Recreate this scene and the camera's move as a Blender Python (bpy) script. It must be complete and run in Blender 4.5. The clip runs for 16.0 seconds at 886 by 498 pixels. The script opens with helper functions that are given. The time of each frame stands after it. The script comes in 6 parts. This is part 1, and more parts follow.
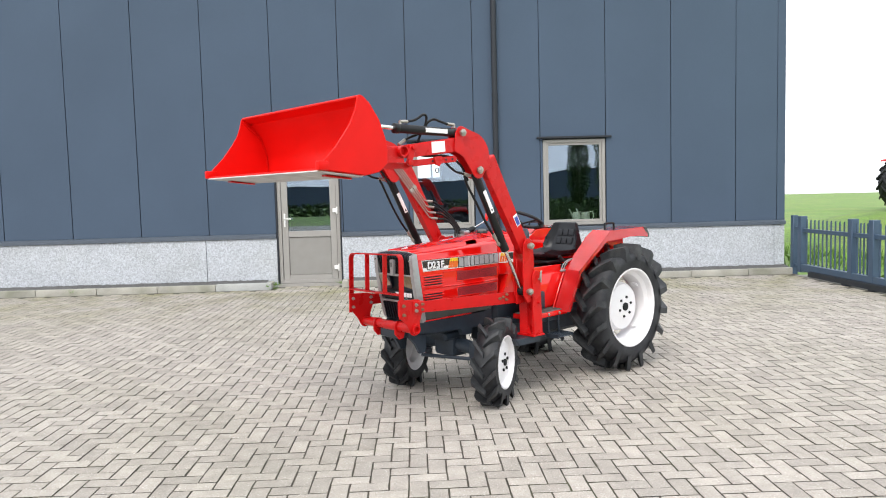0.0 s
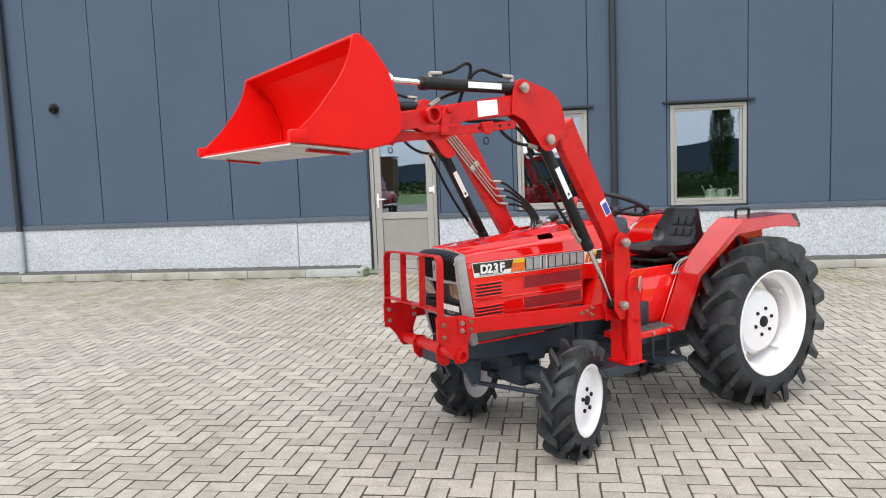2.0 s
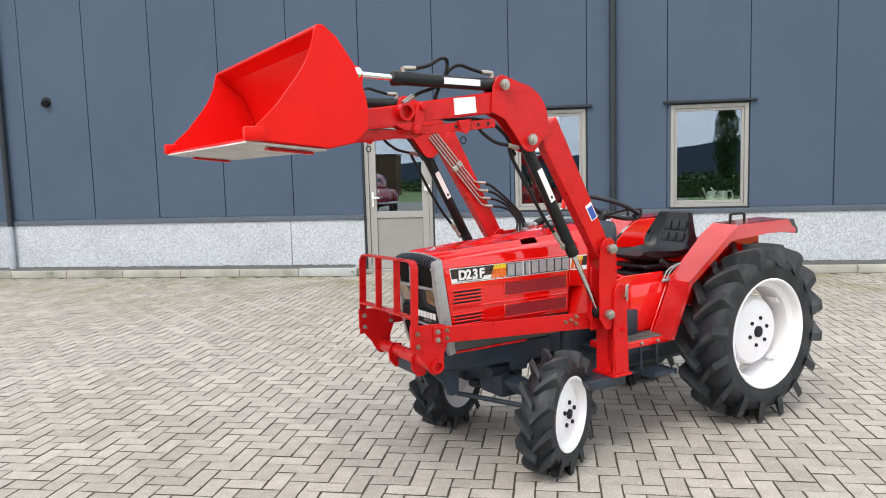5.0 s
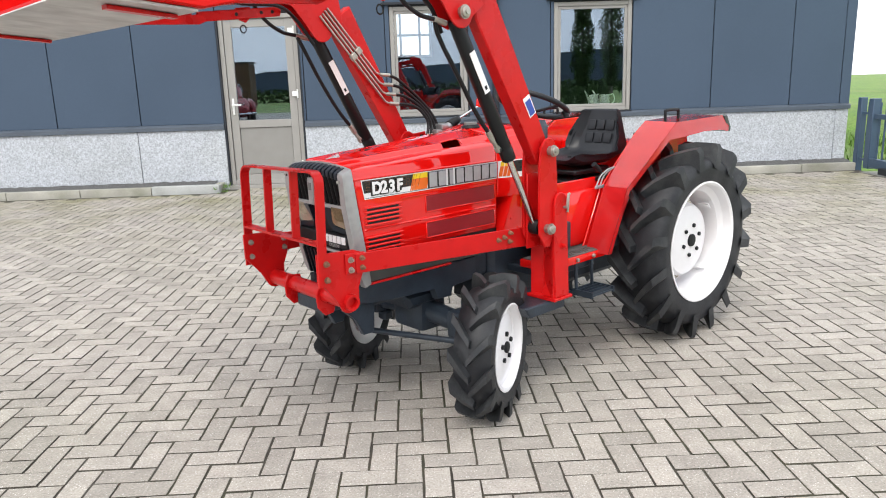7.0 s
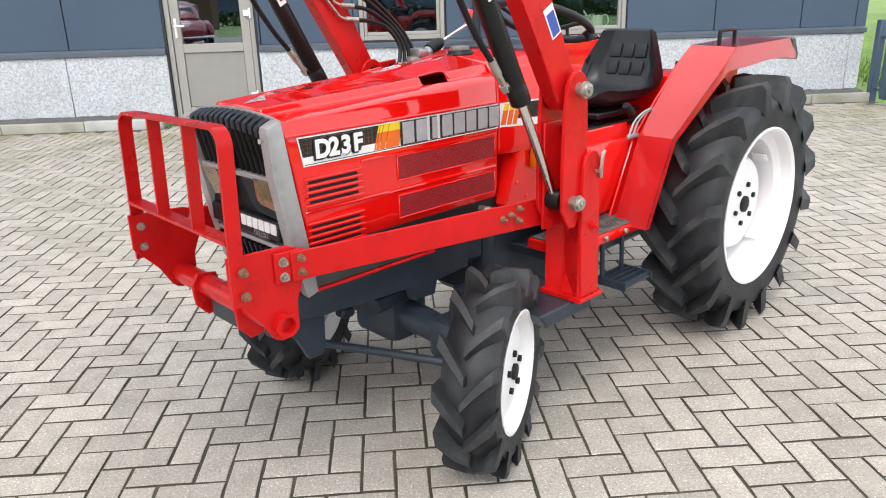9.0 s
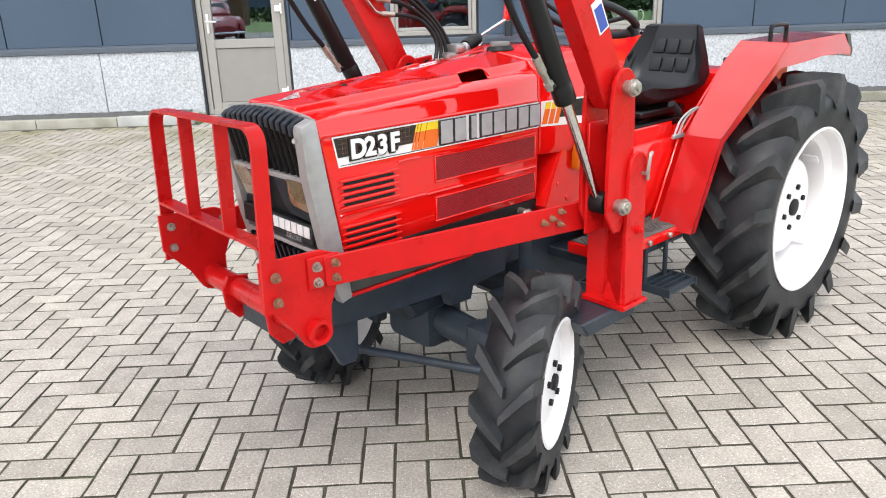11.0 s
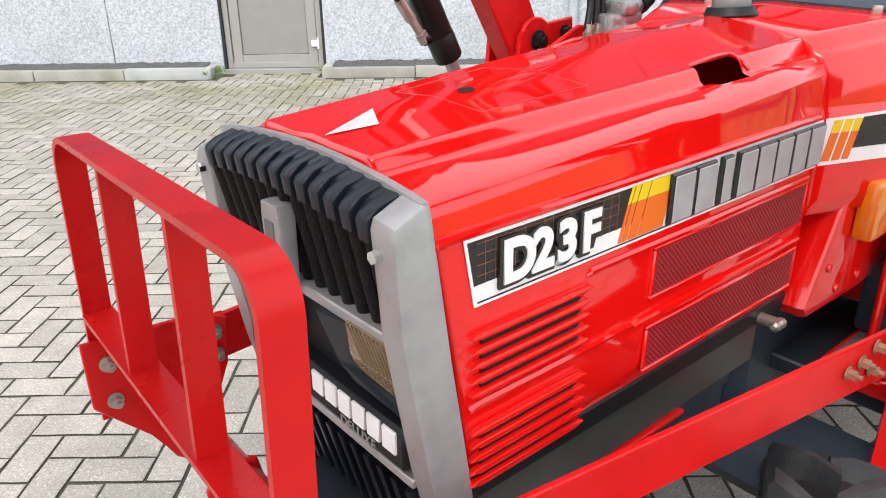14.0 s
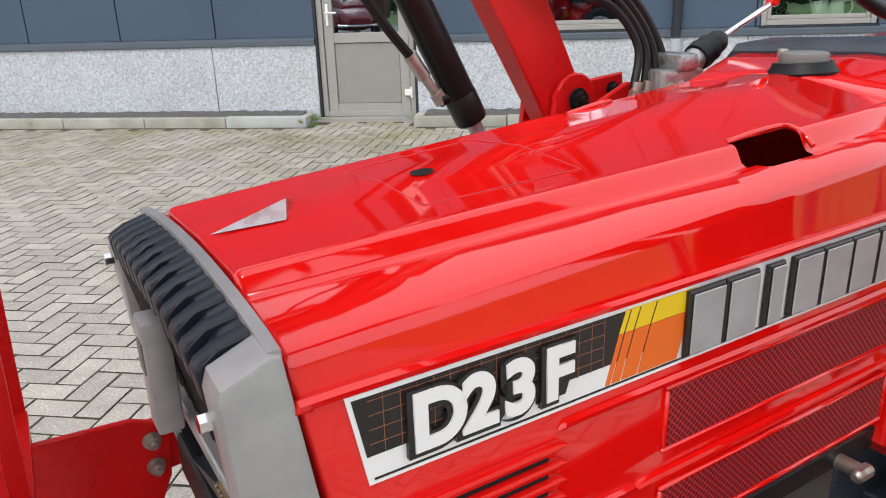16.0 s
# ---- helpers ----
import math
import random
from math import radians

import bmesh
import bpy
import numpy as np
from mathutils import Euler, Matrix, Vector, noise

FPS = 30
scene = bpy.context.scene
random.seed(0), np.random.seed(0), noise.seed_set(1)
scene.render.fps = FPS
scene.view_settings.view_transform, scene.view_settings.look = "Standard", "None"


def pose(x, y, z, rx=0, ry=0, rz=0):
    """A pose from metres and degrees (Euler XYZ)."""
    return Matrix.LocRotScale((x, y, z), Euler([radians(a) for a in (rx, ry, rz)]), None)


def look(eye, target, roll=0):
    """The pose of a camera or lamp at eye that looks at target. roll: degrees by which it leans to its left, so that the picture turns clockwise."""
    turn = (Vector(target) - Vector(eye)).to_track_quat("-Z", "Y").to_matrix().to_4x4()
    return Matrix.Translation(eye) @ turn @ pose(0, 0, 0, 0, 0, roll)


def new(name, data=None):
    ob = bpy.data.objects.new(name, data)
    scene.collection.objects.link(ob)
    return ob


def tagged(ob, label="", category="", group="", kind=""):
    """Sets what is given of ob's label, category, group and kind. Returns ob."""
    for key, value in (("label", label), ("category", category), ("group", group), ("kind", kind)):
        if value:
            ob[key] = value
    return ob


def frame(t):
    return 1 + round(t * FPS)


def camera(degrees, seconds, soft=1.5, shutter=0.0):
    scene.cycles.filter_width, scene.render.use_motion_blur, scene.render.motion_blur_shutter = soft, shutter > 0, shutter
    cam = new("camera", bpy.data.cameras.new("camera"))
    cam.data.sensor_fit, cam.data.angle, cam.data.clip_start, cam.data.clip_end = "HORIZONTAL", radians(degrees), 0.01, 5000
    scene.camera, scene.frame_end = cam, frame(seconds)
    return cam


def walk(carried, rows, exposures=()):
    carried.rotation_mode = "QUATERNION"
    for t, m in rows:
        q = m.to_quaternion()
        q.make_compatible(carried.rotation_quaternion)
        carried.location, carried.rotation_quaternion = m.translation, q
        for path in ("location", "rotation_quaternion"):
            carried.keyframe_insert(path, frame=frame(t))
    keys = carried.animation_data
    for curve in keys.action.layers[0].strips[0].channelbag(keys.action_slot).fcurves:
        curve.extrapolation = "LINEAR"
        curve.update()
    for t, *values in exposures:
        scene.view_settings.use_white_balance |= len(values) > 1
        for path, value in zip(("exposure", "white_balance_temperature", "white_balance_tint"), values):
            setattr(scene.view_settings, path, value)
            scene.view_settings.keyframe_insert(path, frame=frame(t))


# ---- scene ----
cam = camera(62.3, 16.0, soft=1.05)
PATH = [
    (0, (2.453, -11.996, 1.533), (2.527, -10.003, 1.383), -1.5),
    (0.5, (2.563, -11.629, 1.523), (2.55, -9.638, 1.333), -2.5),
    (1, (2.673, -11.283, 1.532), (2.54, -9.3, 1.306), -2.3),
    (1.5, (2.776, -10.942, 1.54), (2.59, -8.963, 1.32), -1.6),
    (2, (2.896, -10.668, 1.542), (2.607, -8.699, 1.337), -2.2),
    (2.5, (2.985, -10.513, 1.555), (2.642, -8.552, 1.369), -2.0),
    (3, (3.001, -10.467, 1.553), (2.696, -8.498, 1.373), -1.5),
    (3.5, (3.007, -10.466, 1.552), (2.7, -8.5, 1.356), -1.5),
    (5.8, (3.002, -10.445, 1.548), (2.721, -8.477, 1.325), -1.8),
    (6, (2.988, -10.406, 1.532), (2.737, -8.439, 1.272), -1.7),
    (6.5, (2.844, -10.121, 1.488), (2.771, -8.161, 1.099), -1.6),
    (7, (2.707, -9.78, 1.455), (2.774, -7.834, 1.0), -1.8),
    (7.5, (2.684, -9.402, 1.439), (2.813, -7.463, 0.966), -2.2),
    (8, (2.681, -9.075, 1.403), (2.88, -7.153, 0.889), -1.9),
    (8.5, (2.7, -8.854, 1.392), (2.862, -6.946, 0.811), -1.8),
    (9, (2.725, -8.78, 1.395), (2.857, -6.891, 0.75), -1.6),
    (9.2, (2.722, -8.77, 1.398), (2.834, -6.884, 0.743), -1.6),
    (11.3, (2.694, -8.686, 1.39), (2.753, -6.797, 0.737), -1.7),
    (11.5, (2.688, -8.696, 1.393), (2.763, -6.809, 0.735), -1.8),
    (12, (2.635, -8.486, 1.363), (2.715, -6.6, 0.7), -2.7),
    (12.5, (2.594, -8.167, 1.36), (2.534, -6.288, 0.678), -3.9),
    (13, (2.522, -7.867, 1.342), (2.379, -6.007, 0.622), -3.4),
    (13.5, (2.48, -7.647, 1.341), (2.419, -5.796, 0.585), -1.2),
    (14, (2.471, -7.562, 1.343), (2.467, -5.719, 0.566), -0.7),
    (14.5, (2.466, -7.536, 1.339), (2.486, -5.688, 0.576), -0.3),
    (15, (2.502, -7.462, 1.33), (2.463, -5.589, 0.631), -0.6),
    (15.5, (2.595, -7.377, 1.338), (2.421, -5.504, 0.658), -1.2),
    (16, (2.629, -7.33, 1.336), (2.346, -5.463, 0.677), -1.8),
]
EXPOSURES = [(0, 0.80), (0.5, 0.76), (2, 0.74), (3.5, 0.77), (7, 0.77), (9, 0.92), (12, 1.04), (13, 1.04), (14.5, 0.95), (15, 0.89), (15.5, 0.69), (16, 0.56)]
walk(cam, [(t, look(eye, target, roll)) for t, eye, target, roll in PATH], EXPOSURES)

# ---- light ----
world = bpy.data.worlds.new("overcast_sky")
scene.world = world
world.use_nodes = True
wn = world.node_tree.nodes
wl = world.node_tree.links
sky = wn.new("ShaderNodeTexSky")
sky.sky_type = "NISHITA"
sky.sun_disc = False
sky.sun_elevation = radians(48)
sky.sun_rotation = radians(200)
sky.air_density, sky.dust_density = 1.0, 4.0
cloud = wn.new("ShaderNodeMix")
cloud.data_type = "RGBA"
cloud.inputs[0].default_value = 0.82
cloud.inputs[7].default_value = (9.6, 9.9, 10.4, 1)
wl.new(sky.outputs[0], cloud.inputs[6])
wl.new(cloud.outputs[2], wn["Background"].inputs[0])
wn["Background"].inputs[1].default_value = 0.115
sun = new("sun", bpy.data.lights.new("sun", "SUN"))
sun.data.energy = 1.1
sun.data.angle = radians(25)
sun.data.color = (1.0, 0.96, 0.9)
sun.matrix_world = look((0, 0, 0), (0.25, 0.62, -0.9))


# ---- materials ----
def surf(name, base, rough=0.5, metal=0.0, var=0.12, scale=6.0, grain=0.0, grain_scale=300.0, bump=0.0, bump_scale=200.0,
         coat=0.0, island=0.0, tint=None, tint_scale=1.5, tint_amount=0.0, spec=0.5, piece=0.0):
    """A painted, cast or mineral surface: base colour varied at two scales, with uneven gloss and fine relief."""
    m = bpy.data.materials.new(name)
    m.use_nodes = True
    n, l = m.node_tree.nodes, m.node_tree.links
    b = n["Principled BSDF"]
    b.inputs["Metallic"].default_value = metal
    b.inputs["Coat Weight"].default_value = coat
    b.inputs["Coat Roughness"].default_value = 0.06
    b.inputs["Specular IOR Level"].default_value = spec
    co = n.new("ShaderNodeTexCoord")
    wide = n.new("ShaderNodeTexNoise")
    wide.inputs["Scale"].default_value = scale
    wide.inputs["Detail"].default_value = 5
    l.new(co.outputs["Object"], wide.inputs["Vector"])
    fine = n.new("ShaderNodeTexNoise")
    fine.inputs["Scale"].default_value = grain_scale
    fine.inputs["Detail"].default_value = 2
    l.new(co.outputs["Object"], fine.inputs["Vector"])

    def ramp(socket, amount):
        r = n.new("ShaderNodeMapRange")
        r.inputs[1].default_value, r.inputs[2].default_value = 0.25, 0.75
        r.inputs[3].default_value, r.inputs[4].default_value = 1 - amount, 1 + amount
        l.new(socket, r.inputs[0])
        return r.outputs[0]

    def times(a, c):
        t = n.new("ShaderNodeMath")
        t.operation = "MULTIPLY"
        l.new(a, t.inputs[0])
        l.new(c, t.inputs[1])
        return t.outputs[0]

    k = times(ramp(wide.outputs[0], var), ramp(fine.outputs[0], grain))
    if island or piece:
        if island:
            g = n.new("ShaderNodeNewGeometry").outputs["Random Per Island"]
        else:
            g = n.new("ShaderNodeObjectInfo").outputs["Random"]
        r = n.new("ShaderNodeMapRange")
        amount = island or piece
        r.inputs[3].default_value, r.inputs[4].default_value = 1 - amount, 1 + amount
        l.new(g, r.inputs[0])
        k = times(k, r.outputs[0])
    mul = n.new("ShaderNodeVectorMath")
    mul.operation = "SCALE"
    mul.inputs[0].default_value = base
    if tint:
        big = n.new("ShaderNodeTexNoise")
        big.inputs["Scale"].default_value = tint_scale
        big.inputs["Detail"].default_value = 6
        l.new(co.outputs["Object"], big.inputs["Vector"])
        r = n.new("ShaderNodeMapRange")
        r.inputs[1].default_value, r.inputs[2].default_value = 0.45, 0.7
        r.inputs[4].default_value = tint_amount
        l.new(big.outputs[0], r.inputs[0])
        mix = n.new("ShaderNodeMix")
        mix.data_type = "RGBA"
        mix.inputs[6].default_value = (*base, 1)
        mix.inputs[7].default_value = (*tint, 1)
        l.new(r.outputs[0], mix.inputs[0])
        l.new(mix.outputs[2], mul.inputs[0])
    l.new(k, mul.inputs["Scale"])
    l.new(mul.outputs[0], b.inputs["Base Color"])
    r = n.new("ShaderNodeMapRange")
    r.inputs[1].default_value, r.inputs[2].default_value = 0.3, 0.7
    r.inputs[3].default_value, r.inputs[4].default_value = max(rough * 0.8, 0.02), min(rough * 1.2, 1)
    l.new(wide.outputs[0], r.inputs[0])
    l.new(r.outputs[0], b.inputs["Roughness"])
    if bump:
        bn = n.new("ShaderNodeTexNoise")
        bn.inputs["Scale"].default_value = bump_scale
        bn.inputs["Detail"].default_value = 3
        l.new(co.outputs["Object"], bn.inputs["Vector"])
        bp = n.new("ShaderNodeBump")
        bp.inputs["Strength"].default_value = bump
        bp.inputs["Distance"].default_value = 0.004
        l.new(bn.outputs[0], bp.inputs["Height"])
        l.new(bp.outputs[0], b.inputs["Normal"])
    return m


def glass_mat(name, tint=(0.9, 0.95, 0.95), gain=2.2):
    """Coated window glass: mirror-like at its surface, clear behind."""
    m = bpy.data.materials.new(name)
    m.use_nodes = True
    n, l = m.node_tree.nodes, m.node_tree.links
    n.remove(n["Principled BSDF"])
    gl = n.new("ShaderNodeBsdfGlossy")
    gl.inputs["Roughness"].default_value = 0.0
    gl.inputs["Color"].default_value = (0.72, 0.84, 1.0, 1)
    tr = n.new("ShaderNodeBsdfTransparent")
    tr.inputs[0].default_value = (*tint, 1)
    fr = n.new("ShaderNodeFresnel")
    fr.inputs[0].default_value = 1.5
    k = n.new("ShaderNodeMath")
    k.operation = "MULTIPLY"
    k.use_clamp = True
    k.inputs[1].default_value = gain
    mx = n.new("ShaderNodeMixShader")
    l.new(fr.outputs[0], k.inputs[0])
    l.new(k.outputs[0], mx.inputs[0])
    l.new(tr.outputs[0], mx.inputs[1])
    l.new(gl.outputs[0], mx.inputs[2])
    l.new(mx.outputs[0], n["Material Output"].inputs[0])
    return m


M_PANEL = surf("coated_slate_blue_steel", (0.068, 0.096, 0.140), 0.5, spec=0.10, var=0.06, scale=0.8, grain=0.05, grain_scale=90, bump=0.03, bump_scale=60)
M_TRIM = surf("dark_steel_trim", (0.020, 0.024, 0.031), 0.45, var=0.1, spec=0.35)
M_FLASH = surf("slate_flashing", (0.075, 0.093, 0.118), 0.4, var=0.08)
M_PLINTH = surf("washed_gravel_concrete", (0.44, 0.465, 0.50), 0.85, var=0.10, scale=1.4, grain=0.34, grain_scale=50, bump=0.7, bump_scale=90,
                tint=(0.35, 0.365, 0.36), tint_scale=1.1, tint_amount=0.35)
M_KERB = surf("weathered_concrete_kerb", (0.34, 0.33, 0.29), 0.9, var=0.2, scale=3, grain=0.15, grain_scale=120, bump=0.4, tint=(0.16, 0.17, 0.11), tint_scale=2.2, tint_amount=0.6, piece=0.12)


def paver_mat(name, joined):
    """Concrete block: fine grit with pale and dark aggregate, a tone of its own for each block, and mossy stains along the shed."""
    m = bpy.data.materials.new(name)
    m.use_nodes = True
    n, l = m.node_tree.nodes, m.node_tree.links
    b = n["Principled BSDF"]
    b.inputs["Roughness"].default_value = 0.88
    b.inputs["Specular IOR Level"].default_value = 0.3
    geo = n.new("ShaderNodeNewGeometry")

    def noise_at(scale, detail=3):
        t = n.new("ShaderNodeTexNoise")
        t.inputs["Scale"].default_value, t.inputs["Detail"].default_value = scale, detail
        l.new(geo.outputs["Position"], t.inputs["Vector"])
        return t.outputs[0]

    def span(socket, a, c, lo, hi):
        r = n.new("ShaderNodeMapRange")
        for k, v in zip((1, 2, 3, 4), (a, c, lo, hi)):
            r.inputs[k].default_value = v
        l.new(socket, r.inputs[0])
        return r.outputs[0]

    def math_of(kind, a, c):
        t = n.new("ShaderNodeMath")
        t.operation = kind
        l.new(a, t.inputs[0])
        l.new(c, t.inputs[1])
        return t.outputs[0]

    def blend(fac, a, colour):
        t = n.new("ShaderNodeMix")
        t.data_type = "RGBA"
        l.new(fac, t.inputs[0])
        if isinstance(a, tuple):
            t.inputs[6].default_value = (*a, 1)
        else:
            l.new(a, t.inputs[6])
        t.inputs[7].default_value = (*colour, 1)
        return t.outputs[2]

    def grains(scale, size, keep):
        v = n.new("ShaderNodeTexVoronoi")
        v.inputs["Scale"].default_value = scale
        l.new(geo.outputs["Position"], v.inputs["Vector"])
        sep = n.new("ShaderNodeSeparateColor")
        l.new(v.outputs["Color"], sep.inputs[0])
        return math_of("MULTIPLY", span(v.outputs["Distance"], size, size * 0.6, 0, 1), span(sep.outputs[0], keep, keep + 0.02, 1, 0))

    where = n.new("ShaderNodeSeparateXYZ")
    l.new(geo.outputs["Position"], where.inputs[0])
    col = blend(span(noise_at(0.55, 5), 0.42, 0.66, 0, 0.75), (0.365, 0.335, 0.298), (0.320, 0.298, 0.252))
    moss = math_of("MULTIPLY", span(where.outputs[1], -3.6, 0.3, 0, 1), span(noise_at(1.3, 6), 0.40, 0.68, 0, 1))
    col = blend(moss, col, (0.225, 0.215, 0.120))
    col = blend(grains(150, 0.36, 0.17), col, (0.66, 0.64, 0.61))
    col = blend(grains(130, 0.34, 0.13), col, (0.200, 0.180, 0.155))
    k = math_of("MULTIPLY", span(noise_at(120, 4), 0.25, 0.75, 0.72, 1.26), span(noise_at(9, 4), 0.25, 0.75, 0.86, 1.14))
    own = geo.outputs["Random Per Island"] if joined else n.new("ShaderNodeObjectInfo").outputs["Random"]
    k = math_of("MULTIPLY", k, span(own, 0, 1, 0.86, 1.12))
    mul = n.new("ShaderNodeVectorMath")
    mul.operation = "SCALE"
    l.new(col, mul.inputs[0])
    l.new(k, mul.inputs["Scale"])
    l.new(mul.outputs[0], b.inputs["Base Color"])
    bp = n.new("ShaderNodeBump")
    bp.inputs["Strength"].default_value, bp.inputs["Distance"].default_value = 0.55, 0.003
    l.new(noise_at(260, 4), bp.inputs["Height"])
    l.new(bp.outputs[0], b.inputs["Normal"])
    return m


M_KERBP = surf("pale_concrete_kerb", (0.40, 0.41, 0.40), 0.9, var=0.12, scale=4, grain=0.2, grain_scale=120, bump=0.3, tint=(0.26, 0.27, 0.24), tint_scale=3, tint_amount=0.5)
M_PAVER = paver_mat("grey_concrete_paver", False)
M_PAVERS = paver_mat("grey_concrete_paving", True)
M_JOINT = surf("dark_joint_sand", (0.058, 0.051, 0.040), 0.95, var=0.5, scale=7, grain=0.45, grain_scale=160, tint=(0.060, 0.070, 0.028), tint_scale=1.6, tint_amount=0.6)
M_GRAVEL = surf("dark_gravel", (0.085, 0.085, 0.083), 0.95, var=0.3, scale=9, grain=0.6, grain_scale=90, bump=1.0, bump_scale=90)
M_FRAME = surf("taupe_grey_frame", (0.300, 0.290, 0.272), 0.45, var=0.05)
M_DOORP = surf("taupe_door_panel", (0.250, 0.243, 0.228), 0.5, var=0.06)
M_GLASS = glass_mat("window_glass", gain=5.0)
M_WHITE = surf("white_plastic", (0.75, 0.75, 0.73), 0.4, var=0.05)
# inner wall and floor: the unlit room's gloom is put into a dark base
M_DARK = surf("unlit_interior_dark", (0.06, 0.058, 0.055), 0.9, var=0.2)
M_GRASS = surf("meadow_grass", (0.115, 0.21, 0.035), 0.9, var=0.35, scale=1.2, grain=0.5, grain_scale=25, tint=(0.20, 0.24, 0.06), tint_scale=0.25, tint_amount=0.8)
M_ASPH = surf("worn_asphalt", (0.16, 0.155, 0.15), 0.9, var=0.15, scale=1.5, grain=0.3, grain_scale=80)
M_BLUE = surf("blue_grey_fence_paint", (0.050, 0.085, 0.135), 0.45, var=0.1)
M_BLACK = surf("black_plastic", (0.007, 0.008, 0.0095), 0.5, var=0.15, spec=0.28)
M_LEAF = surf("poplar_leaves", (0.045, 0.085, 0.022), 0.8, var=0.4, scale=2, island=0.5)
M_BARK = surf("grey_bark", (0.12, 0.10, 0.08), 0.95, var=0.3)


# ---- mesh helpers ----
def mesh_object(name, bm, mat, parent=None, angle=38):
    bmesh.ops.recalc_face_normals(bm, faces=bm.faces)
    for f in bm.faces:
        f.smooth = True
    me = bpy.data.meshes.new(name)
    bm.to_mesh(me)
    bm.free()
    me.set_sharp_from_angle(angle=radians(angle))
    for m in (mat if isinstance(mat, (list, tuple)) else [mat]):
        me.materials.append(m)
    ob = new(name, me)
    if parent:
        ob.parent = parent
    return ob


def part(name, bm, mat, parent, label="", angle=38):
    """One mesh under a thing or under a part."""
    ob = mesh_object(name, bm, mat, parent, angle)
    if label:
        tagged(ob, label)
    return ob


def thing(name, at, yaw, label, category, group="", kind=""):
    ob = new(name)
    ob.empty_display_size = 0.2
    ob.matrix_world = pose(at[0], at[1], at[2], 0, 0, yaw)
    return tagged(ob, label, category, group, kind)


def add_box(bm, x0, x1, y0, y1, z0, z1, bevel=0.0, seg=1, m=None):
    vs = [bm.verts.new(p) for p in ((x0, y0, z0), (x1, y0, z0), (x1, y1, z0), (x0, y1, z0), (x0, y0, z1), (x1, y0, z1), (x1, y1, z1), (x0, y1, z1))]
    fs = [bm.faces.new([vs[i] for i in q]) for q in ((0, 3, 2, 1), (4, 5, 6, 7), (0, 1, 5, 4), (1, 2, 6, 5), (2, 3, 7, 6), (3, 0, 4, 7))]
    if m:
        bmesh.ops.transform(bm, matrix=m, verts=vs)
    if bevel:
        es = list({e for f in fs for e in f.edges})
        bmesh.ops.bevel(bm, geom=es, offset=bevel, segments=seg, affect="EDGES", profile=0.5)
    return bm


def box(x0, x1, y0, y1, z0, z1, bevel=0.0, seg=1, m=None):
    return add_box(bmesh.new(), min(x0, x1), max(x0, x1), min(y0, y1), max(y0, y1), min(z0, z1), max(z0, z1), bevel, seg, m)


def add_prism(bm, outline, y0, y1, bevel=0.0, seg=1, plane="xz", m=None):
    """A plate: an outline in the plane, given thickness along the third axis."""
    def p(a, b, c):
        return {"xz": (a, c, b), "xy": (a, b, c), "yz": (c, a, b)}[plane]
    lo = [bm.verts.new(p(a, b, y0)) for a, b in outline]
    hi = [bm.verts.new(p(a, b, y1)) for a, b in outline]
    n = len(outline)
    fs = [bm.faces.new(lo), bm.faces.new(hi[::-1])]
    fs += [bm.faces.new((lo[i], hi[i], hi[(i + 1) % n], lo[(i + 1) % n])) for i in range(n)]
    if m:
        bmesh.ops.transform(bm, matrix=m, verts=lo + hi)
    if bevel:
        es = list({e for f in fs[:2] for e in f.edges})
        bmesh.ops.bevel(bm, geom=es, offset=bevel, segments=seg, affect="EDGES", profile=0.5)
    return bm


def prism(outline, y0, y1, bevel=0.0, seg=1, plane="xz", m=None):
    return add_prism(bmesh.new(), outline, y0, y1, bevel, seg, plane, m)


def add_cyl(bm, a, b, r, r2=None, seg=20, bevel=0.0):
    a, b = Vector(a), Vector(b)
    q = (b - a).to_track_quat("Z", "Y").to_matrix().to_4x4()
    m = Matrix.Translation((a + b) / 2) @ q
    out = bmesh.ops.create_cone(bm, cap_ends=True, segments=seg, radius1=r, radius2=r if r2 is None else r2, depth=(b - a).length, matrix=m)
    if bevel:
        es = [e for e in {e for v in out["verts"] for e in v.link_edges} if len(e.link_faces) == 2 and any(len(f.verts) > 4 for f in e.link_faces)]
        bmesh.ops.bevel(bm, geom=es, offset=bevel, segments=2, affect="EDGES", profile=0.5)
    return bm


def cyl(a, b, r, r2=None, seg=20, bevel=0.0):
    return add_cyl(bmesh.new(), a, b, r, r2, seg, bevel)


def smooth_path(points, steps=6):
    """Points along a Catmull-Rom curve."""
    p = [Vector(q) for q in points]
    p = [2 * p[0] - p[1]] + p + [2 * p[-1] - p[-2]]
    out = []
    for i in range(1, len(p) - 2):
        for s in range(steps):
            t = s / steps
            a, b, c, d = p[i - 1:i + 3]
            out.append(0.5 * ((2 * b) + (c - a) * t + (2 * a - 5 * b + 4 * c - d) * t * t + (3 * b - a - 3 * c + d) * t ** 3))
    return out + [p[-2]]


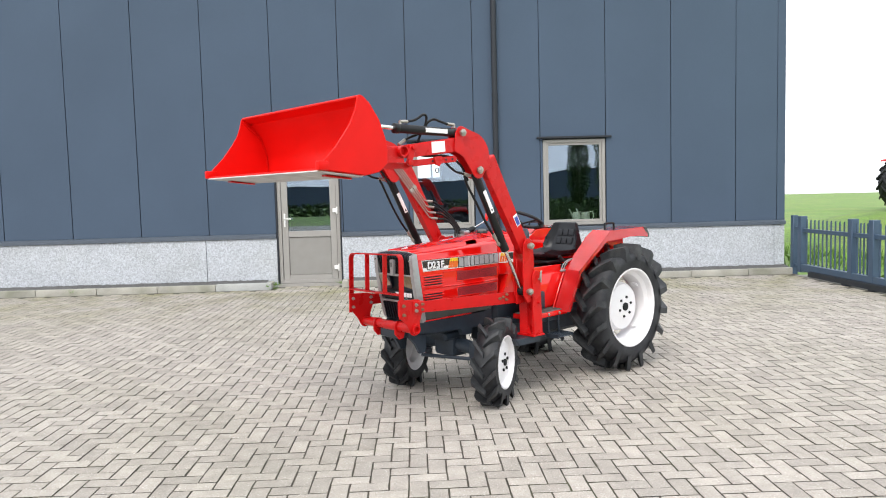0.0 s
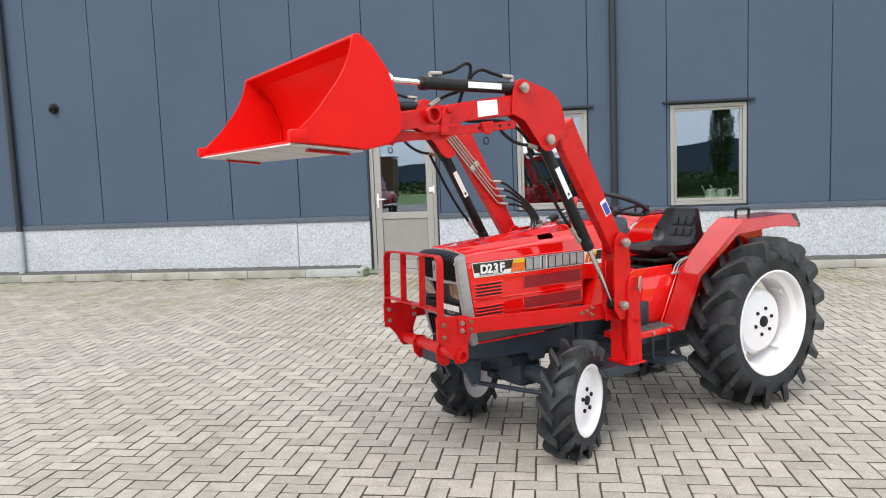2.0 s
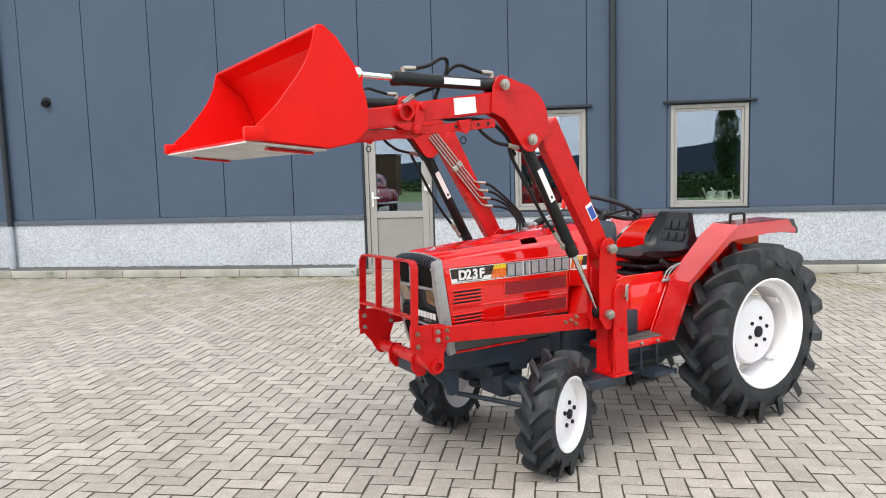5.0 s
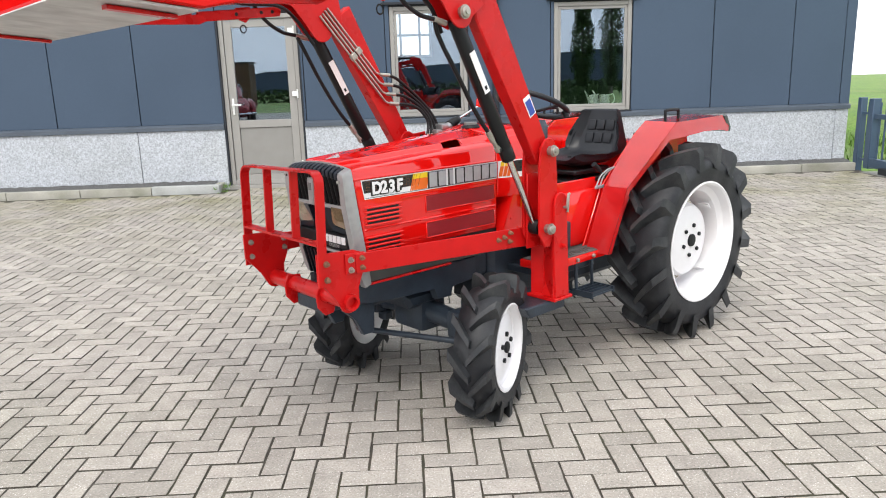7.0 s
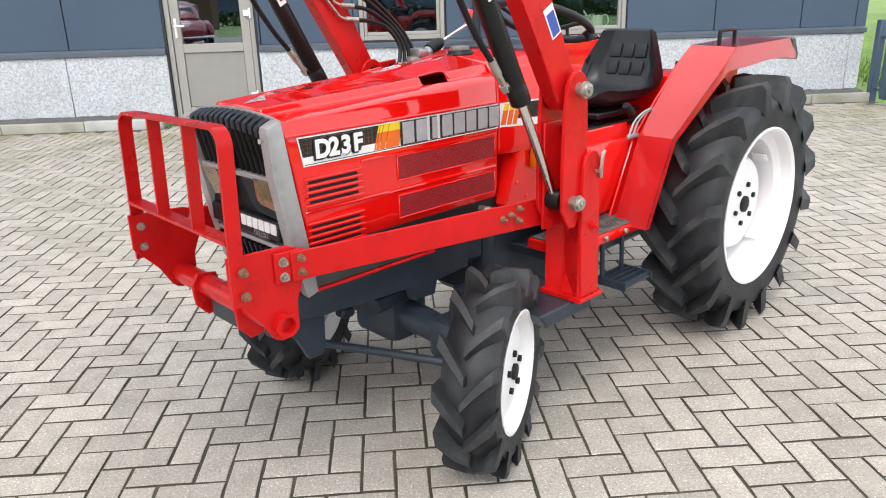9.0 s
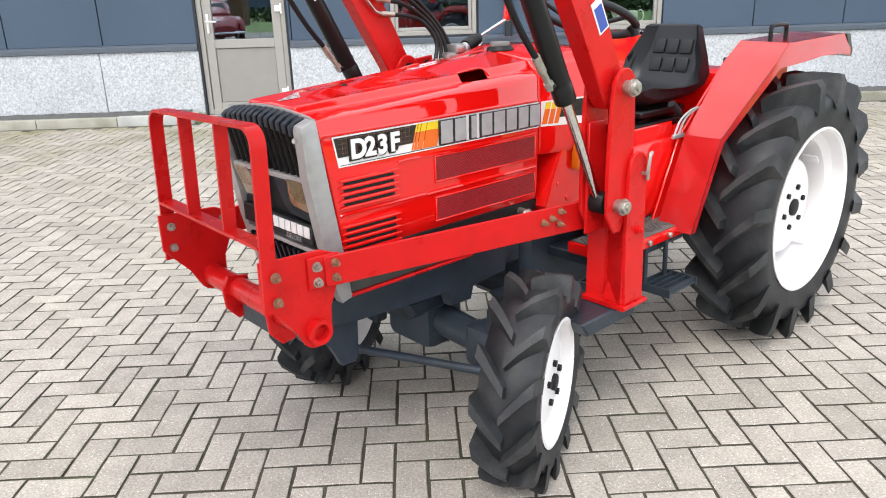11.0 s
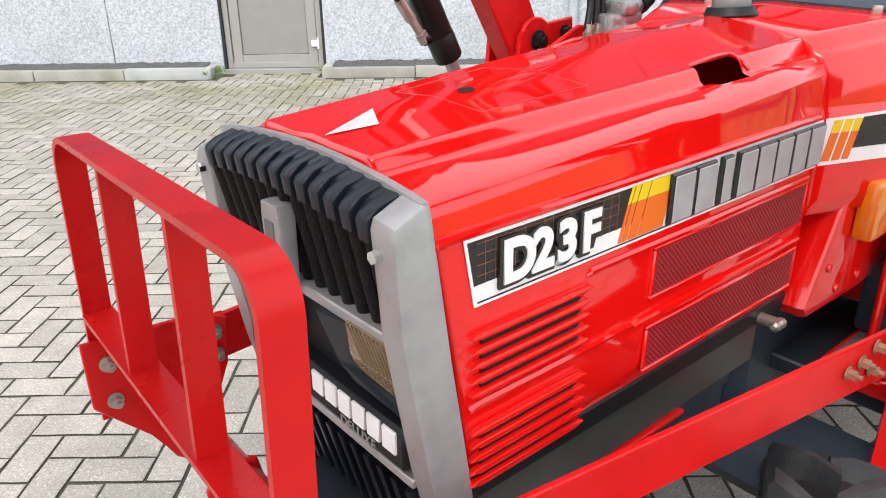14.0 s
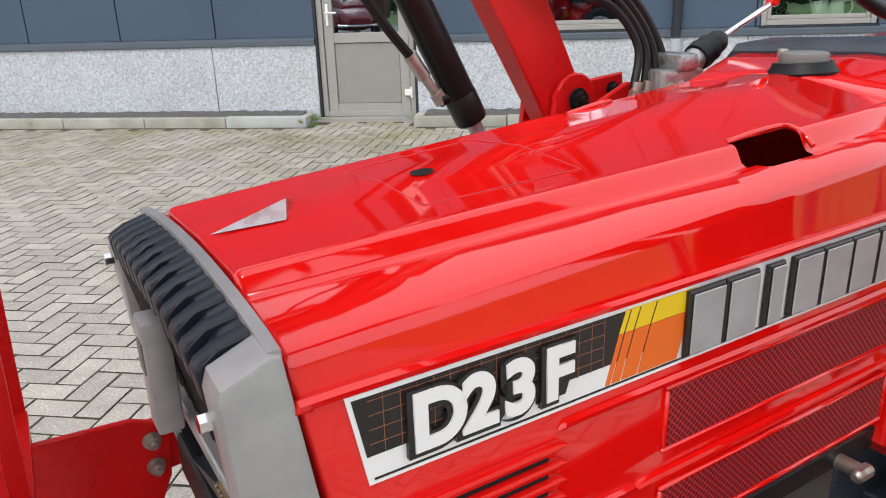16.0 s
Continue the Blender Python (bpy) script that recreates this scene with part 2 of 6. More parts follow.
def add_tube(bm, points, r, seg=10, closed=False):
    pts = [Vector(p) for p in points]
    n = len(pts)
    rings, side = [], None
    for i, p in enumerate(pts):
        a = pts[i - 1] if (i or closed) else p
        b = pts[(i + 1) % n] if (i < n - 1 or closed) else p
        d = (b - a).normalized()
        if side is None:
            side = d.orthogonal().normalized()
        side = (side - d * side.dot(d)).normalized()
        up = d.cross(side)
        rings.append([bm.verts.new(p + (side * math.cos(k * math.tau / seg) + up * math.sin(k * math.tau / seg)) * r) for k in range(seg)])
    for i in range(n if closed else n - 1):
        a, b = rings[i], rings[(i + 1) % n]
        for k in range(seg):
            bm.faces.new((a[k], a[(k + 1) % seg], b[(k + 1) % seg], b[k]))
    if not closed:
        bm.faces.new(rings[0][::-1])
        bm.faces.new(rings[-1])
    return bm


def tube(points, r, seg=10, closed=False):
    return add_tube(bmesh.new(), points, r, seg, closed)


def lathe(profile, seg=48, closed=False):
    """Turned about the y axis: profile of (radius, y)."""
    bm = bmesh.new()
    rings = []
    for r, y in profile:
        if r < 1e-6:
            rings.append([bm.verts.new((0, y, 0))])
        else:
            rings.append([bm.verts.new((r * math.cos(k * math.tau / seg), y, r * math.sin(k * math.tau / seg))) for k in range(seg)])
    pairs = list(zip(rings, rings[1:])) + ([(rings[-1], rings[0])] if closed else [])
    for a, b in pairs:
        for k in range(seg):
            j = (k + 1) % seg
            if len(a) == 1 and len(b) == 1:
                continue
            if len(a) == 1:
                bm.faces.new((a[0], b[k], b[j]))
            elif len(b) == 1:
                bm.faces.new((a[k], b[0], a[j]))
            else:
                bm.faces.new((a[k], b[k], b[j], a[j]))
    return bm


def text_mesh(body, size, depth, bold=0.0):
    cu = bpy.data.curves.new("writing", "FONT")
    cu.body, cu.size, cu.extrude, cu.offset = body, size, depth, bold
    ob = bpy.data.objects.new("writing", cu)
    scene.collection.objects.link(ob)
    me = bpy.data.meshes.new_from_object(ob.evaluated_get(bpy.context.evaluated_depsgraph_get()))
    bpy.data.objects.remove(ob)
    bpy.data.curves.remove(cu)
    return me


# ---- ground ----
WALL_Y, KERB_Y, CORNER = 0.75, 0.38, 8.99
bm = bmesh.new()
RINGS = (0, 30, 60, 150, 400, 1500)
rings = []
for r in RINGS:
    z = -0.11 - max(r - 20, 0) * 0.0105
    rings.append([bm.verts.new((r * math.cos(k * math.tau / 48), -4 + r * math.sin(k * math.tau / 48), z)) for k in range(48)] if r else [bm.verts.new((0, -4, z))])
for a, b in zip(rings, rings[1:]):
    for k in range(48):
        j = (k + 1) % 48
        bm.faces.new((a[0], b[k], b[j]) if len(a) == 1 else (a[k], b[k], b[j], a[j]))
tagged(mesh_object("ground", bm, M_GRASS), "flat green meadow running out to the horizon", "ground", kind="structure")
tagged(mesh_object("yard_bed", box(-26, 9.0, -26, WALL_Y - 0.03, -0.10, -0.0055), M_JOINT), "dark sand bed in the joints of the yard paving", "paving", kind="structure")
tagged(mesh_object("road", box(9.6, 40, 9.0, 12.5, -0.4, -0.10), M_ASPH), "narrow pale road through the meadow", "road", kind="structure")

# ---- building ----
wall = thing("wall_north", (0, 0, 0), 0, "dark slate-blue steel shed wall over a gravel-faced concrete plinth", "wall", kind="structure")
TOP = 6.4
XL = -14.89
OPEN = ((0.085, 1.155, 0.05, 2.40), (2.43, 3.49, 0.93, 2.42), (4.71, 5.80, 0.93, 2.42))
bm = bmesh.new()
x = XL
for a, b, lo, hi in OPEN:
    add_box(bm, x, a, WALL_Y + 0.03, WALL_Y + 0.25, -0.1, TOP)
    if lo > 0.1:
        add_box(bm, a, b, WALL_Y + 0.03, WALL_Y + 0.25, -0.1, lo)
    add_box(bm, a, b, WALL_Y + 0.03, WALL_Y + 0.25, hi, TOP)
    x = b
add_box(bm, x, CORNER - 0.03, WALL_Y + 0.03, WALL_Y + 0.25, -0.1, TOP)
part("wall_core", bm, M_TRIM, wall)
# cladding panels, with open vertical joints
for k in range(-13, 8):
    a, b = 0.06 + 1.15 * k + 0.005, 0.06 + 1.15 * (k + 1) - 0.005
    b = min(b, CORNER - 0.142)
    spans = [(0.923, TOP)]
    for oa, ob_, lo, hi in OPEN:
        if a < (oa + ob_) / 2 < b:
            spans = [(hi + 0.035, TOP)]
    for lo, hi in spans:
        part("panel", box(a, b, WALL_Y, WALL_Y + 0.028, lo, hi, 0.004, 1), M_PANEL, wall)
    for oa, ob_, lo, hi in OPEN:
        if a < (oa + ob_) / 2 < b:
            if oa - a > 0.02:
                part("panel", box(a, oa - 0.008, WALL_Y, WALL_Y + 0.028, max(lo, 0.923), hi + 0.035, 0.003), M_PANEL, wall)
            if b - ob_ > 0.02:
                part("panel", box(ob_ + 0.008, b, WALL_Y, WALL_Y + 0.028, max(lo, 0.923), hi + 0.035, 0.003), M_PANEL, wall)
part("corner_trim", box(CORNER - 0.138, CORNER + 0.004, WALL_Y - 0.006, WALL_Y + 0.3, 0.86, TOP, 0.004), M_PANEL, wall)
# plinth slabs
JOINTS = (XL, -8.1, -1.15, 0.06)
for a, b in zip(JOINTS, JOINTS[1:]):
    part("plinth_slab", box(a + 0.004, b - 0.004, WALL_Y - 0.02, WALL_Y + 0.03, -0.05, 0.840, 0.006), M_PLINTH, wall, "white and grey washed-gravel concrete slab")
for a, b in ((1.18, 4.6), (4.6, 8.80), (8.80, CORNER)):
    part("plinth_slab", box(a + 0.003, b - 0.003, WALL_Y - 0.02, WALL_Y + 0.03, -0.05, 0.840, 0.006), M_PLINTH, wall, "white and grey washed-gravel concrete slab")
for a, b in ((XL, 0.055), (1.185, CORNER + 0.01)):
    part("flashing", prism([(WALL_Y - 0.045, 0.843), (WALL_Y + 0.03, 0.843), (WALL_Y + 0.03, 0.922), (WALL_Y - 0.006, 0.922), (WALL_Y - 0.045, 0.895)], a, b, plane="yz"), M_FLASH, wall)
for a, b, lo, hi in OPEN[1:]:
    part("head_flashing", box(a - 0.11, b + 0.10, WALL_Y - 0.05, WALL_Y + 0.02, 2.44, 2.475, 0.004), M_TRIM, wall)
    part("sill_trim", box(a - 0.02, b + 0.02, WALL_Y - 0.03, WALL_Y + 0.05, lo - 0.03, lo - 0.004, 0.003), M_TRIM, wall)
tagged(mesh_object("wall_east", box(CORNER - 0.25, CORNER - 0.002, WALL_Y + 0.31, 6.94, -0.1, TOP), M_PANEL), "dark slate-blue steel side wall of the shed", "wall", kind="structure")
tagged(mesh_object("wall_west", box(XL, XL + 0.25, WALL_Y + 0.26, 6.94, -0.1, TOP), M_PANEL), "dark slate-blue steel side wall of the shed", "wall", kind="structure")
bm = bmesh.new()
BX0, BX1, BZ0, BZ1 = 1.75, 3.17, 1.91, 3.3
add_box(bm, XL, BX0, 6.95, 7.2, -0.1, TOP)
add_box(bm, BX1, CORNER, 6.95, 7.2, -0.1, TOP)
add_box(bm, BX0, BX1, 6.95, 7.2, -0.1, BZ0)
add_box(bm, BX0, BX1, 6.95, 7.2, BZ1, TOP)
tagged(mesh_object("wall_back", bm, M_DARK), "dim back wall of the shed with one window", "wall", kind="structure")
bw = thing("window_back", (BX0, 6.95, BZ0), 0, "bright white-framed window in the back wall", "window", kind="structure")
fr = bmesh.new()
for a in (0.0, 0.72, 1.14, 1.37):
    add_box(fr, a, a + 0.05, 0.05, 0.1, 0, BZ1 - BZ0)
for b in (0.0, 0.45, 0.95):
    add_box(fr, 0.05, 1.37, 0.052, 0.098, b, b + 0.05)
part("window_frame", fr, M_WHITE, bw)
tagged(mesh_object("roof", box(XL - 0.1, CORNER + 0.1, WALL_Y - 0.1, 7.3, TOP + 0.004, TOP + 0.25), M_TRIM), "flat dark roof of the shed", "roof", kind="structure")
tagged(mesh_object("floor_inside", box(XL + 0.26, CORNER - 0.26, WALL_Y + 0.26, 6.94, -0.1, 0.04), M_DARK), "floor inside the shed, coloured dark for the unlit room", "floor", kind="structure")


def add_frame(bm, a, b, lo, hi, w, y0, y1, bevel=0.004):
    add_box(bm, a, a + w, y0, y1, lo, hi, bevel)
    add_box(bm, b - w, b, y0, y1, lo, hi, bevel)
    add_box(bm, a + w, b - w, y0, y1, hi - w, hi, bevel)
    add_box(bm, a + w, b - w, y0, y1, lo, lo + w, bevel)
    return bm


for k, (a, b, lo, hi) in enumerate(OPEN[1:]):
    win = thing("window_%d" % (k + 1), ((a + b) / 2, WALL_Y, lo), 0, "fixed window in a taupe-grey frame with reflecting glass", "window", kind="structure")
    cx = (a + b) / 2
    fr = add_frame(bmesh.new(), a - cx, b - cx, 0, hi - lo, 0.055, 0.012, 0.09)
    part("window_frame", fr, M_FRAME, win)
    fr = add_frame(bmesh.new(), a - cx + 0.057, b - cx - 0.057, 0.057, hi - lo - 0.057, 0.04, 0.03, 0.08)
    part("sash", fr, M_FRAME, win)
    pane = part("pane", box(a - cx + 0.09, b - cx - 0.09, 0.05, 0.056, 0.09, hi - lo - 0.09), M_GLASS, win)
    pane.visible_shadow = False
    part("window_sill", box(a - cx - 0.02, b - cx + 0.02, 0.26, 0.45, -0.03, 0.0, 0.004), M_WHITE, win)

# ---- door ----
door = thing("door_1", (0.62, WALL_Y + 0.02, 0.05), 0, "closed taupe-grey door with a glazed upper half", "door", kind="structure")
DH = 2.33
part("door_frame", add_frame(bmesh.new(), -0.535, 0.535, 0, DH, 0.06, 0.0, 0.1), M_FRAME, door)
for xx in (-0.55, 0.545):
    part("edge_trim", box(xx - 0.012, xx + 0.012, -0.03, 0.1, -0.02, DH + 0.02), M_TRIM, door)
leaf = bmesh.new()
add_frame(leaf, -0.47, 0.47, 0.035, DH - 0.065, 0.105, 0.022, 0.085)
add_box(leaf, -0.365, 0.365, 0.022, 0.085, 0.80, 0.905, 0.004)
leaf = part("leaf", leaf, M_FRAME, door)
part("lower_panel", box(-0.362, 0.362, 0.04, 0.07, 0.143, 0.797, 0.004), M_DOORP, leaf)
pane = part("pane", box(-0.362, 0.362, 0.05, 0.056, 0.908, DH - 0.172), M_GLASS, leaf)
pane.visible_shadow = False
h = bmesh.new()
add_box(h, -0.435, -0.405, 0.008, 0.022, 0.98, 1.21, 0.004)
add_tube(h, smooth_path([(-0.42, 0.01, 1.12), (-0.42, -0.045, 1.12), (-0.40, -0.052, 1.12), (-0.30, -0.05, 1.118)], 4), 0.011, 8)
part("handle", h, M_WHITE, leaf, "white lever handle on a long plate")
for zz in (0.26, 1.25, 2.1):
    hb = bmesh.new()
    add_box(hb, 0.41, 0.475, -0.012, 0.022, zz - 0.035, zz + 0.035, 0.004)
    add_cyl(hb, (0.487, -0.005, zz - 0.06), (0.487, -0.005, zz + 0.06), 0.013, seg=10)
    part("hinge", hb, M_WHITE, leaf, "white surface hinge")
tagged(mesh_object("door_step", box(0.06, 1.18, WALL_Y - 0.05, WALL_Y + 0.12, -0.05, 0.047, 0.006), M_FRAME), "low grey threshold under the door", "step", kind="structure")

# ---- kerb and gravel strip ----
kerb = thing("kerb", (0, KERB_Y, 0), 0, "weathered concrete kerb along the plinth", "kerb", kind="structure")
x = -14.9
rk = random.Random(4)
while x < -0.95:
    b = min(x + 1.0, -0.93)
    part("kerb_stone", box(x + 0.004, b - 0.004, 0, 0.10, -0.1, 0.105 + rk.uniform(-0.004, 0.004), 0.012, 2), M_KERB, kerb)
    x = b
part("kerb_stone", box(-0.926, -0.004, -0.008, 0.10, -0.1, 0.110, 0.012, 2), M_KERBP, kerb, "newer pale concrete kerb end stone")
part("kerb_stone", box(-0.10, -0.002, 0.104, 0.335, -0.1, 0.105, 0.012, 2), M_KERB, kerb)
part("kerb_stone", box(1.18, 1.28, 0.104, 0.335, -0.1, 0.105, 0.012, 2), M_KERB, kerb)
x = 1.18
while x < CORNER:
    b = min(x + 1.0, CORNER + 0.05)
    part("kerb_stone", box(x + 0.004, b - 0.004, 0, 0.10, -0.1, 0.102 + rk.uniform(-0.006, 0.006), 0.012, 2), M_KERB, kerb)
    x = b
for a, b in ((XL, -0.104), (1.284, CORNER)):
    g = bmesh.new()
    n = int((b - a) / 0.06)
    rr = random.Random(7)
    rows = [[g.verts.new((a + (b - a) * i / n, KERB_Y + 0.10 + 0.255 * j / 8, 0.085 + 0.045 * (j / 8) + rr.uniform(-0.008, 0.008))) for j in range(9)] for i in range(n + 1)]
    for i in range(n):
        for j in range(8):
            g.faces.new((rows[i][j], rows[i + 1][j], rows[i + 1][j + 1], rows[i][j + 1]))
    tagged(mesh_object("gravel_strip", g, M_GRAVEL), "dark gravel strip between kerb and plinth", "gravel", kind="stuff")

# ---- fittings on the wall ----
def downpipe(x, foot):
    p = thing("downpipe", (x, WALL_Y - 0.06, foot), 0, "dark grey round downpipe clipped to the shed wall", "downpipe")
    part("pipe", cyl((0, 0, 0), (0, 0, TOP - foot), 0.048, seg=16), M_TRIM, p)
    for z in (1.2, 3.2, 5.0):
        b = cyl((0, 0, z - foot - 0.02), (0, 0, z - foot + 0.02), 0.055, seg=16)
        add_box(b, -0.015, 0.015, 0.03, 0.065, z - foot - 0.012, z - foot + 0.012)
        part("clip", b, M_TRIM, p)
    return p


downpipe(3.88, 0.86)
dp = downpipe(-6.08, 0.93)
part("socket", cyl((0, 0, -0.11), (0, 0, 0.02), 0.052, seg=16), M_TRIM, dp)
M_ZINC = surf("galvanised_steel", (0.42, 0.46, 0.50), 0.45, 0.3, var=0.15)
for xx in (3.88, -6.08):
    sp = thing("standpipe", (xx, WALL_Y - 0.08, 0.06), 0, "galvanised steel standpipe below the downpipe", "pipe")
    part("pipe", cyl((0, 0, 0), (0, 0, 0.77), 0.052, seg=16), M_ZINC, sp)
vent = thing("wall_outlet", (-5.27, WALL_Y, 2.87), 0, "black round outlet on the cladding", "vent")
part("flange", cyl((0, 0.002, 0), (0, -0.02, 0), 0.085, seg=24, bevel=0.006), M_BLACK, vent)
part("spout", cyl((0, -0.018, 0), (0.02, -0.09, -0.035), 0.055, 0.05, seg=20), M_BLACK, vent)

# ---- compact tractor ----
M_RED = surf("glossy_red_paint", (0.72, 0.0060, 0.0045), 0.045, var=0.05, scale=3, bump=0.008, bump_scale=6, spec=0.75)
M_RED2 = surf("brushed_red_paint", (0.54, 0.0075, 0.0080), 0.30, var=0.10, scale=9, coat=0.04, bump=0.08, bump_scale=60, spec=0.22, tint=(0.42, 0.007, 0.008), tint_scale=14, tint_amount=0.4)
M_REDB = surf("bright_red_bucket_paint", (0.66, 0.0065, 0.0045), 0.36, var=0.07, scale=5, bump=0.05, bump_scale=50, spec=0.16)
# mudguard red: the sky's sheen is painted in as a paler base and tint
M_REDSHEEN = surf("red_paint_with_sky_sheen", (0.74, 0.022, 0.024), 0.14, var=0.06, scale=4, bump=0.01, bump_scale=8, spec=1.0, coat=1.0, tint=(0.76, 0.048, 0.050), tint_scale=3, tint_amount=0.5)
M_MESH = surf("dark_red_wire", (0.50, 0.020, 0.030), 0.4, var=0.1)
M_MESHB = surf("recess_shade_red", (0.13, 0.005, 0.008), 0.7, var=0.1)
M_RUBBER = surf("black_tyre_rubber", (0.015, 0.016, 0.019), 0.50, var=0.3, scale=5, grain=0.2, bump=0.2, bump_scale=120, spec=0.32, tint=(0.048, 0.050, 0.053), tint_scale=7, tint_amount=0.7)
M_LUG = surf("worn_lug_rubber", (0.024, 0.026, 0.029), 0.55, var=0.3, scale=9, grain=0.25, bump=0.25, bump_scale=120, spec=0.3, tint=(0.062, 0.064, 0.064), tint_scale=11, tint_amount=0.7)
M_RIM = surf("white_rim_paint", (0.80, 0.79, 0.80), 0.35, var=0.04, scale=5, bump=0.04, bump_scale=30, tint=(0.62, 0.58, 0.56), tint_scale=6, tint_amount=0.25)
M_IRON = surf("dark_blue_grey_cast_iron", (0.028, 0.038, 0.052), 0.42, var=0.3, scale=10, bump=0.3, bump_scale=90, spec=0.32, tint=(0.014, 0.018, 0.024), tint_scale=6, tint_amount=0.6)
M_SILVER = surf("silver_grey_paint", (0.36, 0.36, 0.36), 0.36, 0.3, var=0.1, scale=8, tint=(0.17, 0.17, 0.17), tint_scale=30, tint_amount=0.25)
M_CHROME = surf("chrome_rod", (0.72, 0.72, 0.72), 0.12, 1.0, var=0.05)
M_BOLT = surf("zinc_bolt", (0.40, 0.38, 0.34), 0.4, 0.8, var=0.25, scale=40)
M_SCUFF = surf("scuffed_bare_steel", (0.52, 0.51, 0.50), 0.5, 0.3, var=0.2, scale=12, tint=(0.33, 0.31, 0.30), tint_scale=9, tint_amount=0.7)
M_CAST = surf("rough_bright_casting", (0.34, 0.34, 0.34), 0.34, 0.85, var=0.3, scale=40, bump=0.5, bump_scale=160)
M_EMBLEM = surf("polished_emblem", (0.62, 0.62, 0.62), 0.28, 1.0, var=0.08, scale=60)
M_RUST = surf("rusty_bolt", (0.23, 0.105, 0.060), 0.75, 0.0, var=0.4, scale=60)
M_CYL = surf("black_cylinder_paint", (0.009, 0.010, 0.011), 0.35, var=0.2, spec=0.28)
M_HOSE = surf("black_hose", (0.008, 0.008, 0.009), 0.45, var=0.1, spec=0.25)
M_STICK = surf("white_sticker", (0.80, 0.80, 0.80), 0.35, var=0.04)
M_STBLUE = surf("blue_sticker", (0.03, 0.07, 0.35), 0.35, var=0.04)
M_DECB = surf("black_decal", (0.014, 0.012, 0.012), 0.3, var=0.2, scale=60)
M_LINE = surf("copper_line", (0.28, 0.10, 0.05), 0.4, var=0.05)
M_YEL = surf("yellow_decal", (0.80, 0.55, 0.01), 0.3, var=0.03)
M_ORA = surf("orange_decal", (0.75, 0.14, 0.01), 0.3, var=0.03)
M_LET = surf("grey_raised_lettering", (0.36, 0.36, 0.37), 0.45, 0.1, var=0.15, scale=30)
M_LAMP = surf("amber_lens", (0.75, 0.20, 0.008), 0.15, var=0.1, scale=30, coat=0.6)
M_LENS = surf("clear_headlamp_lens", (0.50, 0.46, 0.36), 0.12, 0.3, var=0.2, scale=50, coat=0.8, bump=0.3, bump_scale=160)
M_LENSD = surf("darker_headlamp_lens", (0.25, 0.18, 0.10), 0.15, 0.2, var=0.2, scale=40, coat=0.8, bump=0.3, bump_scale=160)
M_VINYL = surf("black_vinyl", (0.013, 0.0145, 0.018), 0.45, spec=0.35, var=0.12, bump=0.15, bump_scale=220)
M_MAT = surf("worn_rubber_mat", (0.09, 0.085, 0.08), 0.8, var=0.3, scale=20, bump=0.8, bump_scale=60)
M_BAND = surf("dull_grey_green_cover", (0.046, 0.049, 0.046), 0.34, var=0.35, scale=9)
M_SLATE = surf("grey_painted_metal", (0.15, 0.155, 0.15), 0.5, var=0.25, scale=8)

tractor = thing("compact_tractor", (2.3485, -6.7163, 0), 40.0, "small glossy red tractor with white rims, standing on the paved yard", "tractor")


CY = -0.01  # middle plane of the tractor
OFF = 0.0
FORE = 0.0


def tp(name, bm, mat, label="", parent=None, angle=38):
    bmesh.ops.translate(bm, vec=(FORE, OFF, 0), verts=bm.verts)
    return part(name, bm, mat, parent or tractor, label, angle)


def loft(sections, mirror=True):
    """A hull through cross-sections: x and the left half of its outline as (y, z), from the bottom to the middle."""
    bm = bmesh.new()
    rings = []
    for x, half in sections:
        pts = [(x, y, z) for y, z in half]
        if mirror:
            pts += [(x, 2 * CY - y, z) for y, z in reversed(half[:-1])]
        rings.append([bm.verts.new(p) for p in pts])
    n = len(rings[0])
    for a, b in zip(rings, rings[1:]):
        for i in range(n):
            bm.faces.new((a[i], b[i], b[(i + 1) % n], a[(i + 1) % n]))
    bm.faces.new(rings[0])
    bm.faces.new(rings[-1][::-1])
    return bm


# bonnet
def hood_half(ridge_y, ridge_z, mid, crease, foot):
    return [(-0.216, 0.755), (-0.224, 0.80), (-0.226, 0.95), (-0.2255, 1.071), (-0.223, 1.079), (-0.222, 1.083), (-0.219, crease - 0.009), (-0.212, crease), (ridge_y - 0.027, foot - 0.006),
            (ridge_y - 0.013, foot - 0.006), (ridge_y, ridge_z + 0.002), (ridge_y + 0.012, ridge_z + 0.001), (CY - 0.04, mid - 0.003), (CY, mid)]


HOOD = [(-0.044, hood_half(-0.124, 1.139, 1.143, 1.112, 1.127)), (0.10, hood_half(-0.134, 1.149, 1.158, 1.119, 1.136)), (0.28, hood_half(-0.145, 1.160, 1.171, 1.128, 1.146)),
        (0.46, hood_half(-0.155, 1.171, 1.185, 1.137, 1.155)), (0.62, hood_half(-0.163, 1.181, 1.200, 1.146, 1.163)), (0.770, hood_half(-0.170, 1.193, 1.217, 1.154, 1.172))]


def between(x):
    for (xa, a), (xb, b) in zip(HOOD, HOOD[1:]):
        if xa <= x <= xb:
            k = (x - xa) / (xb - xa)
            return (x, [(p[0] + (q[0] - p[0]) * k, p[1] + (q[1] - p[1]) * k) for p, q in zip(a, b)])


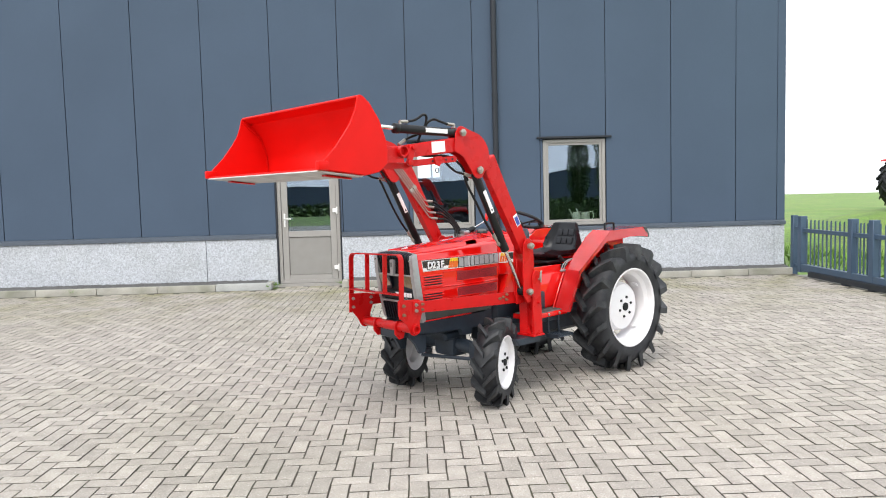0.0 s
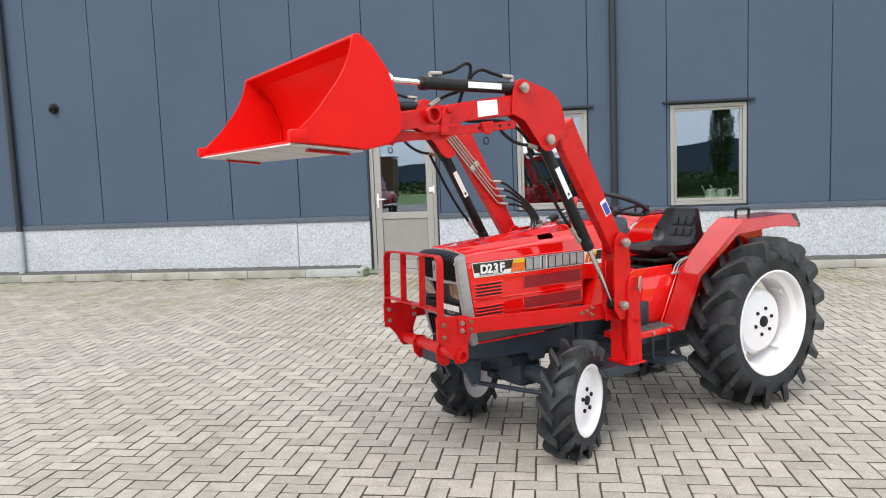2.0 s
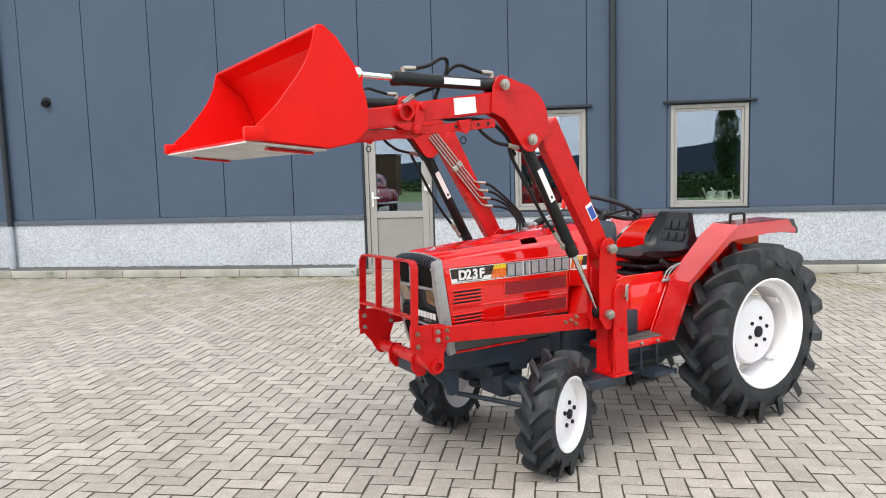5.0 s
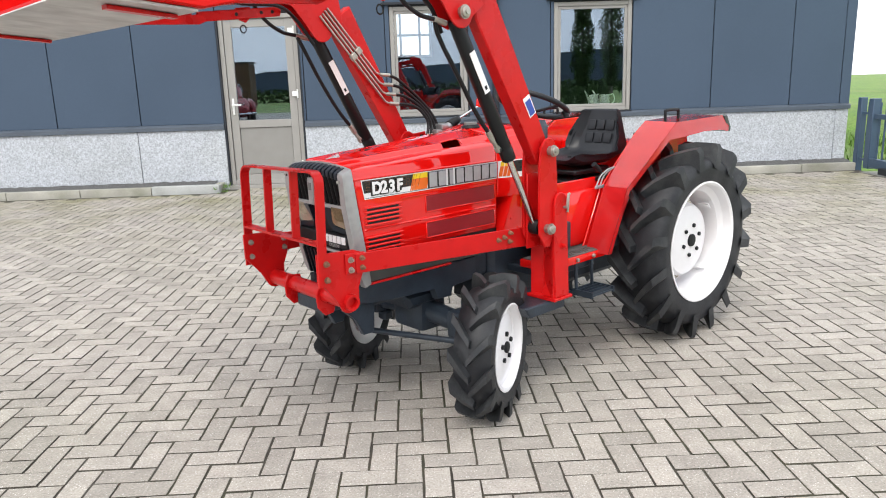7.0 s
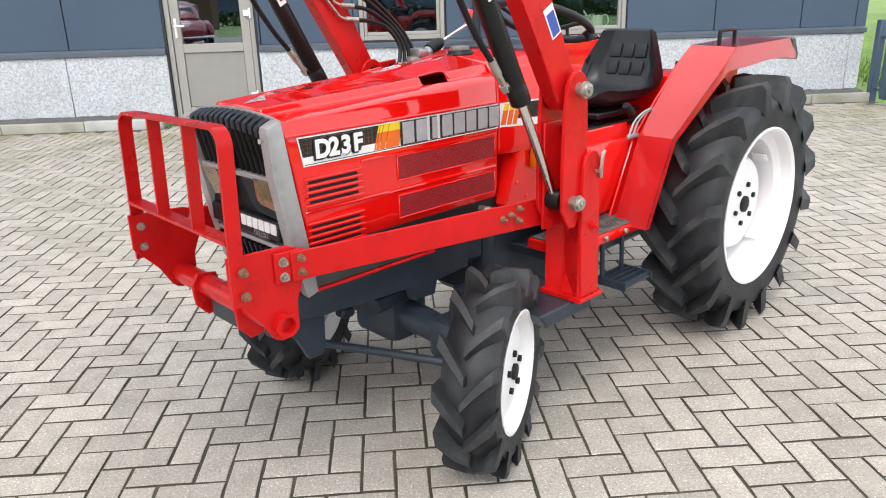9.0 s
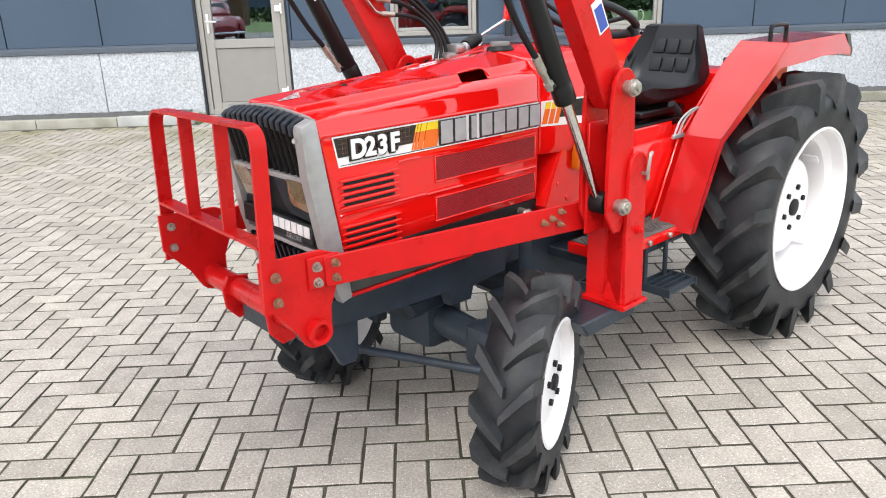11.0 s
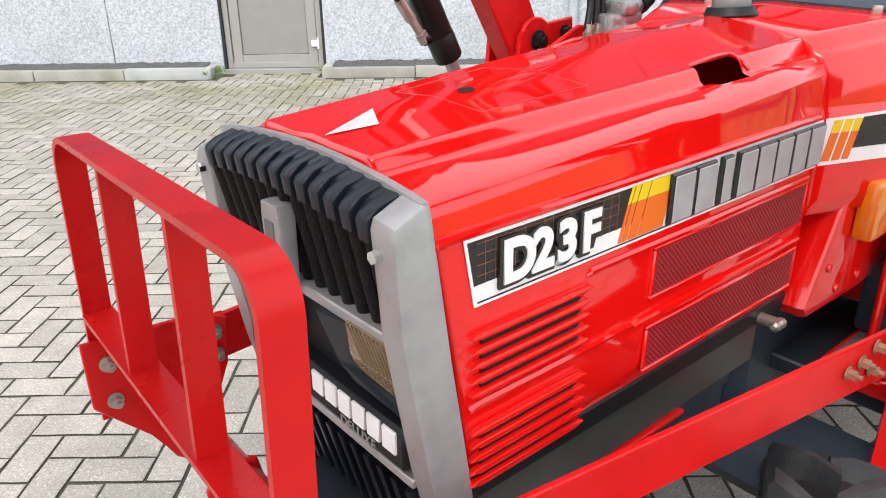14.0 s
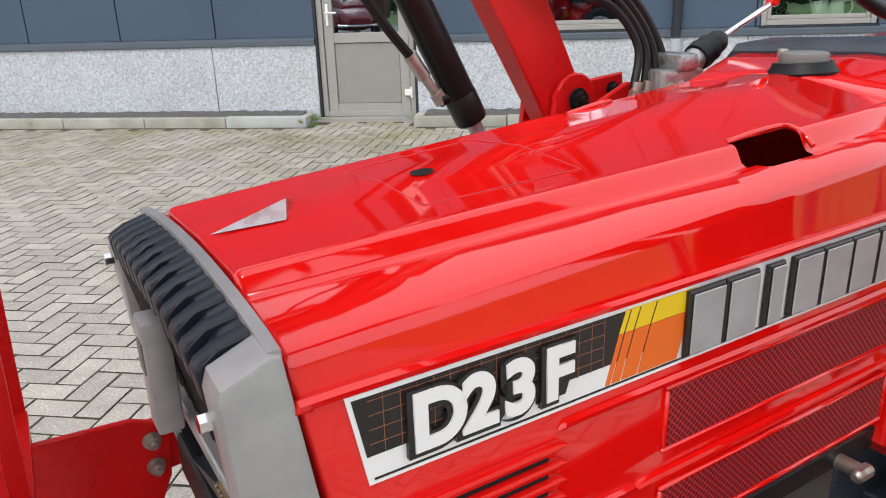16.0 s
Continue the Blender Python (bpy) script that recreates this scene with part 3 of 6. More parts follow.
HOOD = sorted(HOOD + [between(x) for x in (0.490, 0.512, 0.590, 0.612)], key=lambda q: q[0])
hood = loft(HOOD)
for q in hood.verts:
    if q.co.x < -0.04:
        q.co.x = float(np.interp(q.co.z, [0.755, 0.94, 1.10], [0.012, -0.016, -0.044]))
gone = []
for f in hood.faces:
    c = f.calc_center_median()
    if len(f.verts) == 4:
        d = abs(c.y - CY)
        if c.z > 1.10 and (0.490 < c.x < 0.512 and 0.12 < d < 0.165 or 0.512 < c.x < 0.590 and 0.12 < d < 0.180):
            gone.append(f)
bmesh.ops.delete(hood, geom=gone, context="FACES")
es = [e for e in hood.edges if len(e.link_faces) == 2 and e.calc_face_angle(0) > 0.35]
bmesh.ops.bevel(hood, geom=es, offset=0.006, segments=2, affect="EDGES", profile=0.5)
hood = tp("bonnet", hood, M_RED, "glossy red bonnet with raised ridges", angle=50)


def hood_z(x, y):
    """Height of the bonnet's middle field."""
    mid = np.interp(x, [-0.055, 0.10, 0.28, 0.46, 0.62, 0.77], [1.143, 1.157, 1.171, 1.185, 1.200, 1.217])
    d = abs(y - CY)
    xs = [-0.055, 0.10, 0.28, 0.46, 0.62, 0.77]
    edge = -np.interp(x, xs, [-0.112, -0.122, -0.133, -0.143, -0.151, -0.158]) + CY
    rise = np.interp(x, xs, [1.140, 1.150, 1.161, 1.172, 1.182, 1.194])
    return float(np.interp(d, [0.0, 0.04, edge], [mid, mid - 0.003, rise]))


def hp(x, y, up=0.0):
    return (x, y, hood_z(x, y) + up)


# pressed bead along the bonnet side and round the vent fields
for z, a, b in ((1.075, -0.03, 0.765), (0.868, 0.004, 0.30), (0.868, 0.30, 0.765), (0.975, 0.20, 0.765)):
    tp("bead", tube(smooth_path([(a, -0.2245, z - 0.004), (a + 0.02, -0.2265, z), ((a + b) / 2, -0.2275, z), (b - 0.01, -0.2255, z)], 4), 0.005, 6), M_RED, parent=hood)
# louvres: flush black boxes between the ribs paint the dark of the slots
for s in (-1, 1):
    OFF = 2 * CY if s > 0 else 0.0
    for z0 in (0.888, 0.766):
        for k in range(4):
            z = z0 + 0.018 * k
            tp("louvre_slot", box(0.018, 0.180, s * 0.2255, s * 0.2285, z + 0.002, z + 0.015), M_BLACK, parent=hood)
        for k in range(5):
            z = z0 - 0.003 + 0.018 * k
            o = [(0.000, z), (0.016, z - 0.0045), (0.182, z - 0.0045), (0.198, z), (0.19, z + 0.0045), (0.008, z + 0.0045)]
            tp("louvre_rib", prism(o, s * 0.224, s * 0.2345, 0.0022, 2), M_RED, parent=hood)
    # side mesh fields: a flat deep red sheet paints the recess shade behind the wires
    for z0, z1 in ((0.899, 0.965), (0.785, 0.847)):
        fr = bmesh.new()
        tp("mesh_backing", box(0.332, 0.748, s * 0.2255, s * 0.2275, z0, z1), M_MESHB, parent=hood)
        for a, b, c, d in ((0.326, 0.754, z1, z1 + 0.006), (0.326, 0.754, z0 - 0.006, z0), (0.326, 0.332, z0, z1), (0.748, 0.754, z0, z1)):
            add_box(fr, a, b, min(s * 0.224, s * 0.2305), max(s * 0.224, s * 0.2305), c, d, 0.002)
        tp("mesh_frame", fr, M_RED, parent=hood)
        w = bmesh.new()
        h = z1 - z0
        step = 0.0085
        n = int((0.416 + h) / step)
        for k in range(n):
            for sign in (1, -1):
                a = 0.332 - h + k * step
                p, q = (a, z0), (a + h, z1)
                if sign < 0:
                    p, q = (a, z1), (a + h, z0)
                # clip to the field
                t0 = max(0, (0.332 - p[0]) / h)
                t1 = min(1, (0.748 - p[0]) / h)
                if t1 - t0 < 0.03:
                    continue
                A = (p[0] + (q[0] - p[0]) * t0, p[1] + (q[1] - p[1]) * t0)
                B = (p[0] + (q[0] - p[0]) * t1, p[1] + (q[1] - p[1]) * t1)
                y = s * (0.2288 + 0.0006 * (sign > 0))
                wdt = 0.0011
                vs = [w.verts.new((A[0] - wdt, y, A[1])), w.verts.new((A[0] + wdt, y, A[1])), w.verts.new((B[0] + wdt, y, B[1])), w.verts.new((B[0] - wdt, y, B[1]))]
                f = w.faces.new(vs)
        tagged(tp("wire_mesh", w, M_MESH, parent=hood), kind="stuff")

OFF = 0.0
# side decal: white band, black field with a copper grid, stripes, raised figures and plain grey letter blocks
YD = -0.2272


def plate(name, outline, y0, depth, mat, label="", parent=None, bevel=0.0):
    return tp(name, prism(outline, y0 - depth, y0, bevel), mat, label, parent or hood)


def skew(z):
    return -0.19 * (z - 0.99)


dec = plate("decal_band", [(skew(0.991) + 0.008, 0.991), (0.768, 0.991), (0.768, 1.070), (skew(1.07) + 0.008, 1.070)], YD, 0.001, M_STICK, "white, black and orange side decal")
plate("decal_field", [(0.012 + skew(1.016), 1.016), (0.330, 1.019), (0.342, 1.066), (0.012 + skew(1.066), 1.066)], YD - 0.0010, 0.0006, M_DECB, parent=dec)
plate("decal_line", [(0.012, 0.9945), (0.766, 0.9945), (0.766, 0.9965), (0.012, 0.9965)], YD - 0.0010, 0.0005, M_DECB, parent=dec)
for k in range(4):
    plate("grid_line", [(0.010, 1.026 + 0.012 * k), (0.24, 1.026 + 0.012 * k), (0.24, 1.0265 + 0.012 * k), (0.010, 1.0265 + 0.012 * k)], YD - 0.0016, 0.0004, M_LINE, parent=dec)
for k in range(16):
    x = 0.022 + 0.0145 * k
    plate("grid_line", [(x, 1.017), (x + 0.0005, 1.017), (x + 0.0005, 1.065), (x, 1.065)], YD - 0.0016, 0.0004, M_LINE, parent=dec)
for k, (a, b) in enumerate(((0.244, 0.2495), (0.2515, 0.2615), (0.2635, 0.2825), (0.2845, 0.336))):
    sl = 0.021
    plate("orange_stripe", [(a, 0.998), (b, 0.998), (b + sl * 0.65, 1.045), (a + sl * 0.65, 1.045)], YD - 0.0012, 0.0008, M_ORA, parent=dec)
    plate("yellow_stripe", [(a + sl * 0.65, 1.0455), (b + sl * 0.65, 1.0455), (b + sl, 1.067), (a + sl, 1.067)], YD - 0.0012, 0.0008, M_YEL, parent=dec)


def writing(body, size, depth, m, mat, name, parent, wide=1.0, bold=0.035):
    me = text_mesh(body, size, depth, size * bold)
    me.transform(m @ Matrix.Diagonal((wide, 1, 1, 1)))
    me.materials.append(mat)
    ob = new(name, me)
    ob.parent = parent
    return ob


def side_text(x, z, y):
    # text reads along +x on the left side, facing -y
    return Matrix.Translation((x, y, z)) @ Matrix.Rotation(radians(90), 4, "X")


for ch, x, wd in (("D", 0.0425, 1.0), ("2", 0.0880, 1.02), ("3", 0.1275, 1.02), ("F", 0.1695, 1.0)):
    writing(ch, 0.066, 0.0022, side_text(x - 0.0012, 1.0095, YD - 0.0036), M_DECB, "figure_base", dec, wd, 0.10)
    writing(ch, 0.066, 0.0010, side_text(x, 1.0105, YD - 0.0066), M_STICK, "figure", dec, wd, 0.042)
for k in range(8):
    x = 0.345 + 0.0530 * k
    wdt = (0.045, 0.044, 0.022, 0.044, 0.047, 0.045, 0.044, 0.047)[k]
    x += (0.047 - wdt) / 2
    b = plate("letter_base", [(x - 0.004, 0.998), (x + wdt + 0.002, 0.998), (x + wdt + 0.002, 1.067), (x - 0.004, 1.067)], YD - 0.001, 0.007, M_DECB, parent=dec, bevel=0.002)
    o = [(x, 1.001), (x + wdt, 1.001), (x + wdt, 1.064), (x, 1.064)]
    plate("letter_block", o, YD - 0.008, 0.002, M_LET, parent=dec, bevel=0.001)

plate("figure_base", [(0.164, 1.007), (0.196, 1.007), (0.204, 1.030), (0.164, 1.030)], YD - 0.0016, 0.0012, M_DECB, parent=dec)
# emblem arrow, service hatch, hole
ar = bmesh.new()
v = [ar.verts.new(p) for p in (hp(-0.036, -0.028, 0.001), hp(0.029, -0.042, 0.001), hp(0.056, 0.012, 0.001), hp(0.040, -0.014, 0.010))]
for t in ((0, 1, 3), (0, 3, 2), (1, 2, 3), (0, 2, 1)):
    ar.faces.new([v[i] for i in t])
tp("emblem", ar, M_EMBLEM, "bright metal arrow emblem", hood, 10)
# hatch seam as a thin dark line
for a, b in (((0.140, -0.095), (0.140, 0.075)), ((0.315, -0.110), (0.315, 0.090)), ((0.140, -0.095), (0.315, -0.110)), ((0.140, 0.075), (0.315, 0.090))):
    pts = [hp(a[0] + (b[0] - a[0]) * t, a[1] + (b[1] - a[1]) * t, 0.0004) for t in (0, 0.25, 0.5, 0.75, 1)]
    tp("hatch_seam", tube(pts, 0.0008, 6), M_MESH, parent=hood)
# flat black disc paints the dark inside the hatch's hole
h = bmesh.new()
h.faces.new([h.verts.new(hp(0.185 + 0.013 * math.cos(k * math.tau / 20), -0.016 + 0.011 * math.sin(k * math.tau / 20), 0.0018)) for k in range(20)])
tp("hatch_hole", h, M_BLACK, parent=hood)
# air intake: black block paints the dark under the opening in each ridge, with a raised lip behind it
for s in (-1, 1):
    OFF = 2 * CY if s > 0 else 0.0
    well = bmesh.new()
    o = [(0.470, 0.128), (0.630, 0.128), (0.630, 0.218), (0.470, 0.218)]
    add_prism(well, [(x, s * y) for x, y in o], 1.04, 1.088, plane="xy")
    tp("air_intake", well, M_BLACK, "black block inside the air intake opening", hood)
    lip = [(0.496, 0.140, 1.174), (0.540, 0.143, 1.180), (0.576, 0.147, 1.183), (0.590, 0.155, 1.181), (0.596, 0.168, 1.172), (0.594, 0.180, 1.163)]
    tp("intake_lip", tube(smooth_path([(x, s * y, z) for x, y, z in lip], 4), 0.0032, 8), M_RED, parent=hood)
OFF = 0.0
# filler cap
cap = lathe([(0, 0.0), (0.046, 0.0), (0.048, 0.006), (0.042, 0.015), (0.040, 0.020), (0, 0.020)], 28)
bmesh.ops.transform(cap, matrix=Matrix.Translation((0.815, -0.015, 1.209)) @ Matrix.Rotation(radians(86), 4, "X"), verts=cap.verts)
cap = tp("cap_base", cap, M_BLACK, "black rubber filler seat")
top = bmesh.new()
add_cyl(top, (0.815, -0.015, 1.224), (0.815, -0.015, 1.243), 0.034, 0.032, 10, 0.003)
tp("filler_cap", top, M_SLATE, "grey metal filler cap", cap)

# cowl behind the bonnet
def cowl_half(w, crease, ridge, mid):
    return [(-w + 0.004, 0.90), (-w, 0.93), (-w, 0.98), (-w + 0.001, 1.071), (-w + 0.004, 1.079), (-w + 0.006, 1.083), (-w + 0.010, crease - 0.009), (-w + 0.017, crease), (-w + 0.0225, crease + 0.012),
            (-w + 0.0365, crease + 0.018), (-w + 0.0555, ridge), (-w + 0.0675, ridge + 0.001), (CY - 0.04, mid - 0.003), (CY, mid)]


COWL = [(0.7735, cowl_half(0.2265, 1.154, 1.193, 1.2165)), (0.83, cowl_half(0.247, 1.161, 1.202, 1.220)), (0.93, cowl_half(0.285, 1.174, 1.214, 1.226)), (0.985, cowl_half(0.297, 1.180, 1.219, 1.229)), (1.00, cowl_half(0.295, 1.150, 1.19, 1.200))]
cowl = loft(COWL)
bmesh.ops.recalc_face_normals(cowl, faces=cowl.faces)
es = [e for e in cowl.edges if len(e.link_faces) == 2 and e.calc_face_angle(0) > 0.35]
bmesh.ops.bevel(cowl, geom=es, offset=0.005, segments=2, affect="EDGES", profile=0.5)
cowl = tp("cowl", cowl, M_RED, "red cowl in front of the steering wheel", angle=50)
for s in (-1, 1):
    OFF = 2 * CY if s > 0 else 0.0
    def along(o, up=0.0012):
        bm = bmesh.new()
        vs = [bm.verts.new((x, s * (0.2265 + (x - 0.775) * 0.385 + up), z)) for x, z in o]
        bm.faces.new(vs)
        r = bmesh.ops.extrude_face_region(bm, geom=bm.faces[:])
        bmesh.ops.translate(bm, vec=(0, -s * 0.0006, 0), verts=[g for g in r["geom"] if isinstance(g, bmesh.types.BMVert)])
        return bm
    tp("decal_band", along([(0.777, 0.991), (0.915, 0.991), (0.928, 1.075), (0.777, 1.070)]), M_STICK, parent=cowl)
    tp("decal_field", along([(0.838, 1.016), (0.915, 1.016), (0.924, 1.070), (0.850, 1.067)], 0.002), M_DECB, parent=cowl)
    for a, b in ((0.779, 0.796), (0.800, 0.816), (0.820, 0.834)):
        tp("orange_stripe", along([(a, 0.998), (b, 0.998), (b + 0.010, 1.045), (a + 0.010, 1.045)], 0.0021), M_ORA, parent=cowl)
        tp("yellow_stripe", along([(a + 0.010, 1.0455), (b + 0.010, 1.0455), (b + 0.014, 1.066), (a + 0.014, 1.066)], 0.0021), M_YEL, parent=cowl)
    # lower side cover with the amber lamp
    cov = bmesh.new()
    add_prism(cov, [(0.768, 0.735), (0.785, 0.712), (1.16, 0.70), (1.16, 0.93), (0.97, 0.975), (0.885, 0.985)], s * 0.15, s * 0.258, 0.014, 2)
    cov = tp("side_cover", cov, M_RED)
    lamp = tp("turn_signal", box(0.893, 1.000, s * 0.258, s * 0.296, 0.838, 0.950, 0.010, 2), M_LAMP, "amber turn signal lamp", cov)
    for bx, bz in ((0.83, 0.80), (0.88, 0.745), (0.97, 0.745)):
        tp("rivet", cyl((bx, s * 0.254, bz), (bx, s * 0.263, bz), 0.008, seg=12, bevel=0.002), M_RED, parent=cov)
OFF = 0.0
dash = loft([(0.984, [(-0.270, 1.10), (-0.272, 1.20), (-0.255, 1.222), (CY, 1.232)]), (1.00, [(-0.272, 1.08), (-0.276, 1.21), (-0.258, 1.234), (CY, 1.243)]), (1.09, [(-0.262, 1.08), (-0.266, 1.21), (-0.25, 1.240), (CY, 1.250)]), (1.12, [(-0.24, 1.08), (-0.24, 1.17), (-0.22, 1.20), (CY, 1.21)])])
dash = tp("dashboard", dash, M_IRON, "dark slate dashboard shroud")
for y in (-0.20, 0.12):
    tp("bolt", cyl((0.965, y, 1.215), (0.965, y, 1.232), 0.009, seg=12, bevel=0.003), M_BOLT, parent=cowl)

# grille
FORE = 0.011
M_FIN = surf("satin_black_plastic", (0.008, 0.0115, 0.019), 0.34, var=0.15, spec=0.36)


def crown_z(y):
    """Height of the arched front edge of the bonnet."""
    return 1.1365 - 0.38 * abs(y - CY) ** 2.0


grille = tp("grille", prism([(-0.080, 1.080), (-0.058, 1.092), (-0.030, 0.66), (-0.010, 0.62), (-0.024, 0.64), (-0.046, 0.78), (-0.052, 0.88)], -0.185, 0.165), M_BLACK, "black slatted grille in a silver surround")
M_PERF = surf("perforated_black_sheet", (0.005, 0.005, 0.0055), 0.5, var=0.15, grain=0.8, grain_scale=520, bump=1.0, bump_scale=420, spec=0.22)
ys = [-0.193 + 0.368 * k / 16 for k in range(17)]
gh = bmesh.new()
rows = []
for y in ys:
    z = crown_z(y)
    rows.append([gh.verts.new((x, y, z + dz)) for x, dz in ((-0.062, -0.0040), (-0.082, -0.0105), (-0.098, -0.026), (-0.094, -0.046), (-0.062, -0.046))])
for a, b in zip(rows, rows[1:]):
    for q in range(5):
        gh.faces.new((a[q], a[(q + 1) % 5], b[(q + 1) % 5], b[q]))
gh.faces.new(rows[0])
gh.faces.new(rows[-1][::-1])
tp("grille_hood", gh, M_FIN, parent=grille)
for k in range(13):
    y = -0.182 + 0.0287 * k
    z = crown_z(y)
    o = [(-0.064, z - 0.0030), (-0.090, z - 0.0115), (-0.1045, z - 0.0190), (-0.1075, z - 0.0245), (-0.1045, z - 0.046), (-0.078, z - 0.050)]
    tp("fin", prism(o, y - 0.0095, y + 0.0095, 0.0026, 2), M_FIN, parent=grille)
    tp("rib", cyl((-0.093, y, z - 0.044), (-0.069, y, 0.966), 0.0098, 0.0085, seg=12), M_PERF, parent=grille)
for k in range(13):
    y = -0.182 + 0.0287 * k
    tp("fin", prism([(-0.046, 0.757), (-0.066, 0.757), (-0.036, 0.635), (-0.016, 0.635)], y - 0.005, y + 0.005, 0.002), M_FIN, parent=grille)
tp("grille_bar", box(-0.087, -0.056, -0.193, 0.173, 0.956, 0.971, 0.002), M_SILVER, "silver grille bar", grille)
tp("grille_bar", box(-0.064, -0.040, -0.193, 0.173, 0.764, 0.777, 0.002), M_SILVER, "silver grille bar", grille)
ys = [-0.224 + 0.428 * k / 16 for k in range(17)]
tp("crown", prism([(y, crown_z(y) - 0.012) for y in ys] + [(y, crown_z(y)) for y in reversed(ys)], -0.067, -0.057, 0.0012, plane="yz"), M_SILVER, "silver grille crown", grille)
# the left lamp takes the darker lens colour
for s, lens in ((-1, M_LENSD), (1, M_LENS)):
    OFF = 2 * CY if s > 0 else 0.0
    z = crown_z(-0.20)
    pil = [(-0.105, z - 0.028), (-0.101, z - 0.016), (-0.066, z - 0.001), (-0.058, z - 0.004), (-0.035, 0.94), (-0.006, 0.76), (0.010, 0.640), (-0.022, 0.630), (-0.034, 0.66), (-0.066, 0.80), (-0.096, 0.98)]
    b = prism(pil, s * 0.193, s * 0.2285, 0.0035, 2)
    for q in b.verts:
        if q.co.z > 1.05:
            q.co.z -= (0.38 if s > 0 else 0.12) * (abs(q.co.y) - 0.193)
    p = tp("grille_pillar", b, M_SILVER, "silver painted grille pillar", grille, 25)
    tp("bolt", cyl((-0.098, s * 0.206, 1.072), (-0.113, s * 0.206, 1.072), 0.007, seg=6), M_CHROME, parent=p)
    # lamp set back in a deep raked frame
    lamp = [(0.116, 0.962), (0.189, 0.962), (0.189, 0.870), (0.100, 0.880), (0.088, 0.890), (0.090, 0.905)]
    lb = bmesh.new()
    fc = lb.faces.new([lb.verts.new((-0.091 + (0.962 - z) / 3, s * y, z)) for y, z in lamp])
    ext = bmesh.ops.extrude_face_region(lb, geom=[fc])
    bmesh.ops.translate(lb, vec=(0.02, 0, 0), verts=[q for q in ext["geom"] if isinstance(q, bmesh.types.BMVert)])
    bmesh.ops.recalc_face_normals(lb, faces=lb.faces)
    hl = tp("headlamp", lb, lens, "rectangular headlamp with a fluted lens", grille)
    for q in range(9):
        y = 0.118 + 0.0078 * q
        tp("flute", tube([(-0.0912, s * y, 0.960), (-0.0912 + 0.058 / 3, s * y, 0.902)], 0.0014, 6), lens, parent=hl)
    frame_in = [(0.064, 0.957), (0.114, 0.957), (0.088, 0.905), (0.086, 0.889), (0.099, 0.877), (0.192, 0.866), (0.192, 0.848), (0.085, 0.858), (0.064, 0.880)]
    bz = bmesh.new()
    fc = bz.faces.new([bz.verts.new((-0.091 - 0.008 * (y < 0.085 or z < 0.862) + (0.962 - z) / 3, s * y, z)) for y, z in frame_in])
    ext = bmesh.ops.extrude_face_region(bz, geom=[fc])
    bmesh.ops.translate(bz, vec=(0.03, 0, 0), verts=[q for q in ext["geom"] if isinstance(q, bmesh.types.BMVert)])
    bmesh.ops.recalc_face_normals(bz, faces=bz.faces)
    tp("headlamp_bezel", bz, M_FIN, parent=grille)
OFF = 0.0
tp("name_plate", box(-0.074, -0.04, -0.192, 0.172, 0.792, 0.847, 0.004), M_BLACK, "black name plate", grille)
for k in range(6):
    y = -0.002 - 0.0305 * k
    tp("name_block", box(-0.0775, -0.073, y - 0.0250, y, 0.811, 0.841, 0.001), M_STICK, parent=grille)
me = text_mesh("DELUXE", 0.0205, 0.0006)
me.transform(Matrix.Translation((-0.0645, -0.064, 0.793)) @ Matrix.Rotation(radians(-90), 4, "Z") @ Matrix.Rotation(radians(90), 4, "X"))
me.materials.append(M_SILVER)
o = new("writing", me)
o.parent = grille
OFF = CY
em = prism([(-0.018, 1.075), (0.018, 1.075), (0.020, 1.06), (0.016, 0.966), (-0.016, 0.966), (-0.020, 1.06)], -0.116, -0.092, 0.003, 2, plane="yz")
em = tp("badge", em, M_SILVER, "silver upright badge", grille)
tp("badge_mark", prism([(-0.010, 1.055), (0.010, 1.055), (0.010, 1.025), (-0.010, 1.025)], -0.1175, -0.115, plane="yz"), M_SLATE, parent=em)
OFF = 0.0
FORE = 0.0

# engine side band, chassis and running gear
for s in (-1, 1):
    OFF = 2 * CY if s > 0 else 0.0
    tp("seal_strip", box(0.02, 0.775, s * 0.188, s * 0.217, 0.722, 0.757, 0.003), M_BLACK)
    b = tp("side_band", box(0.020, 0.70, s * 0.190, s * 0.210, 0.642, 0.721, 0.004), M_BAND, "dull grey lower side cover")
    tp("band_edge", box(0.020, 0.48, s * 0.200, s * 0.217, 0.633, 0.6415, 0.002), M_RED2, parent=b)
    wn_ = bmesh.new()
    add_cyl(wn_, (0.690, s * 0.21, 0.733), (0.690, s * 0.245, 0.733), 0.011, seg=10)
    add_box(wn_, 0.672, 0.708, min(s * 0.24, s * 0.258), max(s * 0.24, s * 0.258), 0.724, 0.742, 0.005)
    tp("wing_nut", wn_, M_BOLT)
    tp("corner_block", box(-0.012, 0.018, s * 0.200, s * 0.222, 0.634, 0.686, 0.003), M_SLATE)
    tp("chassis_rail", prism([(-0.03, 0.632), (0.665, 0.632), (0.665, 0.525), (0.506, 0.525), (0.506, 0.472), (0.415, 0.475), (0.405, 0.533), (0.257, 0.533), (0.04, 0.545), (-0.03, 0.552)], s * 0.14, s * 0.185, 0.006), M_IRON)
    tp("front_bracket", prism([(-0.06, 0.58), (0.10, 0.56), (0.090, 0.42), (0.083, 0.392), (0.035, 0.392), (0.0, 0.47), (-0.06, 0.52)], s * 0.105, s * 0.135, 0.004), M_IRON)
OFF = 0.0
tp("engine", box(0.02, 0.80, -0.135, 0.135, 0.505, 0.73, 0.02), M_IRON)
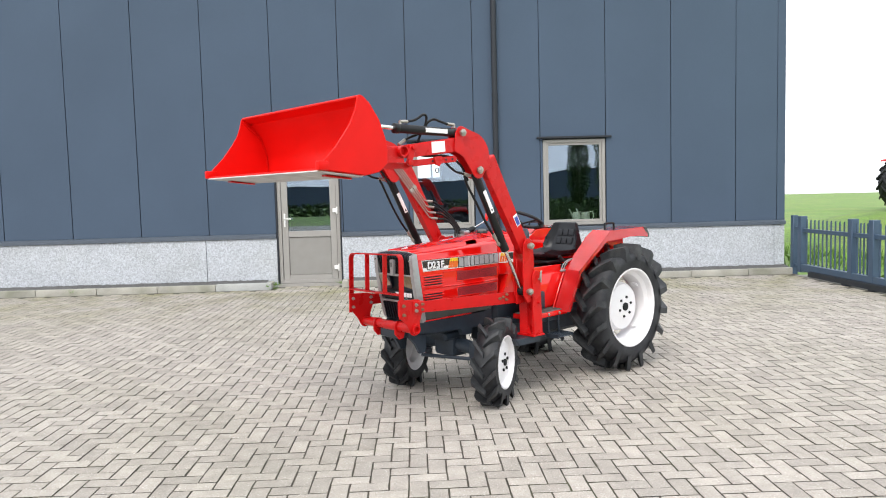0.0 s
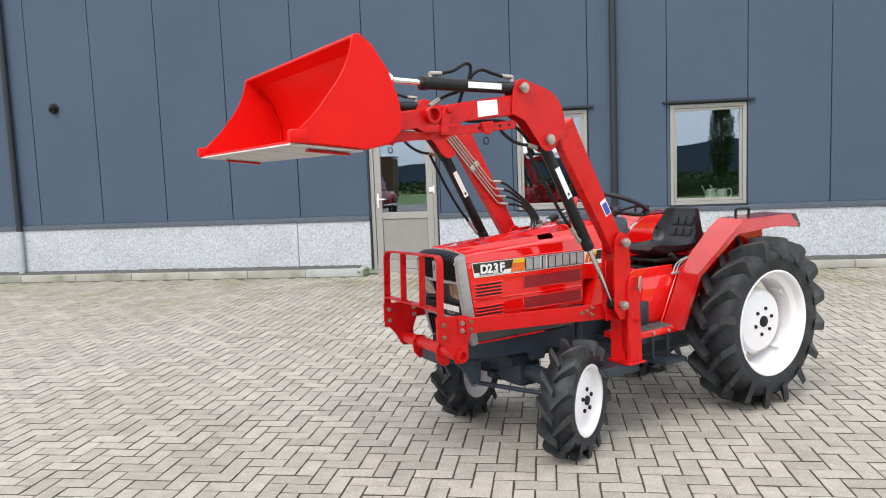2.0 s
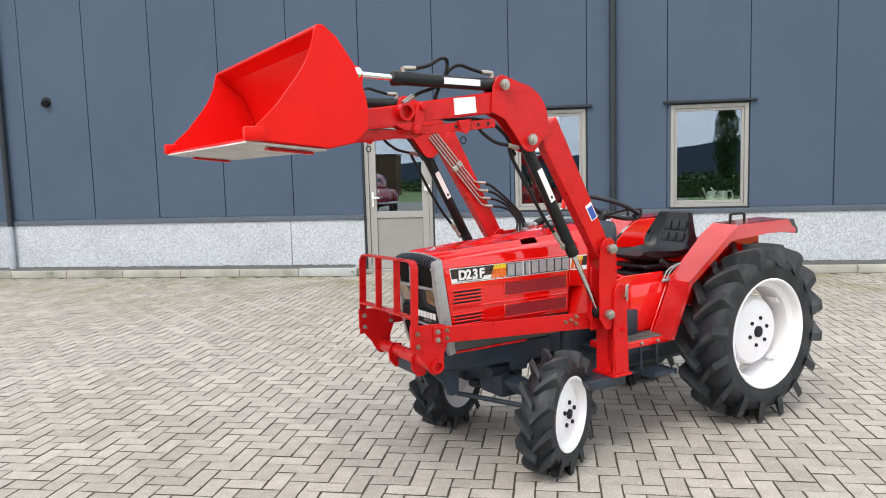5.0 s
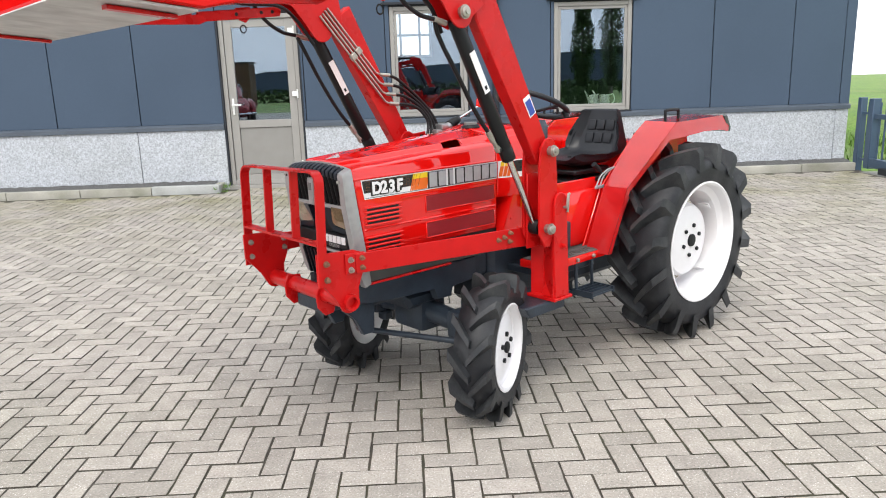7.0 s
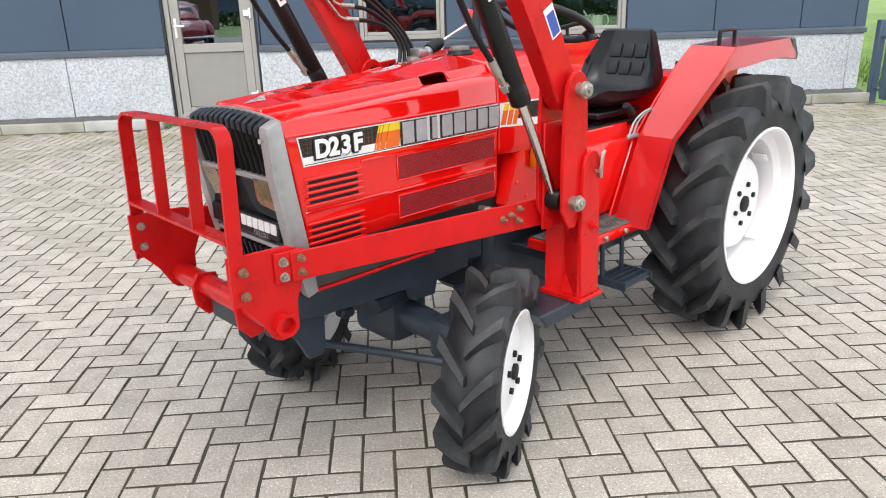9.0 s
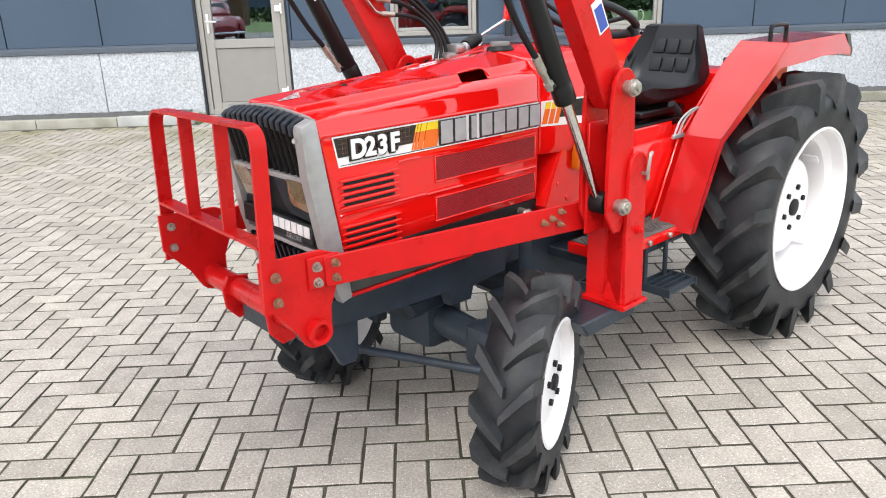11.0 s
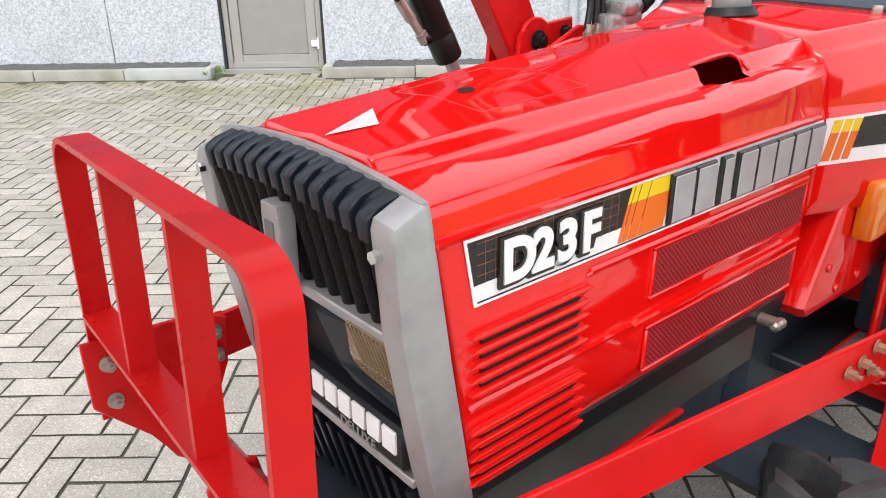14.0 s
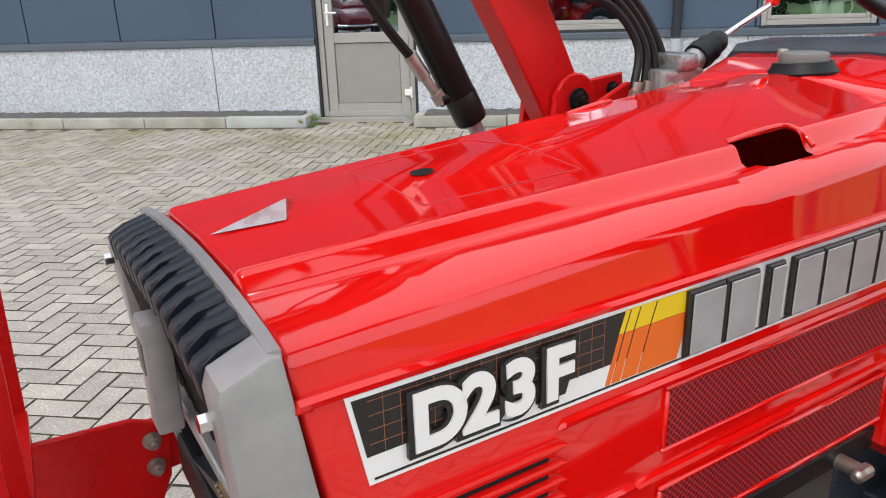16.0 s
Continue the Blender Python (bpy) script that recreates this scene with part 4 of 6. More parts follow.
tp("sump", prism([(0.28, 0.505), (0.56, 0.505), (0.52, 0.43), (0.32, 0.43)], -0.11, 0.11, 0.02), M_IRON)
tp("gearbox", box(0.80, 2.02, -0.15, 0.15, 0.33, 0.68, 0.03), M_IRON)
tp("rear_axle", cyl((1.985, -0.42, 0.534), (1.985, 0.42, 0.534), 0.085, seg=20), M_IRON)
ax = bmesh.new()
add_cyl(ax, (0.455, -0.34, 0.375), (0.455, 0.0, 0.400), 0.046, 0.055, seg=18)
add_cyl(ax, (0.455, 0.34, 0.375), (0.455, 0.0, 0.400), 0.046, 0.055, seg=18)
add_box(ax, 0.38, 0.54, -0.11, 0.11, 0.30, 0.47, 0.03, 2)
tp("front_axle", ax, M_IRON)
for s in (-1, 1):
    kn = bmesh.new()
    add_box(kn, 0.395, 0.525, s * 0.315 - 0.058, s * 0.315 + 0.058, 0.310, 0.445, 0.02, 2)
    add_box(kn, 0.43, 0.49, s * 0.27 - 0.03, s * 0.27 + 0.03, 0.27, 0.315, 0.01)
    add_cyl(kn, (0.445, s * 0.372, 0.40), (0.445, s * 0.372, 0.515), 0.045, seg=16, bevel=0.006)
    tp("steering_knuckle", kn, M_IRON)
tp("tie_rod", cyl((0.19, 0.03, 0.336), (0.40, -0.375, 0.322), 0.0135, seg=12), M_IRON)
tp("lift_bar", box(0.55, 0.95, 0.20, 0.26, 0.44, 0.475, 0.004), M_IRON)
tp("floor_beam", box(0.92, 1.30, -0.40, 0.40, 0.505, 0.543, 0.005), M_IRON)


# wheels
def lugs(R, rc, half, count, lean, thick, phase, drop):
    """Tread bars: each runs from the middle of the tread to one shoulder and ends in a steep tip."""
    out = []
    for side in (-1, 1):
        for k in range(count):
            th = (k + (0.5 if side > 0 else 0)) * math.tau / count + phase
            bm = bmesh.new()
            rows = []
            for t, low, cut in ((-0.05, 0, 0.004), (0.35, 0.002, 0), (0.7, 0.012, 0.002), (1.0, 0.045, 0.004), (1.08, drop, drop * 0.40)):
                y = side * (half - 0.002) * t
                a = th - lean * (max(t, 0) ** 0.85)
                base = rc - low - 0.006
                topr = R - cut
                w = thick * (0.9 + 0.45 * max(t, 0)) / 2
                ring = []
                for da, r in ((-w * 1.22, base), (-w * 0.80, topr), (w * 0.80, topr), (w * 1.22, base)):
                    ang = a + da / R
                    ring.append(bm.verts.new((r * math.cos(ang), y, r * math.sin(ang))))
                rows.append(ring)
            for p, q in zip(rows, rows[1:]):
                for i in range(4):
                    bm.faces.new((p[i], q[i], q[(i + 1) % 4], p[(i + 1) % 4]))
            bm.faces.new(rows[0])
            bm.faces.new(rows[-1][::-1])
            bmesh.ops.recalc_face_normals(bm, faces=bm.faces)
            out.append(bm)
    return out


def join(bms):
    bm = bmesh.new()
    for b in bms:
        me = bpy.data.meshes.new("piece")
        b.to_mesh(me)
        b.free()
        bm.from_mesh(me)
        bpy.data.meshes.remove(me)
    return bm


def wheel(name, at, yaw, outward, R, half, rim, count, lean, thick, lug_h, nuts, nut_r, disc_y, disc_r, label, parent=None, rim_mat=None):
    """A wheel turning about its own y axis; its outer face looks to -y before it is turned."""
    rc = R - lug_h
    bms = [lathe([(rim + 0.003, -half * 0.80), (rim + 0.012, -half * 0.90), (rim + (rc - rim) * 0.45, -half * 0.99), (rc - (rc - rim) * 0.28, -half * 0.96), (rc - 0.022, -half * 0.82), (rc - 0.004, -half * 0.45), (rc + 0.002, 0),
                  (rc - 0.004, half * 0.45), (rc - 0.022, half * 0.82), (rc - (rc - rim) * 0.28, half * 0.96), (rim + (rc - rim) * 0.45, half * 0.99), (rim + 0.012, half * 0.90), (rim + 0.003, half * 0.80)], 64, True)]
    rimb = lathe([(rim + 0.006, -half * 0.86), (rim + 0.010, -half * 0.93), (rim + 0.002, -half * 0.95), (rim - 0.008, -half * 0.88), (rim - 0.014, -half * 0.55), (rim - 0.045, -half * 0.40), (rim - 0.052, half * 0.1),
                  (rim - 0.052, half * 0.6), (rim - 0.012, half * 0.75), (rim + 0.008, half * 0.9), (rim - 0.002, half * 0.6), (rim - 0.03, half * 0.4)], 64, True)
    rim_mat = rim_mat or M_RIM
    w = part(name, rimb, rim_mat, parent or tractor, label)
    w.matrix_local = pose(*at, 0, 0, yaw + (0 if outward < 0 else 180))
    part("tyre", join(bms), M_RUBBER, w, "black tractor tyre with deep chevron lugs")
    for lug in lugs(R, rc, half, count, lean if outward < 0 else -lean, thick, 0.13, lug_h * 1.15):
        part("tread_lug", lug, M_LUG, w)
    d = lathe([(0, disc_y - 0.012), (disc_r * 0.45, disc_y - 0.012), (disc_r * 0.72, disc_y - 0.004), (disc_r * 0.93, disc_y + 0.008), (disc_r, disc_y + 0.03), (disc_r + 0.006, disc_y + 0.075), (disc_r - 0.004, disc_y + 0.075), (disc_r - 0.012, disc_y + 0.035), (0, disc_y + 0.012)], 48)
    part("disc", d, rim_mat, w)
    part("hub_cap", cyl((0, disc_y, 0), (0, disc_y - 0.024, 0), nut_r * 0.42, seg=24, bevel=0.004), M_BLACK, w, "black hub cap")
    for k in range(nuts):
        a = k * math.tau / nuts + 0.3
        c = (nut_r * math.cos(a), nut_r * math.sin(a))
        part("wheel_nut", cyl((c[0], disc_y, c[1]), (c[0], disc_y - 0.022, c[1]), 0.0115, seg=6), M_BLACK, w)
    return w


for s in (-1, 1):
    w = wheel("rear_wheel", (1.985, s * 0.492 + CY, 0.534), 0, s, 0.541, 0.134, 0.324, 16, 0.29, 0.042, 0.060, 6, 0.083, -0.034, 0.205, "white rear wheel rim")
    for k in range(4):
        a = k * math.tau / 4 + 0.75
        lug = box(-0.02, 0.02, -0.05, 0.012, -0.004, 0.004, 0.001)
        add_cyl(lug, (0, -0.035, -0.008), (0, -0.035, 0.008), 0.010, seg=10)
        bmesh.ops.transform(lug, matrix=Matrix.Rotation(-a, 4, "Y") @ Matrix.Translation((0.248, 0, 0)) @ Matrix.Rotation(radians(90), 4, "Y"), verts=lug.verts)
        part("rim_bracket", lug, M_RIM, w)
STEER = 25
for s in (-1, 1):
    off = Vector((-0.0, s * 0.075, 0))
    off.rotate(Euler((0, 0, radians(STEER))))
    wheel("front_wheel", (0.445 + off.x, s * 0.398 + off.y, 0.309), STEER, s, 0.322, 0.086, 0.184, 13, 0.32, 0.036, 0.036, 5, 0.060, -0.050, 0.168, "white front wheel rim")

# mudguards, step and platform
def strip(rows, thick):
    """A bent sheet through rows of two points each."""
    bm = bmesh.new()
    vs = [[bm.verts.new(p) for p in r] for r in rows]
    for a, b in zip(vs, vs[1:]):
        bm.faces.new((a[0], a[1], b[1], b[0]))
    bmesh.ops.solidify(bm, geom=bm.faces[:], thickness=thick)
    bmesh.ops.recalc_face_normals(bm, faces=bm.faces)
    return bm


for s in (-1, 1):
    OFF = 2 * CY if s > 0 else 0.0
    rows = [((1.285, s * 0.355, 0.570), (1.285, s * 0.492, 0.570)), ((1.437, s * 0.352, 0.886), (1.437, s * 0.492, 0.886)), ((1.728, s * 0.330, 1.130), (1.728, s * 0.528, 1.128)),
            ((1.838, s * 0.328, 1.194), (1.826, s * 0.522, 1.190)), ((2.300, s * 0.328, 1.206), (2.255, s * 0.552, 1.203))]
    mg = tp("mudguard", strip(rows, 0.008), M_REDSHEEN, "angular red rear mudguard", angle=20)
    # folded outer flange, deepest behind the bend
    fl = bmesh.new()
    edge = [(1.285, 0.494, 0.570), (1.437, 0.494, 0.886), (1.728, 0.530, 1.128), (1.826, 0.524, 1.190), (2.05, 0.540, 1.197), (2.255, 0.554, 1.203), (2.322, 0.562, 1.140)]
    drop = [(1.315, 0.492, 0.570), (1.462, 0.492, 0.868), (1.752, 0.536, 1.106), (1.905, 0.546, 1.114), (2.06, 0.556, 1.128), (2.22, 0.564, 1.126), (2.312, 0.566, 1.112)]
    top = [fl.verts.new((x, s * y, z)) for x, y, z in edge]
    low = [fl.verts.new((x, s * y, z)) for x, y, z in drop]
    for k in range(6):
        fl.faces.new((top[k], top[k + 1], low[k + 1], low[k]))
    bmesh.ops.solidify(fl, geom=fl.faces[:], thickness=0.006)
    tp("lip", fl, M_REDSHEEN, parent=mg, angle=20)
    tp("inner_side", prism([(1.30, 0.585), (1.445, 0.878), (1.735, 1.118), (1.845, 1.184), (2.28, 1.194), (2.30, 0.95), (1.95, 0.80), (1.6, 0.60)], s * 0.318, s * 0.327, 0.002), M_RED, parent=mg)
    tp("rubber_end", prism([(2.262, 1.200), (2.302, 1.202), (2.352, 1.132), (2.345, 1.108), (2.235, 1.122), (2.310, 1.132)], s * 0.33, s * 0.560, 0.003), M_BAND, parent=mg)
    tp("grab_handle", tube(smooth_path([(1.87, s * 0.43, 1.190), (1.87, s * 0.43, 1.235), (1.885, s * 0.43, 1.248), (1.985, s * 0.43, 1.248), (2.0, s * 0.43, 1.235), (2.0, s * 0.43, 1.190)], 4), 0.0085, 8), M_BLACK, "black grab handle", mg)
    plat = tp("footplate", box(0.90, 1.352, s * 0.25, s * 0.428, 0.545, 0.584, 0.005, 2), M_RED, "red footplate with a rubber mat")
    mat = tp("mat", box(0.91, 1.345, s * 0.26, s * 0.424, 0.584, 0.589, 0.002), M_MAT, "worn black rubber mat", plat)
    for k in range(22):
        for j in range(2):
            y0 = 0.268 + 0.078 * j
            m = Matrix.Translation((0.925 + 0.019 * k, s * (y0 + 0.037), 0.5885)) @ Matrix.Rotation(radians(35 if (k // 3 + j) % 2 else -35), 4, "Z")
            tp("mat_rib", box(-0.0028, 0.0028, -0.034, 0.034, 0.0, 0.0035, m=m), M_MAT, parent=mat)
    for bx in (1.118, 1.246):
        tp("bolt", cyl((bx, s * 0.428, 0.566), (bx, s * 0.442, 0.566), 0.010, seg=10, bevel=0.003), M_BOLT, parent=plat)
    tp("side_panel", prism([(1.02, 0.59), (1.02, 0.90), (1.12, 0.93), (1.44, 0.93), (1.44, 0.59)], s * 0.285, s * 0.297, 0.004), M_RED)
    # thin black plate on the panel paints the dark of its slot
    tp("slot", prism([(1.277, 0.745), (1.288, 0.745), (1.288, 0.822), (1.277, 0.822)], s * 0.296, s * 0.2995), M_BLACK)
    tp("cover_block", box(1.05, 1.20, s * 0.245, s * 0.330, 0.592, 0.735, 0.012, 2), M_IRON, "dark grey housing beside the mat")
    st = tp("step", box(1.128, 1.302, s * 0.388, s * 0.516, 0.388, 0.396, 0.002), M_IRON, "dark grey ribbed foot step")
    for k in range(5):
        y = s * (0.396 + 0.0275 * k)
        tp("step_rib", box(1.132, 1.298, y - 0.003, y + 0.003, 0.3962, 0.410), M_IRON, parent=st)
    for x in (1.124, 1.298):
        tp("step_edge", box(x, x + 0.008, s * 0.384, s * 0.520, 0.382, 0.412), M_IRON, parent=st)
    for bx in (1.118, 1.246):
        tp("step_hanger", cyl((bx + 0.02, s * 0.412, 0.40), (bx, s * 0.420, 0.55), 0.0085, seg=10), M_IRON, parent=st)
    tp("step_arm", prism([(0.93, 0.40), (1.13, 0.385), (1.13, 0.40), (0.93, 0.43)], s * 0.36, s * 0.40, 0.003), M_IRON, parent=st)
OFF = -0.030
# seat
seat = bmesh.new()
NY = 14
prof = [(1.335, 0.985), (1.325, 1.005), (1.36, 1.012), (1.44, 1.000), (1.54, 0.995), (1.615, 1.005), (1.65, 1.035), (1.672, 1.09), (1.69, 1.15), (1.705, 1.21), (1.712, 1.245), (1.728, 1.252), (1.742, 1.24), (1.738, 1.20), (1.715, 1.10), (1.69, 1.03), (1.66, 0.990), (1.60, 0.966), (1.40, 0.962)]
wid = [0.19, 0.20, 0.215, 0.225, 0.23, 0.23, 0.225, 0.22, 0.21, 0.195, 0.175, 0.165, 0.175, 0.195, 0.215, 0.22, 0.22, 0.21, 0.20]
rows = []
prof = [(1.405 + (x - 1.325) * 1.22, z) for x, z in prof]
wid = [w * 0.80 * (0.86 if z > 1.1 else 1) for w, (x, z) in zip(wid, prof)]
for (x, z), w in zip(prof, wid):
    r = []
    for j in range(NY + 1):
        t = -1 + 2 * j / NY
        rise = 0.030 * max(abs(t) - 0.68, 0) / 0.32 if z < 1.2 and x > 1.34 else 0.0
        fwd = -0.05 * max(abs(t) - 0.7, 0) / 0.3 if z > 1.03 else 0
        r.append(seat.verts.new((x + fwd, t * w, z + rise)))
    rows.append(r)
for i in range(len(rows)):
    a, b = rows[i], rows[(i + 1) % len(rows)]
    for j in range(NY):
        seat.faces.new((a[j], a[j + 1], b[j + 1], b[j]))
for j in (0, NY):
    seat.faces.new([r[j] for r in rows])
seat = tp("seat", seat, M_VINYL, "black vinyl bucket seat", angle=38)
for i in range(3):
    for j in range(2):
        y = -0.093 + 0.062 * i
        z = 1.06 + 0.072 * j
        x = 1.815 + 0.026 * j
        m = Matrix.Translation((x, y, z)) @ Matrix.Rotation(radians(15), 4, "Y")
        tp("seat_pad", box(-0.006, 0.006, 0.003, 0.057, 0.003, 0.062, 0.005, 2, m), M_VINYL, parent=seat)
# solid black discs paint the dark of the cushion's holes
for y in (-0.07, 0.03):
    tp("seat_hole", cyl((1.60, y, 0.99), (1.60, y, 1.004), 0.011, seg=14), M_BLACK, parent=seat)
sb = bmesh.new()
add_box(sb, 1.43, 1.74, -0.14, 0.14, 0.925, 0.95, 0.006)
add_box(sb, 1.38, 1.76, -0.14, 0.14, 0.88, 0.90, 0.004)
for y in (-0.1, 0.1):
    add_tube(sb, [(1.46, y, 0.90), (1.70, y, 0.94)], 0.010, 8)
    add_tube(sb, [(1.46, y, 0.94), (1.70, y, 0.90)], 0.010, 8)
tp("seat_base", sb, M_BLACK)
OFF = CY
tp("deck", box(1.16, 2.12, -0.30, 0.32, 0.60, 0.875, 0.015, 2), M_RED, "red seat deck")
tp("rear_deck", box(1.90, 2.18, -0.31, 0.33, 0.875, 1.06, 0.012, 2), M_RED)
# steering wheel and column, levers
sw = bmesh.new()
ring = [(0.185 * math.cos(a * math.tau / 40), 0.185 * math.sin(a * math.tau / 40), 0) for a in range(40)]
add_tube(sw, ring, 0.0145, 10, True)
for a in (0.5, 2.6, 4.71):
    add_tube(sw, [(0.03 * math.cos(a), 0.03 * math.sin(a), -0.04), (0.18 * math.cos(a), 0.18 * math.sin(a), -0.002)], 0.008, 8)
add_cyl(sw, (0, 0, -0.06), (0, 0, -0.02), 0.04, 0.03, 20, 0.006)
bmesh.ops.transform(sw, matrix=Matrix.Translation((1.275, 0, 1.305)) @ Matrix.Rotation(radians(24), 4, "Y"), verts=sw.verts)
sw = tp("steering_wheel", sw, M_VINYL, "black three-spoke steering wheel")
tp("knob", tube([(1.34, -0.15, 1.27), (1.35, -0.16, 1.25), (1.35, -0.165, 1.235)], 0.017, 10), M_BLACK, parent=sw)
tp("column", cyl((1.07, 0, 1.10), (1.255, 0, 1.27), 0.026, seg=16), M_BLACK)
for (a, b, c) in (((1.53, -0.30, 0.89), (1.49, -0.30, 0.935), (1.45, -0.295, 0.968)), ((1.05, -0.235, 0.95), (1.05, -0.25, 1.03), (1.06, -0.25, 1.10)), ((1.42, 0.24, 0.86), (1.40, 0.25, 1.05), (1.38, 0.26, 1.12))):
    lv = tp("lever", tube(smooth_path([a, b, c], 5), 0.007, 8), M_BLACK)
    tp("lever_knob", tube([Vector(c) - (Vector(c) - Vector(b)).normalized() * 0.01, Vector(c) + (Vector(c) - Vector(b)).normalized() * 0.045], 0.014, 10), M_BLACK, parent=lv)
gate_ = bmesh.new()
for r0 in (0.0, 0.030):
    add_tube(gate_, smooth_path([(1.405 + r0, -0.318, 0.885), (1.44 + r0, -0.318, 0.935), (1.50 + r0, -0.318, 0.962), (1.555 + r0, -0.318, 0.970)], 5), 0.0042, 6)
add_box(gate_, 1.395, 1.47, -0.324, -0.312, 0.872, 0.888, 0.003)
tp("lever_gate", gate_, M_SILVER, "pale metal lever gate")
tp("stop_post", box(1.755, 1.785, -0.325, -0.295, 1.06, 1.135, 0.004), M_BLACK)

# ---- front loader on the tractor ----
loader = thing("front_loader", (2.3485, -6.7163, 0), 40.0, "red front loader with black hydraulic cylinders, raised on the tractor", "loader")


SHIFT = 0.0


def lp(name, bm, mat, label="", parent=None, angle=38):
    bmesh.ops.translate(bm, vec=(0, SHIFT, 0), verts=bm.verts)
    return part(name, bm, mat, parent or loader, label, angle)


def pin(parent, x, z, y0, y1, r=0.019, mat=None):
    b = cyl((x, y0, z), (x, y1, z), r, seg=18, bevel=0.003)
    add_cyl(b, (x, y1, z), (x, y1 + (0.006 if y1 > y0 else -0.006), z), r * 0.45, seg=12)
    add_cyl(b, (x, y0 + (y1 - y0) * 0.6, z), (x, y0 + (y1 - y0) * 0.75, z), r * 1.25, seg=18)
    return lp("pin", b, mat or M_BOLT, parent=parent)


def bolt(parent, x, y, z, s, r=0.011, mat=None):
    b = cyl((x, y, z), (x, y + s * 0.003, z), r * 1.5, seg=14)
    add_cyl(b, (x, y + s * 0.003, z), (x, y + s * 0.014, z), r * 1.1, seg=6)
    add_cyl(b, (x, y + s * 0.014, z), (x, y + s * 0.021, z), r * 0.55, seg=10)
    return lp("bolt", b, mat or M_BOLT, parent=parent)


def arc(cx, cz, r, a0, a1, n=8):
    return [(cx + r * math.cos(radians(a0 + (a1 - a0) * k / n)), cz + r * math.sin(radians(a0 + (a1 - a0) * k / n))) for k in range(n + 1)]


for s in (-1, 1):
    SHIFT = -0.035 if s > 0 else 0.0
    # lower arm, knee and upper arm
    arm = lp("lift_arm", prism([(0.455, 1.80), (0.775, 1.190), (0.812, 1.135), (0.802, 1.09), (0.77, 1.07), (0.735, 1.075), (0.712, 1.10), (0.598, 1.295), (0.370, 1.665), (0.36, 1.74)], s * 0.455, s * 0.513, 0.006), M_RED2, "straight red lift arm")
    lp("upper_arm", prism([(-0.60, 1.812), (0.16, 1.918), (0.20, 1.83), (0.16, 1.818), (-0.56, 1.742), (-0.60, 1.738)], s * 0.457, s * 0.511, 0.006), M_RED2, "red upper boom arm")
    knee = [(0.072, 1.930)] + arc(0.128, 1.939, 0.045, 170, 75, 6) + arc(0.215, 1.775, 0.176, 86, 5, 10) + [(0.402, 1.72)] + arc(0.284, 1.690, 0.058, -10, -150, 8) + [(0.19, 1.72), (0.14, 1.785), (0.062, 1.815)]
    for y in (0.447, 0.5145):
        lp("knee_plate", prism(knee, s * y, s * (y + 0.008), 0.002), M_RED2, "rounded red knee plate")
    # parallel bar under the upper arm
    lb = lp("link_bar", prism([(-0.295, 1.752), (0.085, 1.787), (0.102, 1.772), (0.094, 1.746), (-0.285, 1.712), (-0.305, 1.725)], s * 0.490, s * 0.502, 0.003), M_RED2, "red flat link bar with holes")
    # black plugs paint the dark seen in the bar's holes
    for hx in (-0.12, 0.0, 0.055):
        lp("hole", cyl((hx, s * 0.489, 1.748 + 0.09 * (hx + 0.12)), (hx, s * 0.5035, 1.748 + 0.09 * (hx + 0.12)), 0.008, seg=12), M_BLACK, parent=lb)
    lp("ring", tube([(-0.085 + 0.014 * math.cos(k * math.tau / 14), s * 0.505, 1.688 + 0.016 * math.sin(k * math.tau / 14)) for k in range(14)], 0.003, 6, True), M_HOSE, parent=lb)
    lp("lug", prism([(-0.115, 1.775), (-0.045, 1.782), (-0.050, 1.735), (-0.070, 1.715), (-0.10, 1.725)], s * 0.500, s * 0.515, 0.003), M_RED2, parent=lb)
    lv = prism([(-0.325, 1.845), (-0.285, 1.852), (-0.275, 1.83), (-0.315, 1.725), (-0.340, 1.715), (-0.360, 1.735)], s * 0.515, s * 0.527, 0.004)
    lv = lp("latch_lever", lv, M_RED2, "red latch lever")
    for c in ((-0.300, 1.833), (-0.337, 1.735)):
        lp("boss", cyl((c[0], s * 0.525, c[1]), (c[0], s * 0.543, c[1]), 0.020, seg=16, bevel=0.003), M_RED2, parent=lv)
    # tower
    tw_o = [(0.710, 1.08), (0.715, 1.145)] + arc(0.767, 1.140, 0.049, 175, 10, 8) + [(0.822, 1.00), (0.826, 0.785), (0.775, 0.712), (0.745, 0.712), (0.705, 0.775), (0.706, 0.90)]
    for y in (0.438, 0.530):
        tw_p = lp("tower_plate", prism(tw_o, s * y, s * (y + 0.012), 0.003), M_RED2, "red loader tower plate")
    lp("column_back", box(0.800, 0.812, s * 0.440, s * 0.528, 0.70, 1.02, 0.002), M_RED2)
    lp("tower_column", box(0.716, 0.799, s * 0.452, s * 0.462, 0.70, 1.035, 0.002), M_RED2, "welded red tower column")
    web = bmesh.new()
    add_prism(web, [(0.805, s * 0.405), (0.835, s * 0.458), (0.790, s * 0.545), (0.800, s * 0.549), (0.846, s * 0.460), (0.815, s * 0.400)], 0.468, 0.735, 0.001, plane="xy")
    lp("column_web", web, M_RED2, "folded red column web")
    lp("weld_bead", tube([(0.832, s * 0.460, 0.475), (0.833, s * 0.459, 0.60), (0.834, s * 0.458, 0.70)], 0.005, 6), M_RED2)
    lp("tower_stay", prism([(0.79, 0.87)] + arc(0.834, 0.905, 0.042, 165, 15, 8) + [(0.884, 0.66), (0.895, 0.468), (0.798, 0.468), (0.787, 0.70)], s * 0.543, s * 0.556, 0.003), M_RED2, "upright red stay with a hook eye")
